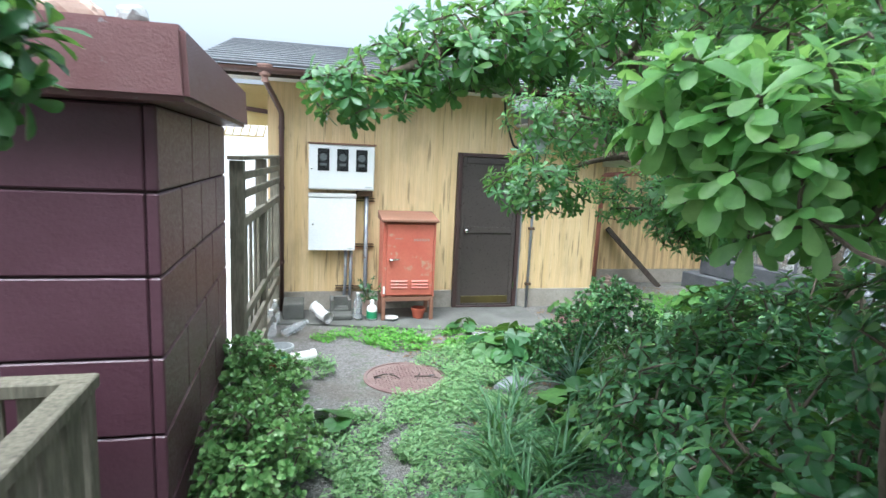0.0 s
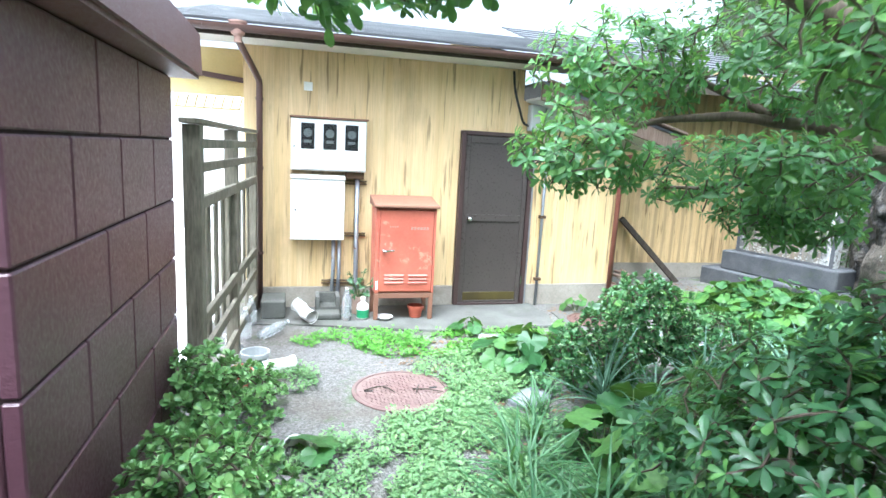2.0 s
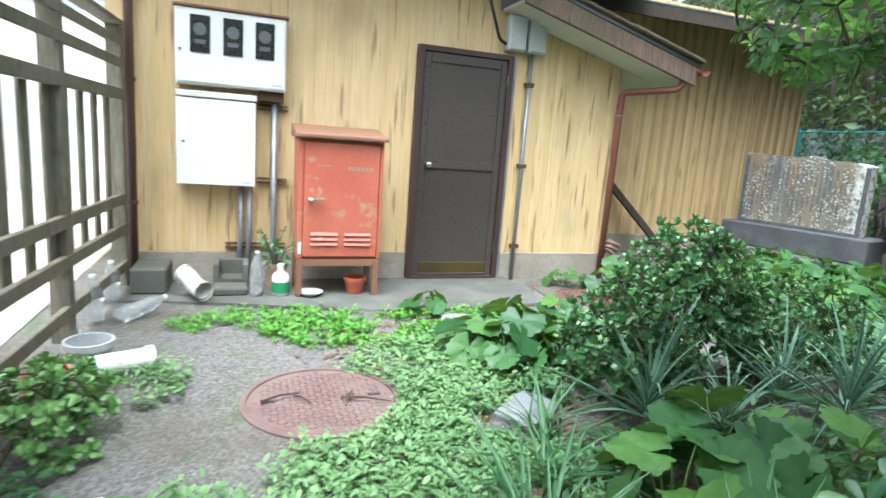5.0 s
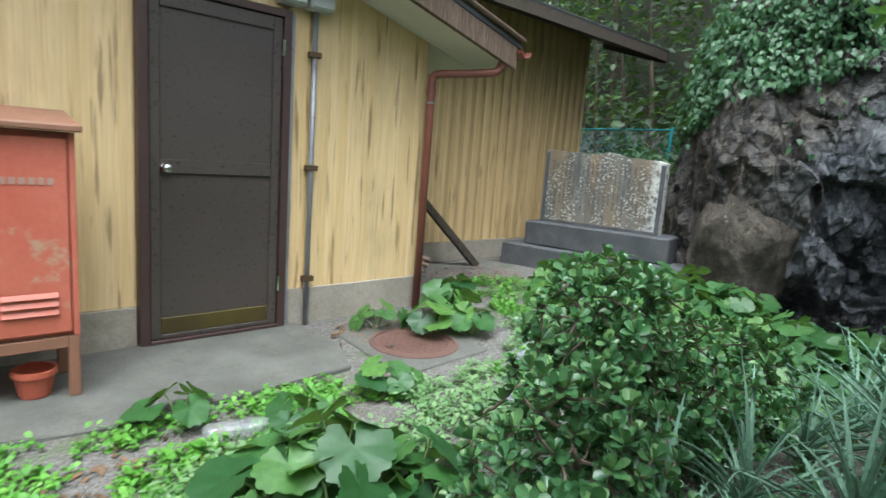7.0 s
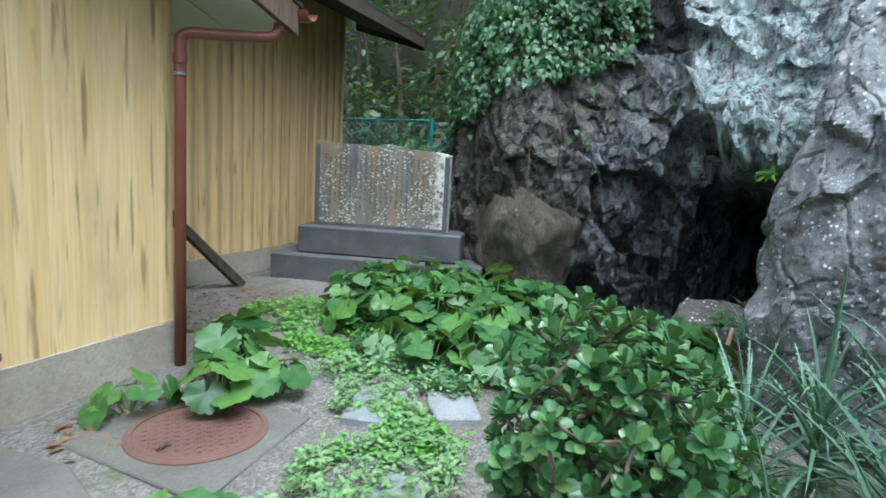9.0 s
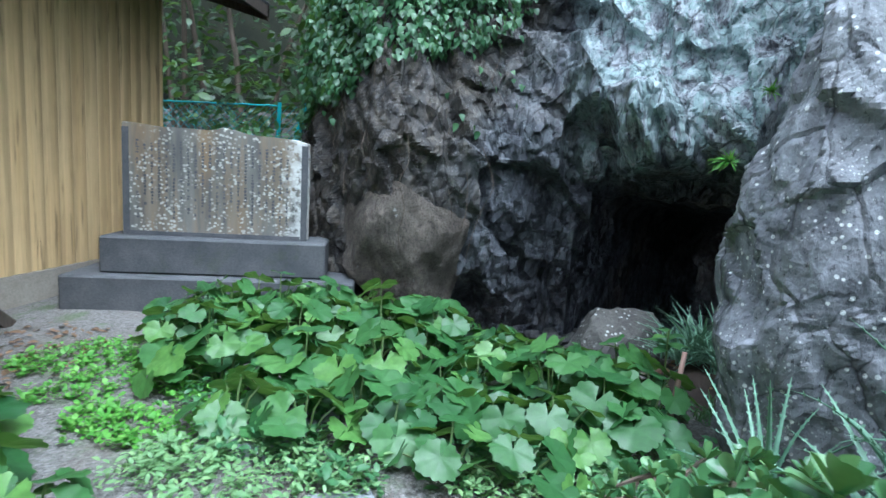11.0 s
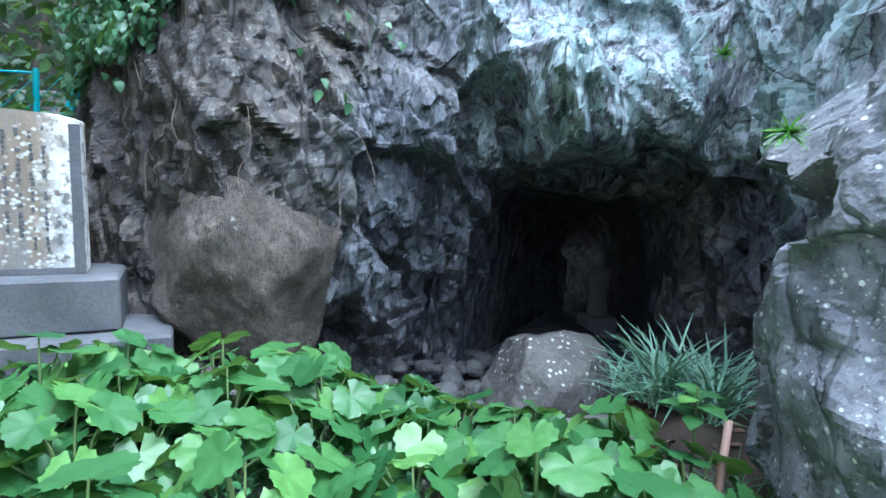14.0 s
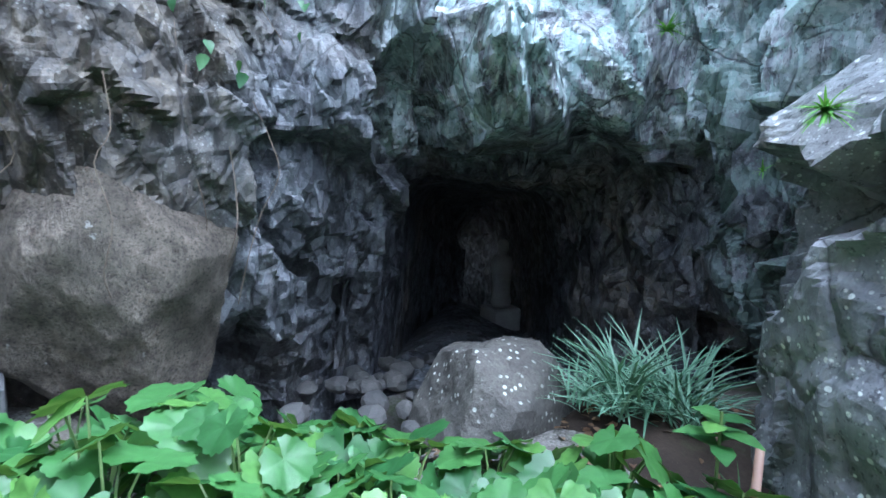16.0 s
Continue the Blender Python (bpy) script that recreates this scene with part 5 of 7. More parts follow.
def bottle(at, h, r, m=None, label="clear empty plastic bottle", liquid=0.0, cap_mat=None):
    rot = m or Matrix()
    b = thing("plastic_bottle", at, label, "bottle")
    prof = [(r * 0.75, 0.0), (r, 0.02), (r, h * 0.2), (r * 0.95, h * 0.22), (r, h * 0.24), (r, h * 0.45), (r * 0.95, h * 0.47), (r, h * 0.5), (r, h * 0.62), (r * 0.8, h * 0.75), (r * 0.35, h * 0.92), (r * 0.32, h * 0.95)]
    smooth(part("body", lathe(prof, at, 16, None, rot), M_PET, b))
    part("cap", lathe([(r * 0.36, h * 0.95), (r * 0.36, h), (r * 0.3, h)], at, 12, None, rot), cap_mat or M_WHITE, b)
    return b


pot((1.60, 6.47, 0.0), 0.085, 0.13, M_TERRA, "red plastic flower pot under the cabinet")
solid("saucer", lathe([(0.05, 0), (0.09, 0.03), (0.095, 0.035), (0.085, 0.03), (0.045, 0.01)], (1.25, 6.40, 0.0), 18), M_CERAMIC, "white plastic saucer on the concrete", "saucer")
jug = thing("detergent_bottle", (1.03, 6.44, 0.0), "white detergent bottle with a green label", "bottle")
smooth(part("body", lathe([(0.05, 0.0), (0.062, 0.012), (0.064, 0.03), (0.064, 0.13), (0.055, 0.16), (0.025, 0.185), (0.022, 0.2)], (1.03, 6.44, 0.0), 16), M_WHITE, jug))
part("label_band", lathe([(0.0648, 0.022), (0.0652, 0.024), (0.0652, 0.105), (0.0648, 0.107)], (1.03, 6.44, 0.0), 16), M_GREENLABEL, jug, "green wrap label")
part("cap", lathe([(0.026, 0.2), (0.026, 0.235), (0.02, 0.24)], (1.03, 6.44, 0.0), 12), M_WHITE, jug)
bottle((0.86, 6.42, 0.0), 0.34, 0.052, None, "tall clear plastic bottle standing by the conduits", cap_mat=M_CERAMIC)
bottle((-0.08, 6.36, -0.05), 0.33, 0.05, None, "clear plastic bottle standing by the fence")
bottle((-0.10, 5.95, -0.05), 0.33, 0.055, None, "clear plastic bottle standing in the weeds")
lay = Matrix.Rotation(radians(90), 4, "Y")
bottle((2.06, 5.66, 0.01), 0.36, 0.052, Matrix.Rotation(radians(-14), 4, "Z") @ lay, "clear plastic bottle lying in the weeds")
bottle((0.02, 5.95, 0.0), 0.33, 0.05, Matrix.Rotation(radians(35), 4, "Z") @ Matrix.Rotation(radians(75), 4, "Y"), "clear plastic bottle leaning on the soil")
bottle((-0.12, 5.6, 0.0), 0.3, 0.05, Matrix.Rotation(radians(120), 4, "Z") @ Matrix.Rotation(radians(80), 4, "Y"), "clear plastic bottle lying by the fence")
for lo, hi, lb in (((0.0, 6.50, 0.0), (0.24, 6.88, 0.185), "mossy concrete block on the apron"), ((0.55, 6.42, 0.0), (0.80, 6.84, 0.06), "flat mossy concrete block")):
    solid("concrete_block", box(lo, hi, 0.012), M_APRON, lb, "concrete block", "concrete blocks by the wall")
bm = bmesh.new()
for lo, hi in (((0.55, 6.60, 0.061), (0.59, 6.84, 0.20)), ((0.76, 6.60, 0.061), (0.80, 6.84, 0.20)), ((0.591, 6.78, 0.061), (0.759, 6.84, 0.20)), ((0.591, 6.60, 0.061), (0.759, 6.779, 0.09))):
    box(lo, hi, 0.004, bm)
solid("concrete_block", bm, M_APRON, "hollow concrete block standing open", "concrete block", "concrete blocks by the wall")
# white plastic pipe elbow
el = spline([(0.36, 6.46, 0.16), (0.40, 6.42, 0.14), (0.44, 6.36, 0.10), (0.50, 6.27, 0.085)], 5)
bm = tube(el, 0.062, 16, None, False)
tube(el, 0.054, 16, bm, False)
tube([el[-1], el[-1] + (el[-1] - el[-2]) * 0.6], 0.072, 16, bm, False)
tube([el[0], el[0] + (el[0] - el[1]) * 1.2], 0.072, 16, bm, False)
smooth(solid("pipe_elbow", bm, M_CERAMIC, "grubby white plastic pipe elbow lying on the apron", "pipe fitting"))
bm = tube([(0.10, 5.03, 0.045), (0.33, 5.12, 0.045)], 0.058, 18, None, False)
tube([(0.10, 5.03, 0.045), (0.33, 5.12, 0.045)], 0.05, 18, bm, False)
tube([(0.30, 5.11, 0.045), (0.34, 5.125, 0.045)], 0.066, 18, bm, False)
smooth(solid("pipe_piece", bm, M_CERAMIC, "short grubby white pipe with a flared end lying on the soil", "pipe"))
pot((0.03, 5.25, -0.05), 0.11, 0.16, M_GREYBOX, "grey-white flower pot with soil among the weeds")
pot((-0.05, 4.95, -0.05), 0.10, 0.14, M_TERRA, "red plastic flower pot in the weeds", Matrix.Rotation(radians(35), 4, "X"))
pot((0.02, 5.0, 0.02), 0.055, 0.10, M_GREENLABEL, "small green flower pot tipped over", Matrix.Rotation(radians(60), 4, "Y"))
pot((0.35, 3.95, -0.03), 0.075, 0.11, M_CERAMIC, "white flower pot tipped among leaves", Matrix.Rotation(radians(70), 4, "X"))
smooth(solid("hose_coil", tube([(4.82 + 0.10 * math.cos(a) + 0.004 * a, 7.70 + 0.08 * math.sin(a), 0.06 + 0.10 * abs(math.sin(a * 0.5)) + 0.008 * a) for a in np.linspace(0, 14, 60)], 0.018, 8), M_CLAY, "pale pink garden hose coiled by the wall", "hose"))
pot((4.42, 7.35, -0.05), 0.12, 0.2, M_CLAY, "pale clay flower pot at the corner")
pa, pb = Vector((6.04, 8.06, -0.02)), Vector((5.15, 8.33, 0.92))
pd = pb - pa
pm = Matrix.Translation(pa) @ pd.to_track_quat("X", "Z").to_matrix().to_4x4()
solid("prop", box((0, -0.05, -0.04), (pd.length, 0.05, 0.04), 0.006, None, pm), M_DARKWOOD, "weathered wooden prop leaning on the wall", "beam")


def manhole(c, r, z, label, material):
    mh = thing("manhole_cover", (c[0], c[1], z), label, "manhole cover")
    part("rim", lathe([(r + 0.03, -0.05), (r + 0.03, 0.006), (r + 0.012, 0.010), (r + 0.004, 0.008), (r + 0.004, -0.05)], (*c, z), 40), material, mh)
    part("plate", lathe([(r, -0.04), (r, 0.004), (r - 0.01, 0.008), (r - 0.025, 0.006), (0.01, 0.006)], (*c, z), 40), material, mh)
    bm = bmesh.new()
    q = 0.030
    k = int(r / q)
    for i in range(-k, k + 1):
        for j in range(-k, k + 1):
            if math.hypot(i, j) * q < r - 0.04:
                t = Matrix.Translation((c[0] + i * q, c[1] + j * q, z + 0.0085)) @ Matrix.Rotation(radians(45 if (i + j) % 2 else -45), 4, "Z")
                box((-0.011, -0.003, -0.003), (0.011, 0.003, 0.0012), 0, bm, t)
    tagged(part("tread_pattern", bm, material, mh), kind="stuff")
    for s in (-1, 1):
        part("lift_slot", box((c[0] + s * r * 0.72 - 0.03, c[1] - 0.01, z + 0.007), (c[0] + s * r * 0.72 + 0.03, c[1] + 0.01, z + 0.0125), 0.002), M_BLACK, mh)
    return mh


potted = pot((1.0, 6.66, 0.0), 0.09, 0.2, M_CLAY, "brown clay pot with a leggy plant by the conduits")
manhole((3.60, 6.20), 0.265, -0.010, "round rusty iron manhole cover in a concrete collar", M_RUST)
solid("manhole_collar", prism([(3.20, 5.80), (3.95, 5.86), (4.02, 6.6), (3.26, 6.6)], -0.14, -0.010, bevel=0.006), M_APRON, "square concrete collar round the manhole", "concrete collar")
manhole((1.12, 4.62), 0.34, -0.012, "large dusty rusty iron manhole cover in the soil", M_IRON)
for i, (a, b) in enumerate((((0.84, 4.60), (1.02, 4.66)), ((1.2, 4.58), (1.42, 4.50)), ((0.99, 4.64), (1.06, 4.54)), ((1.26, 4.64), (1.21, 4.50)))):
    solid("twig", tube([(*a, 0.012), ((a[0] + b[0]) / 2, (a[1] + b[1]) / 2 + 0.01, 0.018), (*b, 0.012)], [0.006, 0.005, 0.003], 5), M_DARKWOOD, "dead brown twig on the manhole cover", "twig", "twigs on the manhole")
for k, (c, w, d, a) in enumerate((((4.2, 5.66), 0.42, 0.24, 12), ((4.92, 5.72), 0.5, 0.22, -20), ((4.36, 5.30), 0.34, 0.24, 30), ((2.05, 4.35), 0.35, 0.22, 40), ((3.5, 5.2), 0.3, 0.2, 5))):
    bm = prism([(-w / 2, -d / 2), (w * 0.46, -d * 0.55), (w / 2, d * 0.4), (w * 0.1, d / 2), (-w * 0.5, d * 0.42)], -0.03, 0.025, bevel=0.008)
    bmesh.ops.transform(bm, matrix=pose(c[0], c[1], level(*c) + 0.01, 1.5, 1, a), verts=bm.verts)
    solid("stepping_stone", bm, M_SLAB, "flat bluish grey stepping stone in the gravel", "stepping stone", "stepping stones")
solid("slate_chip", box((-0.06, -0.03, 0), (0.06, 0.03, 0.03), 0.008, None, pose(4.0, 5.98, -0.05, 4, 3, 30)), M_PLINTH, "dark slate chip on the gravel", "stone")

# wooden planter frame in the corner by the block wall
pl = thing("planter", (-0.85, 1.6, 0.5), "weathered grey wooden planter frame", "planter")
zt = 1.15
for lo, hi, nm in (((-1.7, 1.86, zt - 0.05), (-0.46, 1.95, zt), "top_board"), ((-0.55, 0.9, zt - 0.05), (-0.46, 1.858, zt), "top_board"), ((-0.53, 1.86, 0.4), (-0.47, 1.93, zt - 0.052), "post"), ((-0.53, 0.95, 0.4), (-0.47, 1.02, zt - 0.052), "post"), ((-1.6, 1.87, 0.4), (-1.53, 1.93, zt - 0.052), "post")):
    part(nm, box(lo, hi, 0.005), M_GREYWOOD, pl)
for i in range(5):
    part("slat", box((-0.50, 1.06 + i * 0.16, 0.45), (-0.48, 1.18 + i * 0.16, zt - 0.052), 0.003), M_GREYWOOD, pl)
for i in range(6):
    part("slat", box((-1.5 + i * 0.16, 1.90, 0.45), (-1.38 + i * 0.16, 1.92, zt - 0.052), 0.003), M_GREYWOOD, pl)


# ---- plants ----
PITT = strip_leaf([(0, 0.02), (0.22, 0.07), (0.5, 0.15), (0.75, 0.20), (0.92, 0.15), (1.0, 0.02)], 0.15, 0.22)
JADE = strip_leaf([(0, 0.05), (0.3, 0.17), (0.62, 0.30), (0.88, 0.25), (1.0, 0.06)], 0.25, -0.12)
OVAL = strip_leaf([(0, 0.03), (0.3, 0.22), (0.65, 0.24), (1.0, 0.02)], 0.12, 0.25)
IVY = strip_leaf([(0, 0.20), (0.18, 0.42), (0.45, 0.36), (0.75, 0.20), (1.0, 0.02)], 0.1, 0.25)
BLADE = strip_leaf([(0, 0.016), (0.25, 0.020), (0.5, 0.018), (0.75, 0.013), (1.0, 0.002)], 0.35, 0.45)
LEAFLET = strip_leaf([(0, 0.06), (0.45, 0.34), (0.8, 0.34), (1.0, 0.12)], 0.1, 0.1)


def whorl(leaf, n, tilt, size=1.0, spread=0.25):
    """Leaves standing round a shoot's tip that points to +z."""
    mats = []
    for k in range(n):
        a = k * 2.39996 + R.uniform(-0.2, 0.2)
        e = tilt + (k / n - 0.5) * 1.0 + R.uniform(-spread, spread)
        d = Vector((math.cos(a) * math.cos(e), math.sin(a) * math.cos(e), math.sin(e)))
        s = size * R.uniform(0.75, 1.1)
        mats.append(aim(Vector((0, 0, -0.25 + 0.3 * k / n)) * size, d, R.uniform(-0.3, 0.3), s))
    return many(leaf, mats)


def rosettes(kinds, spots):
    """Whorls at (place, direction, size), from a few kinds in turn."""
    sets = []
    for i, w in enumerate(kinds):
        mats = []
        for p, d, s in spots[i::len(kinds)]:
            m = aim(p, d, R.uniform(0, 6.28), s) @ Matrix.Rotation(radians(-90), 4, "X")
            mats.append(m)
        if mats:
            sets.append(many(w, mats))
    return join(*sets)


def under(thing_ob, name, data, material, kind="", label=""):
    v, q = data
    ob = new(name, quad_mesh(name, np.asarray(v) - np.array(BASE[thing_ob]), q, material))
    ob.parent = thing_ob
    BASE[ob] = BASE[thing_ob]
    return tagged(ob, label, kind=kind)


def limb_tree(th, limbs, name="branch"):
    nodes = []
    for pts, r0, r1 in limbs:
        sp = spline(pts, 7)
        sp = [p + Vector((noise.noise(p * 4), noise.noise(p * 4 + Vector((7, 0, 0))), noise.noise(p * 4 + Vector((0, 7, 0))))) * 0.025 for p in sp]
        rr = [r0 + (r1 - r0) * i / (len(sp) - 1) for i in range(len(sp))]
        smooth(part(name if r0 < 0.055 else "trunk", tube(sp, rr, 9), M_BARK, th))
        nodes += sp
    return nodes


def twigs(th, nodes, spots, r=0.006):
    """Thin twigs from each shoot back to the nearest limb, in one mesh."""
    bm = bmesh.new()
    arr = np.array([tuple(p) for p in nodes])
    order = sorted(range(len(spots)), key=lambda i: float(np.min(np.sum((arr - np.array(spots[i][0])) ** 2, axis=1))))
    allp = arr
    extra = []
    for i in order:
        p, d, s = spots[i]
        q = np.array(tuple(p))
        pts = np.concatenate([allp, np.array(extra)]) if extra else allp
        j = int(np.argmin(np.sum((pts - q) ** 2, axis=1) + 0.02 * (pts[:, 2] > q[2] + 0.1)))
        a = Vector(pts[j])
        mid = (a + p) / 2 + Vector((R.uniform(-1, 1), R.uniform(-1, 1), R.uniform(-0.6, 0.4))) * 0.10 * (p - a).length
        if 0.02 < (p - a).length < 1.2:
            L = (p - a).length
            tube([a, mid, p], [r * (0.7 + 1.2 * L), r * (0.6 + 0.6 * L), r * 0.55], 4, bm, False)
            if L > 0.12:
                extra.append(tuple(mid))
            extra.append(tuple(p))
    return tagged(part("twigs", bm, M_BARK, th), kind="stuff")


def shoots(blobs, size, up=0.5, clear=None):
    spots = []
    for c, r, n in blobs:
        c = Vector(c)
        for _ in range(n):
            p = in_blob(c, r)
            o = Vector(((p.x - c.x) / r[0], (p.y - c.y) / r[1], (p.z - c.z) / r[2]))
            if o.length < 0.35 and R.random() < 0.5:
                p = c + (p - c) * 1.8
            if clear and clear(p):
                continue
            d = (o * 0.8 + Vector((R.uniform(-0.4, 0.4), R.uniform(-0.4, 0.4), up + R.uniform(-0.2, 0.4))))
            spots.append((p, d.normalized(), size * R.uniform(0.75, 1.2)))
    return spots


def too_near(p):
    """Keeps the walked lane free."""
    for (ax, ay, az), (bx, by, bz) in LANE:
        a, b = Vector((ax, ay, az)), Vector((bx, by, bz))
        t = max(0, min(1, (p - a).dot(b - a) / max(1e-6, (b - a).length_squared)))
        if (a + (b - a) * t - p).length < 0.36:
            return True
    return False


def under_walk(p):
    """Nothing stands high on the line that is walked."""
    for (ax, ay, az), (bx, by, bz) in LANE:
        t = max(0, min(1, ((p.x - ax) * (bx - ax) + (p.y - ay) * (by - ay)) / ((bx - ax) ** 2 + (by - ay) ** 2)))
        if math.hypot(ax + (bx - ax) * t - p.x, ay + (by - ay) * t - p.y) < 0.22 and p.z > az - 1.0:
            return True
    return False


lane_pts = [(0.23, -0.17, 1.92), (0.31, 0.48, 1.85), (0.45, 1.15, 1.6), (0.85, 2.33, 1.2), (1.29, 3.46, 1.2), (1.6, 3.95, 1.18), (2.1, 4.67, 1.2), (3.0, 4.95, 1.1), (3.74, 5.15, 1.1), (4.44, 5.36, 1.09)]
LANE = list(zip(lane_pts, lane_pts[1:]))

# evergreen tree over the path
tree = thing("tree", (3.3, 1.6, 0.4), "gnarled evergreen tree with whorls of glossy leaves", "tree")
nodes = limb_tree(tree, [
    ([(3.3, 1.6, 0.3), (2.85, 1.8, 1.1), (2.45, 1.92, 1.7), (2.05, 2.05, 2.12), (1.65, 2.25, 2.42), (1.1, 2.3, 2.50), (0.7, 2.1, 2.34), (0.42, 1.95, 2.18)], 0.075, 0.012),
    ([(2.7, 1.85, 1.35), (2.9, 2.5, 1.8), (2.65, 2.95, 2.0), (2.15, 3.15, 2.0), (1.65, 3.08, 1.86)], 0.05, 0.008),
    ([(2.65, 2.95, 2.0), (2.3, 3.25, 2.2), (1.9, 3.45, 2.28)], 0.025, 0.007),
    ([(2.9, 2.5, 1.8), (2.9, 3.1, 1.72), (2.72, 3.5, 1.66), (2.5, 3.75, 1.62)], 0.03, 0.007),
    ([(2.45, 1.92, 1.7), (2.6, 2.1, 2.3), (2.5, 2.5, 2.8)], 0.045, 0.012),
    ([(2.05, 2.05, 2.12), (2.0, 2.5, 2.45), (1.8, 2.9, 2.55)], 0.035, 0.008),
    ([(2.85, 1.8, 1.1), (3.1, 1.3, 2.0), (2.9, 0.8, 2.7)], 0.06, 0.015),
    ([(1.65, 2.25, 2.42), (1.5, 1.8, 2.6), (1.2, 1.4, 2.6)], 0.025, 0.007),
])
TREE_BLOBS = [((1.62, 3.05, 1.82), (0.32, 0.36, 0.22), 70), ((1.95, 3.4, 2.25), (0.5, 0.45, 0.28), 105), ((2.65, 3.5, 1.72), (0.45, 0.42, 0.24), 70), ((2.6, 2.95, 2.3), (0.65, 0.5, 0.32), 120),
              ((0.95, 2.1, 2.40), (0.42, 0.35, 0.18), 75), ((0.42, 1.95, 2.15), (0.24, 0.2, 0.10), 24), ((1.8, 2.4, 2.75), (0.8, 0.7, 0.28), 130), ((2.8, 1.9, 2.5), (0.7, 0.8, 0.5), 140),
              ((1.3, 1.3, 2.6), (0.5, 0.5, 0.2), 70), ((1.6, 1.2, 2.25), (0.4, 0.4, 0.3), 80), ((1.9, 1.75, 2.1), (0.4, 0.3, 0.3), 80), ((1.25, 2.0, 2.45), (0.4, 0.4, 0.2), 50), ((3.3, 2.9, 2.3), (0.5, 0.8, 0.5), 120), ((2.7, 2.6, 3.0), (1.0, 1.0, 0.35), 120), ((2.75, 3.0, 1.64), (0.4, 0.3, 0.16), 60), ((2.9, 3.1, 1.50), (0.45, 0.3, 0.13), 60), ((2.3, 2.55, 1.78), (0.3, 0.25, 0.16), 40), ((0.66, 2.15, 2.30), (0.3, 0.25, 0.14), 40)]
spots = shoots([(c, r, int(n * 1.85)) for c, r, n in TREE_BLOBS], 0.058, 0.45, too_near)
twigs(tree, nodes, spots)
kinds = [whorl(PITT, 9, 0.35) for _ in range(5)]
under(tree, "crown", rosettes(kinds, spots), M_TREE_LIT, "stuff", "whorls of glossy green leaves")

shrub = thing("shrub", (1.8, 1.4, 0.4), "dense evergreen shrub with glossy whorled leaves", "shrub")
nodes = limb_tree(shrub, [
    ([(1.9, 1.4, 0.1), (1.75, 1.5, 0.6), (1.65, 1.8, 1.0)], 0.03, 0.008), ([(1.9, 1.4, 0.2), (1.6, 1.0, 0.8), (1.3, 0.6, 1.3), (1.1, 0.5, 1.8)], 0.03, 0.008),
    ([(1.9, 1.5, 0.2), (2.2, 2.0, 0.5), (2.3, 2.6, 0.7)], 0.03, 0.008), ([(2.0, 1.3, 0.3), (2.4, 1.0, 1.0), (2.4, 0.9, 1.6)], 0.03, 0.008)])
SHRUB_BLOBS = [((1.98, 1.75, 0.90), (0.55, 0.70, 0.42), 330), ((1.55, 0.75, 1.05), (0.50, 0.50, 0.45), 240), ((2.2, 2.5, 0.6), (0.5, 0.4, 0.35), 120), ((2.3, 1.85, 1.22), (0.35, 0.4, 0.28), 110),
               ((1.72, 0.62, 1.6), (0.42, 0.4, 0.35), 110), ((2.4, 1.0, 1.4), (0.6, 0.7, 0.5), 170)]
spots = shoots([(c, r, int(n * 1.9)) for c, r, n in SHRUB_BLOBS], 0.062, 0.55, too_near)
twigs(shrub, nodes, spots)
under(shrub, "foliage", rosettes(kinds, spots), M_PITT, "stuff", "whorls of glossy dark green leaves")
spots = shoots([((1.20, 0.76, 1.99), (0.30, 0.22, 0.20), 120), ((1.0, 0.85, 2.08), (0.16, 0.16, 0.10), 30)], 0.082, 0.55, too_near)
twigs(shrub, nodes, spots)
under(shrub, "young_foliage", rosettes(kinds, spots), M_YOUNG, "stuff", "pale yellow-green young shoots, brightened as if sky-lit")
near_twig = thing("shrub", (-0.75, 0.85, 0.5), "leafy evergreen shrub leaning over the planter, with unseen bulk added to shade the wall", "shrub")
nodes = limb_tree(near_twig, [([(-1.0, 1.0, 0.55), (-0.8, 1.1, 1.4), (-0.55, 1.25, 2.1)], 0.02, 0.006)])
# the first, biggest blob is out of view, added to shade the block wall
spots = shoots([((-1.6, 0.4, 1.9), (0.6, 0.8, 1.3), 240), ((-0.36, 1.2, 2.13), (0.10, 0.12, 0.14), 18), ((-0.55, 1.25, 2.12), (0.16, 0.16, 0.2), 20)], 0.09, 0.4)
twigs(near_twig, nodes, spots)
under(near_twig, "foliage", rosettes(kinds, spots), M_PITT, "stuff")


def jade_bush(at, blobs, label, limbs, material=None):
    b = thing("jade_bush", at, label, "jade plant")
    nodes = limb_tree(b, limbs, "stem")
    sp = shoots([(c, r, int(n * 1.45)) for c, r, n in blobs], 0.043, 0.6, lambda p: p.z < level(p.x, p.y) + 0.03 or under_walk(p))
    twigs(b, nodes, sp, 0.007)
    ks = [whorl(JADE, 11, 0.5, 1.0, 0.4) for _ in range(4)]
    under(b, "foliage", rosettes(ks, sp), material or M_JADE, "stuff", "plump glossy oval leaves")
    return b


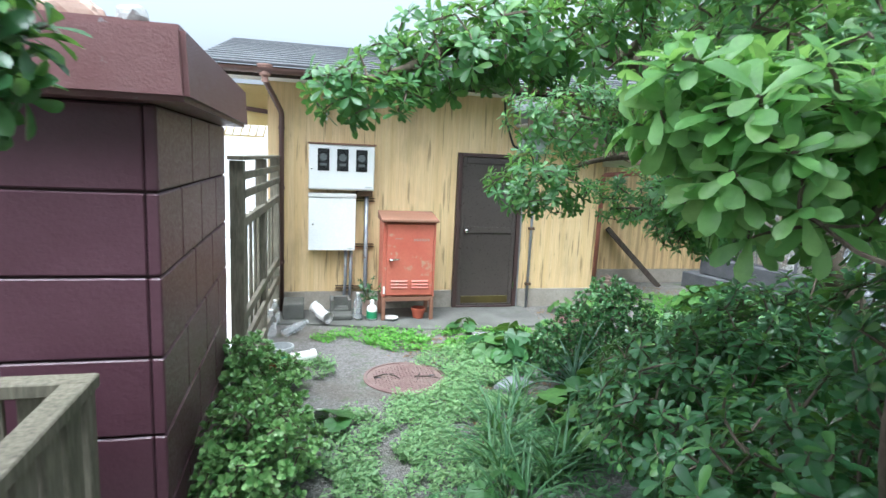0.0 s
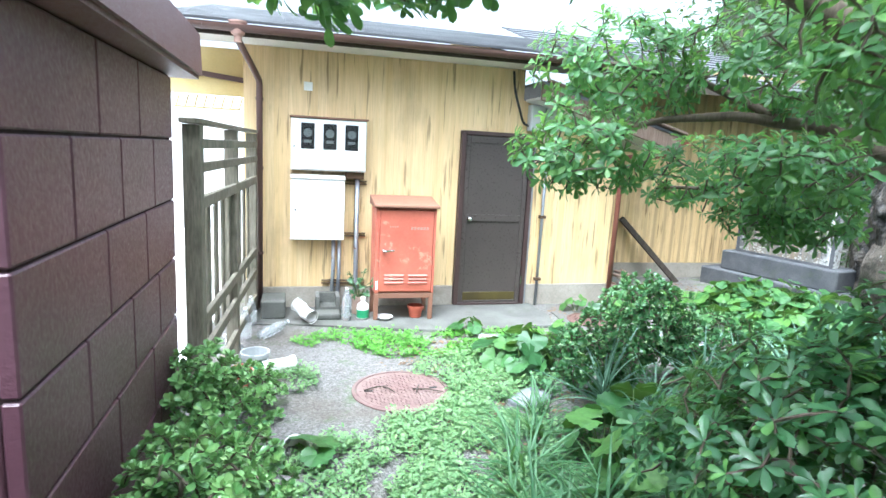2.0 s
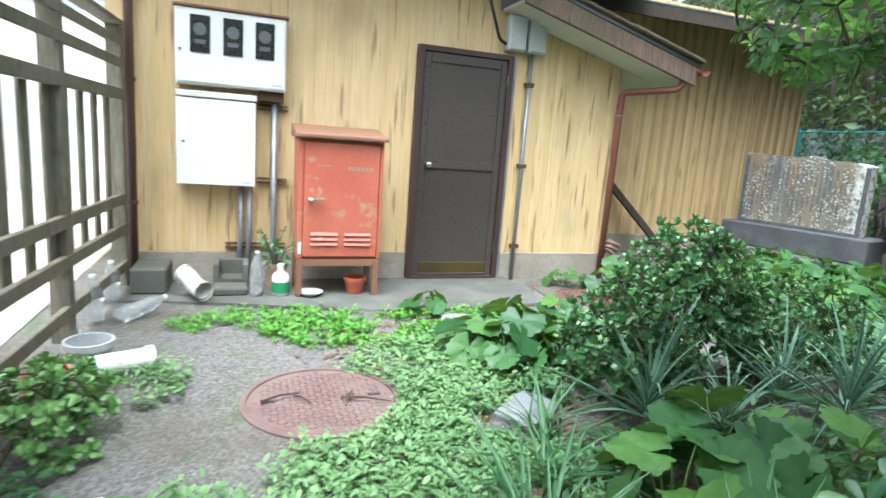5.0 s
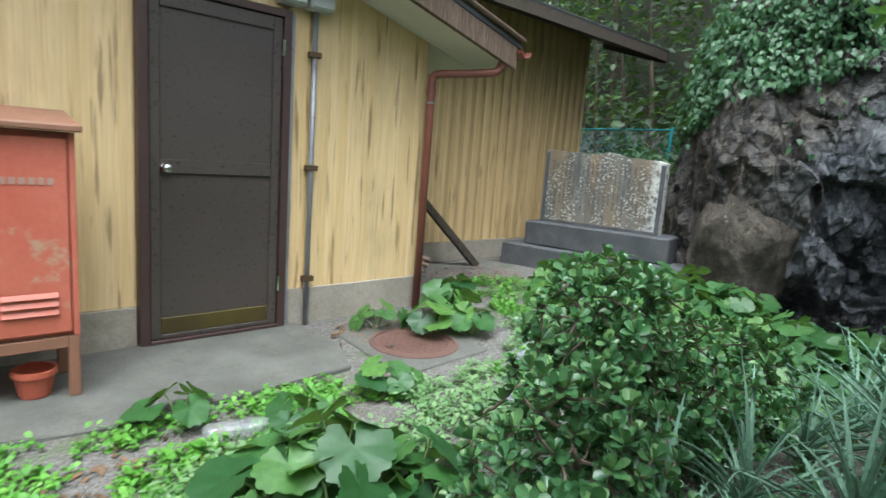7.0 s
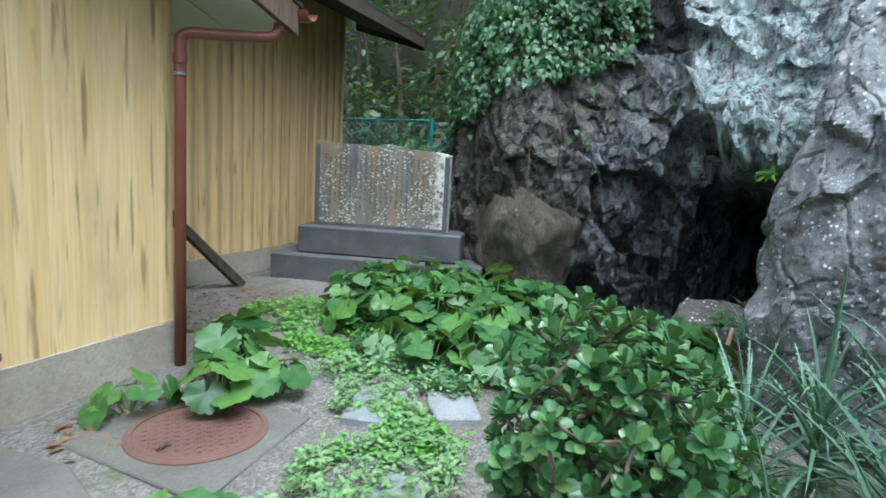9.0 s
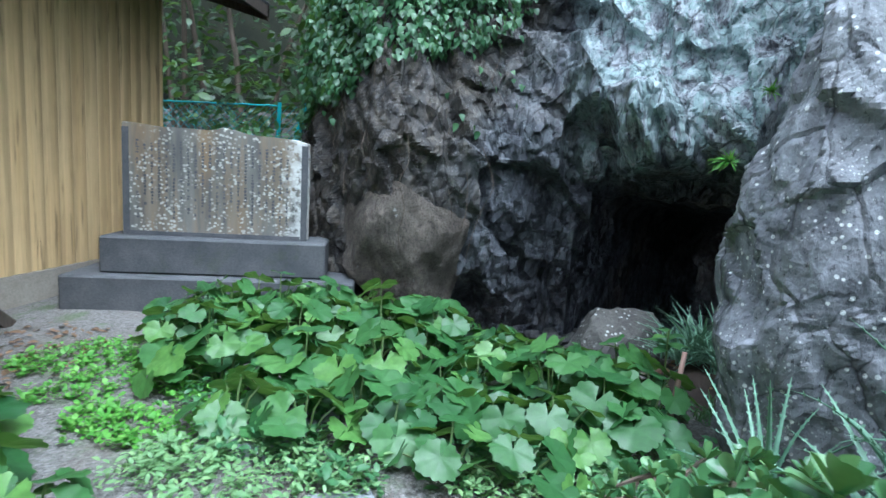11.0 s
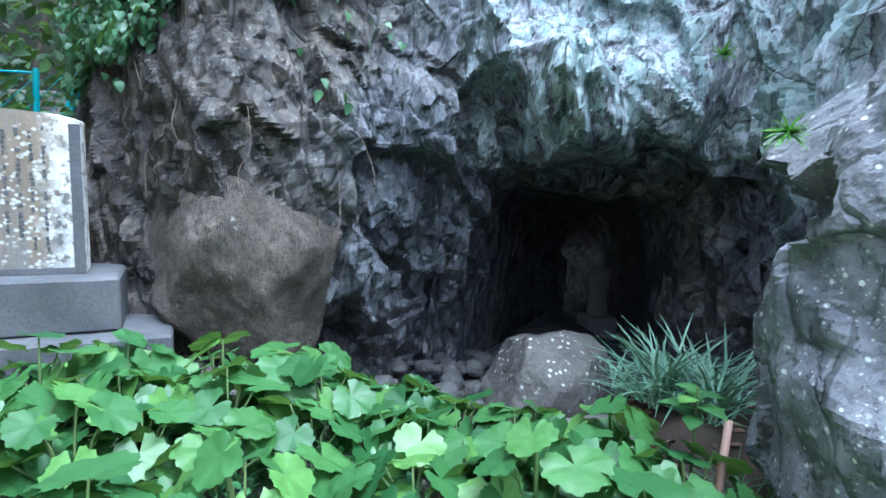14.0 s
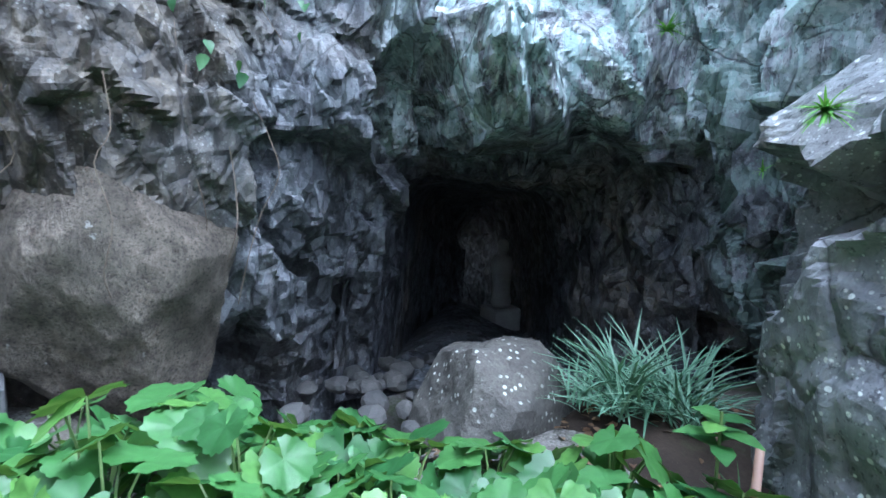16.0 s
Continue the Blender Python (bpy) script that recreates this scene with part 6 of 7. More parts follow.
jade_bush((3.0, 4.4, -0.05), [((2.5, 4.22, 0.38), (0.34, 0.30, 0.34), 190), ((3.05, 4.50, 0.53), (0.44, 0.30, 0.38), 300), ((3.65, 4.36, 0.32), (0.5, 0.34, 0.30), 240)], "sprawling jade plant bush in the yard", [
    ([(2.9, 4.4, -0.08), (2.7, 4.3, 0.2), (2.45, 4.2, 0.5)], 0.022, 0.008), ([(2.95, 4.42, -0.08), (3.0, 4.45, 0.3), (3.1, 4.55, 0.7)], 0.022, 0.008), ([(3.0, 4.4, -0.08), (3.35, 4.35, 0.15), (3.75, 4.35, 0.35)], 0.022, 0.008)])
jade_bush((-0.02, 2.85, 0.0), [((-0.02, 2.62, 0.42), (0.30, 0.42, 0.34), 240), ((0.12, 3.15, 0.22), (0.25, 0.35, 0.26), 130)], "jade plant bush beside the maroon wall", [
    ([(-0.05, 2.8, 0.0), (-0.05, 2.7, 0.3), (-0.02, 2.55, 0.65)], 0.022, 0.008), ([(0.0, 2.9, 0.0), (0.1, 3.1, 0.2), (0.15, 3.2, 0.4)], 0.02, 0.008)], M_JADE_LIT)
jade_bush((-0.1, 3.9, -0.05), [((-0.14, 3.75, 0.40), (0.22, 0.40, 0.30), 170), ((0.08, 4.45, 0.12), (0.22, 0.36, 0.2), 90)], "smaller jade plant bush at the fence", [
    ([(-0.1, 3.9, -0.05), (-0.12, 3.8, 0.3), (-0.14, 3.7, 0.6)], 0.02, 0.008), ([(-0.05, 4.1, -0.05), (0.05, 4.4, 0.15)], 0.015, 0.008)], M_JADE_LIT)


def round_leaf(seed):
    """A kidney-shaped leaf with its notch at the origin, facing up, pleated along its veins, with a scalloped rim."""
    v, q = [(0, 0, 0)], []
    n = 44
    rings = (0.3, 0.62, 0.88, 1.0)
    for k, r in enumerate(rings):
        for i in range(n):
            u = i / (n - 1)
            a = -math.pi / 2 + 0.22 + (2 * math.pi - 0.44) * u
            rim = 0.5 * (1 + 0.05 * math.sin(3 * a + seed)) * (1 + (0.065 * math.cos(15 * a + seed) + 0.03 * math.cos(7 * a + 2 * seed) if k == 3 else 0.015 * math.cos(15 * a + seed) if k == 2 else 0))
            x, y = 1.12 * math.cos(a) * r * rim, 0.95 * math.sin(a) * r * rim + 0.10 * r
            z = 0.10 * r * r - 0.16 * max(0, r - 0.62) + (0.035 * math.sin(a * 2 + seed) + 0.025 * math.sin(a * 5 + 2 * seed)) * r * r + 0.004 * math.cos(11 * a) * r
            v.append((x, y, z))
    for i in range(n - 1):
        q.append((0, 1 + i, 2 + i, 2 + i))
    for k in range(len(rings) - 1):
        for i in range(n - 1):
            a = 1 + k * n + i
            q.append((a, a + n, a + n + 1, a + 1))
    return v, q


def leaf_mesh(seed):
    v, q = round_leaf(seed)
    me = bpy.data.meshes.new("leaf")
    me.from_pydata(v, [], [f[:3] if f[2] == f[3] else f for f in q])
    me.polygons.foreach_set("use_smooth", [True] * len(me.polygons))
    me.materials.append(M_FARF)
    return me


FARF = [leaf_mesh(s) for s in range(7)]


def leopard_plant(c, n, spread, height, size, group, label="leopard plant with round glossy green leaves"):
    g = level(*c)
    pl2 = thing("leopard_plant", (c[0], c[1], g), label, "leopard plant", group)
    for i in range(n):
        a = i * 2.4 + R.uniform(-0.4, 0.4)
        rr = spread * math.sqrt((i + 0.5) / n) * R.uniform(0.8, 1.15)
        h = height * (1.05 - 0.55 * (rr / max(spread, 0.01)) ** 2) * R.uniform(0.7, 1.12)
        p = Vector((c[0] + rr * math.cos(a), c[1] + rr * math.sin(a), g + max(0.03, h)))
        if too_near(p + Vector((0, 0, 0.2))):
            p.z = g + 0.1
        foot = Vector((c[0] + 0.15 * rr * math.cos(a), c[1] + 0.15 * rr * math.sin(a), g - 0.02))
        part("stalk", tube([foot, (foot + p) / 2 + Vector((0, 0, 0.25 * h)), p], [0.006, 0.005, 0.004], 4, None, False), M_STEM, pl2)
        ob = new("leaf", FARF[R.randrange(len(FARF))])
        tilt = 0.30 + 0.40 * rr / max(spread, 0.01)
        m = Matrix.Translation(p - BASE[pl2]) @ Matrix.Rotation(a - math.pi / 2 + R.uniform(-0.5, 0.5), 4, "Z") @ Matrix.Rotation(-tilt * R.uniform(0.2, 1.7), 4, "X") @ Matrix.Rotation(R.uniform(-0.45, 0.45), 4, "Y")
        s = size * R.uniform(0.7, 1.2)
        ob.matrix_basis = m @ Matrix.Diagonal((s, s, s, 1))
        ob.parent = pl2


# the big bed before the cave
bed = 0
tries = 0
placed = []
while bed < 50 and tries < 4000:
    tries += 1
    x, y = R.uniform(4.9, 7.1), R.uniform(4.0, 6.9)
    ok = ((x - 5.95) / 0.95) ** 2 + ((y - 5.55) / 1.25) ** 2 < 1 or ((x - 5.45) / 0.5) ** 2 + ((y - 4.5) / 0.55) ** 2 < 1
    ok = ok and math.hypot(x - 4.44, y - 5.36) > 0.75 and not (x > 6.2 and y < 4.7)
    if ok and all(math.hypot(x - a, y - b) > 0.19 for a, b in placed):
        placed.append((x, y))
        leopard_plant((x, y), R.randint(8, 11), 0.20, R.uniform(0.22, 0.36) * (0.58 if y < 5.2 else 0.72 if x < 5.3 else 1.0), 0.19, "leopard plants before the cave")
        bed += 1
for c, n, sp, h, s in (((6.2, 6.6), 9, 0.2, 0.36, 0.19), ((6.42, 6.35), 9, 0.2, 0.36, 0.19), ((6.0, 6.82), 8, 0.2, 0.30, 0.18), ((6.36, 6.85), 8, 0.18, 0.34, 0.18), ((6.6, 6.08), 9, 0.2, 0.36, 0.18)):
    leopard_plant(c, n, sp, h, s, "leopard plants before the cave", "leopard plant at the foot of the plinth")
for c, n, sp, h, s in (((4.75, 5.0), 8, 0.2, 0.2, 0.17), ((4.88, 5.25), 8, 0.2, 0.18, 0.17), ((4.85, 5.62), 8, 0.2, 0.22, 0.17), ((4.7, 4.72), 8, 0.2, 0.2, 0.17), ((5.02, 4.85), 9, 0.2, 0.19, 0.17), ((4.92, 5.95), 8, 0.2, 0.2, 0.17), ((4.98, 4.58), 8, 0.2, 0.24, 0.17), ((5.1, 5.1), 9, 0.2, 0.19, 0.18), ((5.12, 5.45), 9, 0.2, 0.22, 0.18), ((5.5, 4.32), 9, 0.2, 0.36, 0.18), ((5.32, 4.12), 8, 0.2, 0.30, 0.18), ((5.68, 4.18), 8, 0.18, 0.34, 0.18), ((5.45, 4.55), 9, 0.2, 0.36, 0.18), ((5.15, 4.35), 8, 0.2, 0.28, 0.18)):
    leopard_plant(c, n, sp, h, s, "leopard plants before the cave", "leopard plant before the boulder")
for c, n, sp, h, s in (((3.85, 6.32), 9, 0.2, 0.22, 0.20), ((4.15, 6.5), 9, 0.2, 0.26, 0.20), ((4.4, 6.72), 8, 0.2, 0.24, 0.19), ((3.6, 6.62), 6, 0.17, 0.15, 0.16), ((4.1, 6.16), 7, 0.16, 0.17, 0.17)):
    leopard_plant(c, n, sp, h, s, "leopard plants by the downpipe", "leopard plant at the foot of the downpipe")
for c, n, sp, h, s in (((2.3, 5.0), 9, 0.22, 0.3, 0.2), ((2.1, 5.08), 8, 0.2, 0.24, 0.2), ((2.55, 4.88), 9, 0.2, 0.2, 0.2), ((2.2, 4.85), 8, 0.22, 0.25, 0.19), ((2.45, 4.72), 7, 0.2, 0.19, 0.18), ((2.05, 5.9), 5, 0.14, 0.16, 0.15), ((2.45, 5.55), 5, 0.15, 0.14, 0.16), ((3.0, 5.68), 6, 0.14, 0.16, 0.16),
                       ((2.15, 3.45), 8, 0.25, 0.30, 0.23), ((2.45, 3.6), 8, 0.25, 0.34, 0.23), ((2.6, 3.25), 8, 0.25, 0.36, 0.23), ((2.1, 3.1), 7, 0.22, 0.30, 0.22), ((0.46, 3.72), 3, 0.1, 0.12, 0.2), ((2.9, 3.6), 8, 0.25, 0.3, 0.22),
                       ((1.35, 2.6), 5, 0.15, 0.2, 0.16)):
    leopard_plant(c, n, sp, h, s, "leopard plants in the yard", "leopard plant among the yard weeds")


def spear(length, width, bend, teeth=True):
    """A long tapering fleshy leaf that arches over, with toothed edges."""
    v, q = [], []
    n = 12
    for i in range(n + 1):
        t = i / n
        w = width * (1 - t) ** 0.8 * (1 if t > 0.08 else 0.8) + 0.001
        y, z = length * t * (1 - 0.25 * bend * t * t), length * (0.12 * t - bend * t * t * 0.55)
        v += [(-w, y, z + w * 0.5), (0, y, z - w * 0.25), (w, y, z + w * 0.5), (0, y, z - w * 0.55)]
    for i in range(n):
        a = 4 * i
        for k in range(4):
            q.append((a + k, a + (k + 1) % 4, a + 4 + (k + 1) % 4, a + 4 + k))
    if teeth:
        for i in range(1, n):
            for s, k in ((-1, 0), (1, 2)):
                p = v[4 * i + k]
                u = len(v)
                v += [(p[0], p[1] - 0.006, p[2]), (p[0] + s * 0.007, p[1] + 0.004, p[2] + 0.002), (p[0], p[1] + 0.006, p[2]), (p[0], p[1], p[2] - 0.002)]
                q.append((u, u + 1, u + 2, u + 3))
    return v, q


SPEARS = []
for L, W, Bd in ((0.46, 0.011, 0.45), (0.42, 0.010, 0.8), (0.52, 0.012, 0.25), (0.40, 0.010, 1.0)):
    me = quad_mesh("leaf", *spear(L, W, Bd), M_ALOE)
    SPEARS.append(me)


def aloe(at, n, size, label="spiky grey-green aloe plant", stem=0.12):
    a0 = thing("aloe_plant", at, label, "aloe", "aloe plants")
    part("stem", tube([Vector(at) - Vector((0, 0, 0.05)), Vector(at) + Vector((0.01, 0, stem + 0.06))], [0.025, 0.018], 8), M_STEM, a0)
    for i in range(n):
        a = i * 2.4 + R.uniform(-0.25, 0.25)
        e = radians(12 + 66 * (i / n)) + R.uniform(-0.1, 0.1)
        ob = new("leaf", SPEARS[R.randrange(4)])
        s = size * R.uniform(0.75, 1.15)
        ob.matrix_basis = Matrix.Translation((0, 0, stem * (0.5 + 0.6 * i / n))) @ Matrix.Rotation(a, 4, "Z") @ Matrix.Rotation(e, 4, "X") @ Matrix.Diagonal((s, s, s, 1))
        ob.parent = a0
    return a0


for at, n, s, st in (((2.44, 3.98, 0.0), 20, 1.05, 0.2), ((2.75, 3.85, 0.0), 16, 0.9, 0.15), ((3.75, 3.62, 0.05), 22, 1.25, 0.3), ((4.1, 3.80, 0.0), 20, 1.15, 0.35), ((3.35, 3.75, 0.0), 18, 1.1, 0.2), ((4.45, 3.98, -0.05), 16, 0.9, 0.15),
                     ((4.25, 3.45, 0.0), 20, 1.2, 0.45), ((3.3, 4.05, 0.0), 16, 1.0, 0.15), ((3.95, 4.05, -0.02), 16, 0.95, 0.12)):
    aloe((at[0], at[1], level(at[0], at[1]) + (0.12 if at[0] > 6 else 0)), int(n * 1.7) if at[0] < 5 else n, s, "spiky grey-green aloe plant", st)

# strap-leaved clumps at the path's edge
def strap_clump(c, n, L, label="clump of dark strap-like leaves at the path edge", material=None, lift=0.0):
    g = level(*c) + lift
    t = thing("strap_plant", (c[0], c[1], g), label, "strap plant", "strap-leaved clumps")
    mats = []
    for i in range(n):
        a = R.uniform(0, 6.28)
        e = R.uniform(0.45, 1.35)
        d = Vector((math.cos(a) * math.cos(e), math.sin(a) * math.cos(e), math.sin(e)))
        mats.append(aim((c[0] + R.uniform(-0.08, 0.08), c[1] + R.uniform(-0.08, 0.08), g - 0.01), d, 0, L * R.uniform(0.6, 1.1)))
    under(t, "leaves", many(BLADE, mats), material or M_STRAP, "stuff")


for c, n, L in (((1.45, 3.05), 60, 0.45), ((1.62, 3.4), 60, 0.45), ((1.75, 2.85), 60, 0.5), ((1.85, 3.75), 45, 0.4), ((1.4, 2.6), 50, 0.45), ((2.0, 4.1), 40, 0.35), ((2.0, 3.0), 60, 0.5), ((5.5, 3.75), 30, 0.25)):
    strap_clump(c, n, L)
for c, n, L in (((6.30, 3.55), 80, 0.42), ((6.12, 3.42), 80, 0.40), ((6.48, 3.40), 60, 0.36), ((6.18, 3.68), 50, 0.34), ((5.98, 3.54), 50, 0.32), ((6.38, 3.72), 40, 0.30), ((6.6, 3.25), 40, 0.3)):
    strap_clump(c, n, L, "tuft of thin grey-green leaves by the cave", M_ALOE, 0.10)


# leggy plant in the pot beside the cabinet
leggy = thing("pot_plant", (1.0, 6.66, 0.15), "leggy pot plant with narrow pale-edged leaves", "pot plant")
sp = [(Vector((1.0 + R.uniform(-0.12, 0.14), 6.6 + R.uniform(-0.14, 0.06), R.uniform(0.2, 0.48))), Vector((R.uniform(-1, 1), R.uniform(-1, 0.2), R.uniform(0, 1))).normalized(), 0.045) for _ in range(16)]
for p, d, s in sp:
    part("stem", tube([(1.0, 6.66, 0.15), (Vector((1.0, 6.66, 0.15)) + p) / 2 + Vector((0, 0, 0.05)), p], 0.004, 4), M_STEM, leggy)
under(leggy, "foliage", rosettes([whorl(OVAL, 6, 0.3), whorl(OVAL, 7, 0.2)], sp), M_IVY, "stuff")


# weeds and ground cover
def sprigs(spots, leaf, per, size, rise, name, material, label):
    mats = []
    for x, y, s in spots:
        g = level(x, y)
        for k in range(per):
            a = R.uniform(0, 6.28)
            e = R.uniform(0.05, 0.8)
            h = rise * s * R.random()
            off = rise * 0.5 * s
            d = Vector((math.cos(a) * math.cos(e), math.sin(a) * math.cos(e), math.sin(e)))
            mats.append(aim((x + R.uniform(-off, off), y + R.uniform(-off, off), g + h), d, R.uniform(-0.4, 0.4), size * s * R.uniform(0.6, 1.2)))
    ob = new(name, quad_mesh(name, *many(leaf, mats), material))
    return tagged(ob, label, "weeds", kind="stuff")


def patch(areas, n, gap=0.42, freq=3.2):
    out = []
    tot = sum(a[2] * a[3] for a in areas)
    for cx, cy, rx, ry in areas:
        for _ in range(int(n * rx * ry / tot)):
            a, r = R.uniform(0, 6.28), math.sqrt(R.random())
            x, y = cx + rx * r * math.cos(a), cy + ry * r * math.sin(a)
            if noise.noise(Vector((x * freq, y * freq, 4.2))) * 0.5 + 0.5 < gap * (0.7 + 0.5 * r):
                continue
            if math.hypot(x - 1.12, y - 4.58) < 0.36 or math.hypot(x - 3.60, y - 6.20) < 0.28 or y > 6.25 and x < 3.1 or (y > 5.98 + 0.25 * max(0, 1.8 - x) and x < 3.05):
                continue
            out.append((x, y, R.uniform(0.7, 1.3)))
    return out


sprigs(patch([(0.95, 5.85, 0.65, 0.28), (1.45, 5.55, 0.55, 0.32), (2.2, 5.85, 0.55, 0.3), (2.1, 5.4, 0.5, 0.35), (5.3, 6.9, 0.7, 0.55), (5.0, 6.3, 0.4, 0.5), (2.7, 5.75, 0.45, 0.3), (4.0, 5.4, 0.4, 0.3)], 2600, 0.40), LEAFLET, 7, 0.026, 0.045, "clover", M_CLOVER, "bright green low clover-like ground cover")
sprigs(patch([(1.45, 3.6, 0.65, 0.85), (1.7, 4.7, 0.5, 0.6), (1.1, 3.0, 0.8, 0.6), (0.3, 4.9, 0.2, 0.3), (2.1, 5.0, 0.5, 0.5), (3.3, 5.3, 0.7, 0.4), (4.6, 5.6, 0.6, 0.6), (4.6, 4.5, 0.6, 0.5), (0.6, 3.4, 0.35, 0.6), (1.35, 3.9, 0.5, 0.5), (1.6, 4.3, 0.35, 0.4)], 5600, 0.38), OVAL, 9, 0.031, 0.07, "weeds", M_WEED, "pale green leafy weeds over the soil")
sprigs(patch([(1.5, 2.2, 1.0, 0.6), (3.5, 3.6, 0.9, 0.6), (2.6, 3.5, 0.8, 0.6), (3.0, 4.6, 0.9, 0.4), (5.6, 5.3, 1.1, 1.2), (0.0, 3.2, 0.3, 1.0), (5.0, 4.3, 0.5, 0.4)], 1500, 0.3), OVAL, 8, 0.05, 0.09, "undergrowth", M_STRAP, "dark green low undergrowth")
lit = []
for x, y, s in patch([(6.0, 3.5, 0.65, 0.5), (5.3, 7.6, 0.9, 0.5), (3.4, 6.5, 0.4, 0.3), (1.8, 4.4, 0.9, 1.4), (6.6, 4.5, 0.5, 0.4)], 1300, 0.2):
    a = R.uniform(0, 6.28)
    u = 1 - ((x - 6.0) / 0.75) ** 2 - ((y - 3.40) / 0.6) ** 2
    g = max(level(x, y), -0.22 + 0.30 * math.sqrt(u) if u > 0 else -9)
    lit.append(aim((x, y, g + 0.012), (math.cos(a), math.sin(a), R.uniform(-0.1, 0.25)), R.uniform(-0.5, 0.5), 0.05 * s))
tagged(new("leaf_litter", quad_mesh("leaf_litter", *many(OVAL, lit), M_LITTER)), "scattered dry brown dead leaves", "leaf litter", kind="stuff")

# soil mound with a cut stick and a small broad-leaved plant by the cave
bm = bmesh.new()
bmesh.ops.create_icosphere(bm, subdivisions=4, radius=1)
for v in bm.verts:
    v.co = Vector((6.0 + v.co.x * 0.75, 3.40 + v.co.y * 0.6, -0.22 + v.co.z * 0.30)) + Vector((0, 0, 0.05 * noise.noise(v.co * 2.5)))
smooth(solid("soil_mound", bm, M_LEAFSOIL, "low mound of leaf-strewn soil by the cave", "soil"))
smooth(solid("stick", tube([(5.34, 4.02, -0.1), (5.355, 3.99, 0.15), (5.375, 3.96, 0.36)], [0.016, 0.014, 0.012], 8), M_FUNNEL, "pale cut stem standing in the soil", "stick"))
sap = thing("seedling", (5.45, 4.02, -0.04), "small broad-leaved seedling by the cave", "seedling")
part("stem", tube([(5.45, 4.02, -0.06), (5.455, 4.02, 0.44)], 0.005, 5), M_STEM, sap)
for k in range(9):
    a = k * 2.4
    d = Vector((math.cos(a), math.sin(a), 0.25))
    v, q = many(OVAL, [aim((5.455, 4.02, 0.33 + 0.012 * k), d, 0, 0.12 if k < 6 else 0.08, 0.13)])
    under(sap, "leaf", (v, q), M_FARF)

# growth on the cliff
def on_cliff(y_lo, y_hi, z_lo, z_hi, x_hi=9.5):
    while True:
        i, j = R.randrange(len(px)), R.randrange(nz)
        p = cv_np[i, j]
        if y_lo < p[1] < y_hi and z_lo < p[2] < z_hi and p[0] < x_hi:
            return Vector(p), Vector((nxs[i], nys[i], 0.25)).normalized()


mats = []
while len(mats) < 4600:
    p, n = on_cliff(4.7, 6.8, 1.45, 3.4)
    edge = 1.95 + 0.55 * max(0, 5.6 - p.y) + 0.25 * noise.noise(p * 2.0) - 0.35 * max(0, p.y - 5.9)
    if p.z < edge and R.random() > 0.012:
        continue
    d = Vector((R.uniform(-0.6, 0.6), R.uniform(-0.6, 0.6), -0.9)) + n * 0.5
    mats.append(aim(p + n * R.uniform(0.01, 0.16), d, R.uniform(-0.6, 0.6), R.uniform(0.04, 0.075)))
tagged(new("ivy", quad_mesh("ivy", *many(IVY, mats), M_IVY)), "thick green ivy hanging over the cliff top", "ivy", kind="stuff")
vine = bmesh.new()
for k in range(34):
    p, n = on_cliff(5.0, 7.0, 1.3, 2.6, 8.6)
    pts = [p + n * 0.03]
    for s in range(5):
        pts.append(pts[-1] + Vector((R.uniform(-0.06, 0.06), R.uniform(-0.08, 0.08), -R.uniform(0.1, 0.22))))
    tube(spline(pts, 3), 0.0026, 4, vine, False)
tagged(part("vines", vine, M_BARK), "thin bare brown vines hanging on the rock", "vines", kind="stuff")


def tuft(p, n, count, L, label):
    p = Vector(p)
    t = thing("cliff_fern", p, label, "fern", "ferns on the cliff")
    mats = []
    for k in range(count):
        d = n + Vector((R.uniform(-0.9, 0.9), R.uniform(-0.9, 0.9), R.uniform(-0.3, 0.9)))
        mats.append(aim(p, d, R.uniform(-0.5, 0.5), L * R.uniform(0.6, 1.2), L * 2.2))
    under(t, "fronds", many(BLADE, mats), M_CLOVER, "stuff")


tuft((5.37, 3.86, 1.25), Vector((-0.6, 0.7, 0.1)), 70, 0.085, "bright green fern tuft on the cliff")
tuft((6.55, 3.22, 1.75), Vector((-0.8, 0.4, 0.2)), 60, 0.09, "bright green fern tuft on the rock above the cave")
tuft((6.0, 3.2, 1.1), Vector((-0.6, 0.6, 0.2)), 10, 0.07, "tiny fern in a crack of the rock")

# wooded slope behind the fence
woods = thing("woodland", (11.5, 8.5, 0.5), "dark evergreen trees and undergrowth on the slope", "trees")
trunks = []
for k in range(12):
    x, y = R.uniform(10.4, 13.0), R.uniform(6.8, 13)
    trunks.append(([(x, y, 0.2), (x + R.uniform(-0.3, 0.3), y + R.uniform(-0.3, 0.3), 2.5), (x + R.uniform(-0.8, 0.8), y + R.uniform(-0.8, 0.8), 5)], R.uniform(0.04, 0.09), 0.02))
limb_tree(woods, trunks)
mats = []
for k in range(16000):
    x, y = R.uniform(9.9, 13.5), R.uniform(6.4, 15)
    base = level(x, y)
    z = base + 6.5 * R.random() ** 1.1
    if noise.noise(Vector((x * 0.9, y * 0.9, z * 1.1))) < -0.12:
        continue
    d = Vector((R.uniform(-1, 0.3), R.uniform(-1, 1), R.uniform(-0.6, 0.4)))
    mats.append(aim((x, y, z), d, R.uniform(-1, 1), R.uniform(0.10, 0.22)))
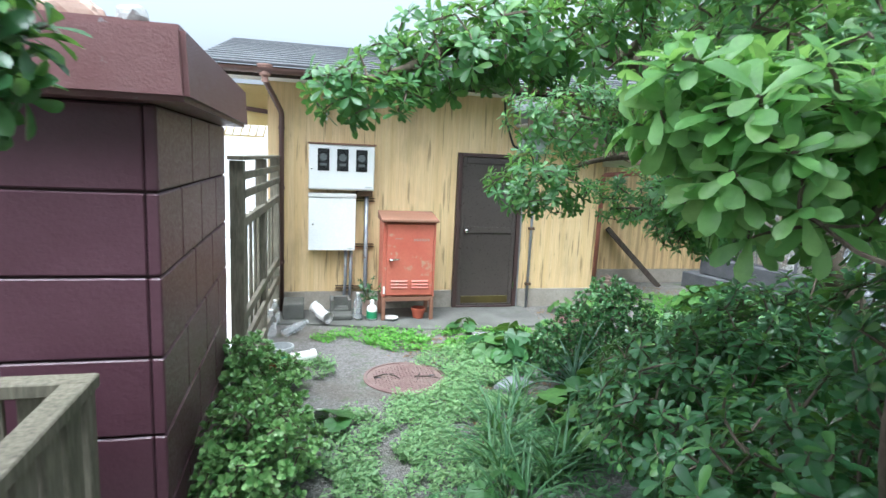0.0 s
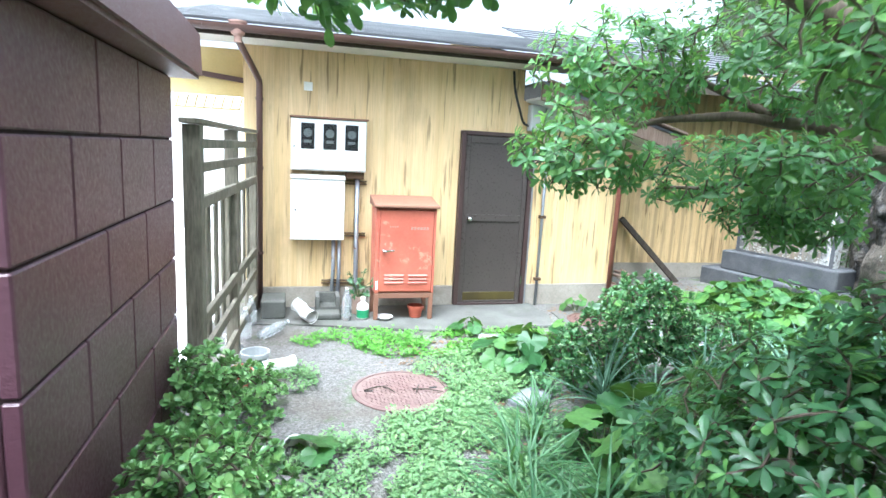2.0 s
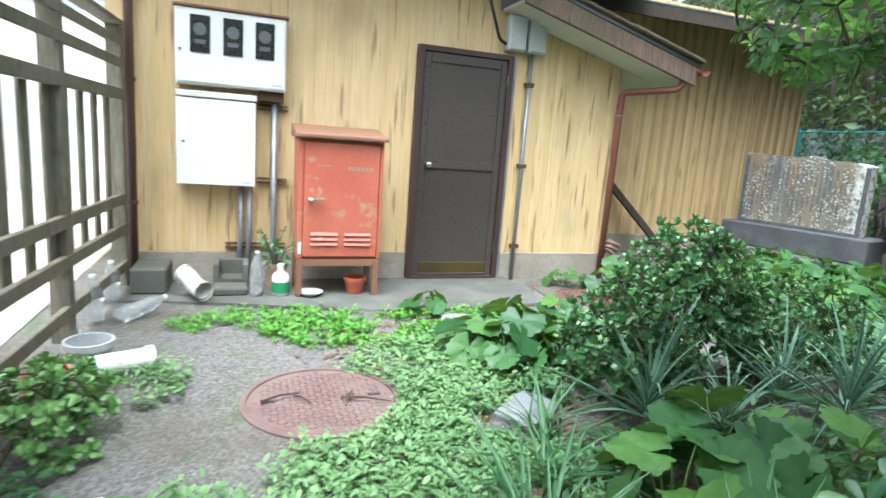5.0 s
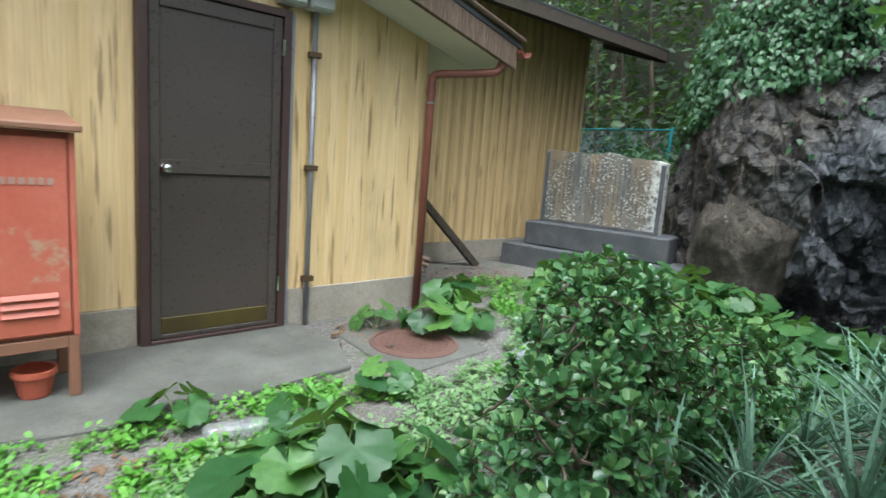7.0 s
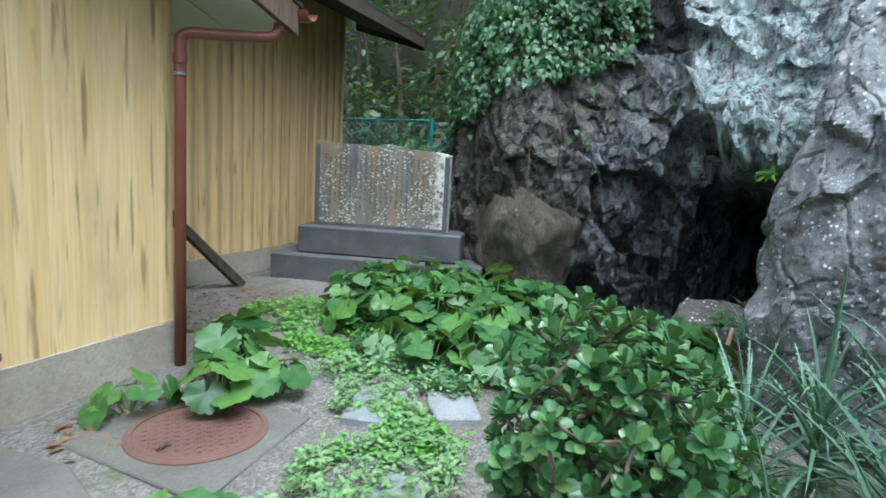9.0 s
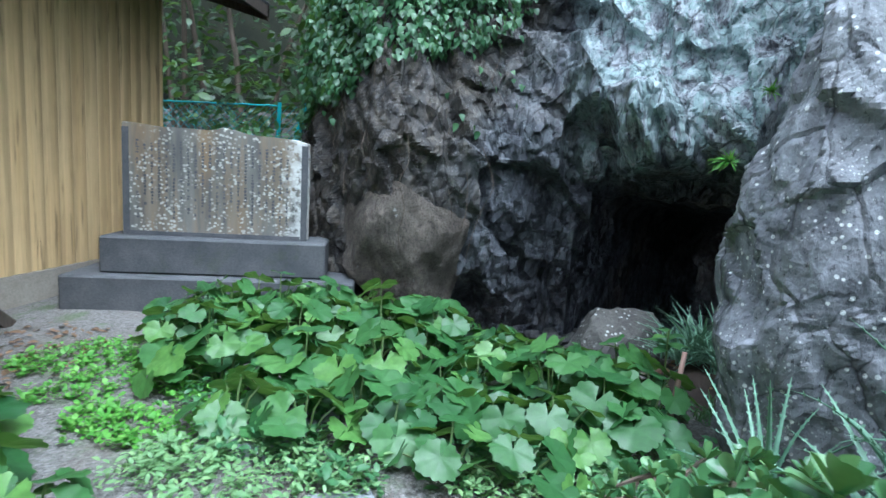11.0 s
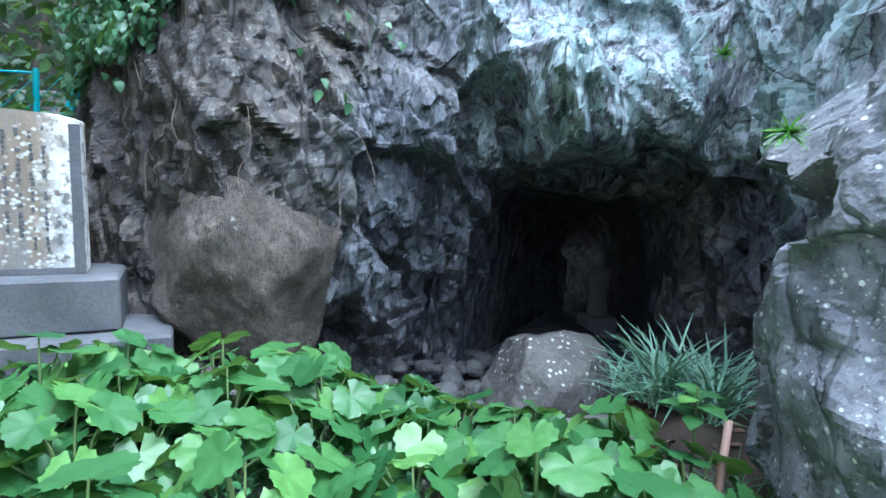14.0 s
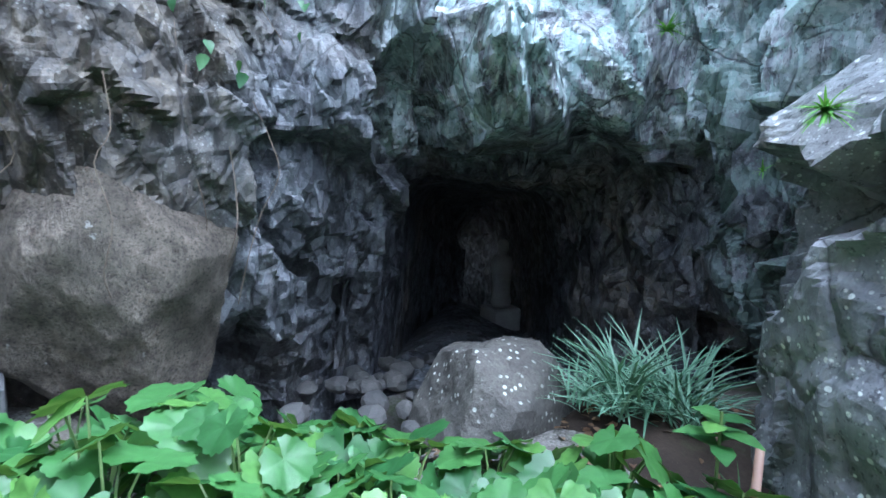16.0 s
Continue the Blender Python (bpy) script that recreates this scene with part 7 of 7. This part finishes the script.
for k in range(1300):
    x, y = R.uniform(7.2, 9.9), R.uniform(6.5, 8.3)
    if x < 7.6 and y > 6.3 and y < 7.9:
        continue
    z = level(x, y) + (0.3 + 1.5 * (x - 7.2) / 2.7) * R.random()
    mats.append(aim((x, y, z), (R.uniform(-1, 0.5), R.uniform(-1, 1), R.uniform(-0.2, 0.6)), R.uniform(-1, 1), R.uniform(0.05, 0.11)))
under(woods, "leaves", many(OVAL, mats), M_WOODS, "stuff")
scrub = thing("scrub", (9.0, 7.6, 0.5), "low green scrub growing before the mesh fence", "shrub")
mats = []
for c, r, k in (((8.9, 7.0, 1.35), (0.4, 0.35, 0.35), 260), ((8.7, 7.55, 1.25), (0.4, 0.35, 0.35), 240), ((9.1, 8.1, 1.45), (0.4, 0.4, 0.4), 260), ((8.3, 6.9, 1.0), (0.4, 0.25, 0.4), 200)):
    for _ in range(k):
        mats.append(aim(in_blob(c, r), (R.uniform(-1, 0.3), R.uniform(-1, 1), R.uniform(-0.6, 0.4)), R.uniform(-0.8, 0.8), R.uniform(0.05, 0.11)))
    part("stem", tube([(c[0], c[1], level(c[0], c[1]) - 0.05), (c[0] + 0.05, c[1], c[2])], [0.012, 0.006], 5), M_BARK, scrub)
under(scrub, "leaves", many(OVAL, mats), M_IVY, "stuff")
hill = [(13.8 + 0.4 * math.sin(k), -2 + k * 1.2) for k in range(18)]
hv = [(x + z * 0.15, y, z) for x, y in hill for z in (-0.5, 2.0, 5.0, 9.0)]
hq = [(i * 4 + j, i * 4 + j + 1, (i + 1) * 4 + j + 1, (i + 1) * 4 + j) for i in range(len(hill) - 1) for j in range(3)]
tagged(new("hillside", quad_mesh("hillside", hv, hq, M_HILL)), "steep hillside behind the trees, coloured near-black as deep shade", "hillside", kind="structure")

# unseen tall evergreen hedge with overhang, added to shade the block wall's front
hedge = thing("hedge", (0.3, -2.1, 0.5), "unseen tall evergreen hedge added to shade the start of the path", "hedge")
for k in range(9):
    x = -3.4 + k * 0.95
    part("trunk", tube([(x, -2.2, 0.3), (x + R.uniform(-0.2, 0.2), -2.1, 2.2), (x + R.uniform(-0.3, 0.3), -1.9, 5.2)], [0.07, 0.05, 0.02], 7), M_BARK, hedge)
mats = []
for _ in range(8200):
    if R.random() < 0.6:
        p = Vector((R.uniform(-4.0, 4.8), R.uniform(-2.6, -1.6), R.uniform(0.3, 5.4)))
    else:
        p = Vector((R.uniform(-3.2, 2.6), R.uniform(-2.0, 0.25), R.uniform(3.35, 4.1)))
    d = Vector((R.uniform(-1, 1), R.uniform(-0.4, 1), R.uniform(-0.6, 0.8)))
    mats.append(aim(p, d, R.uniform(-0.8, 0.8), R.uniform(0.14, 0.24)))
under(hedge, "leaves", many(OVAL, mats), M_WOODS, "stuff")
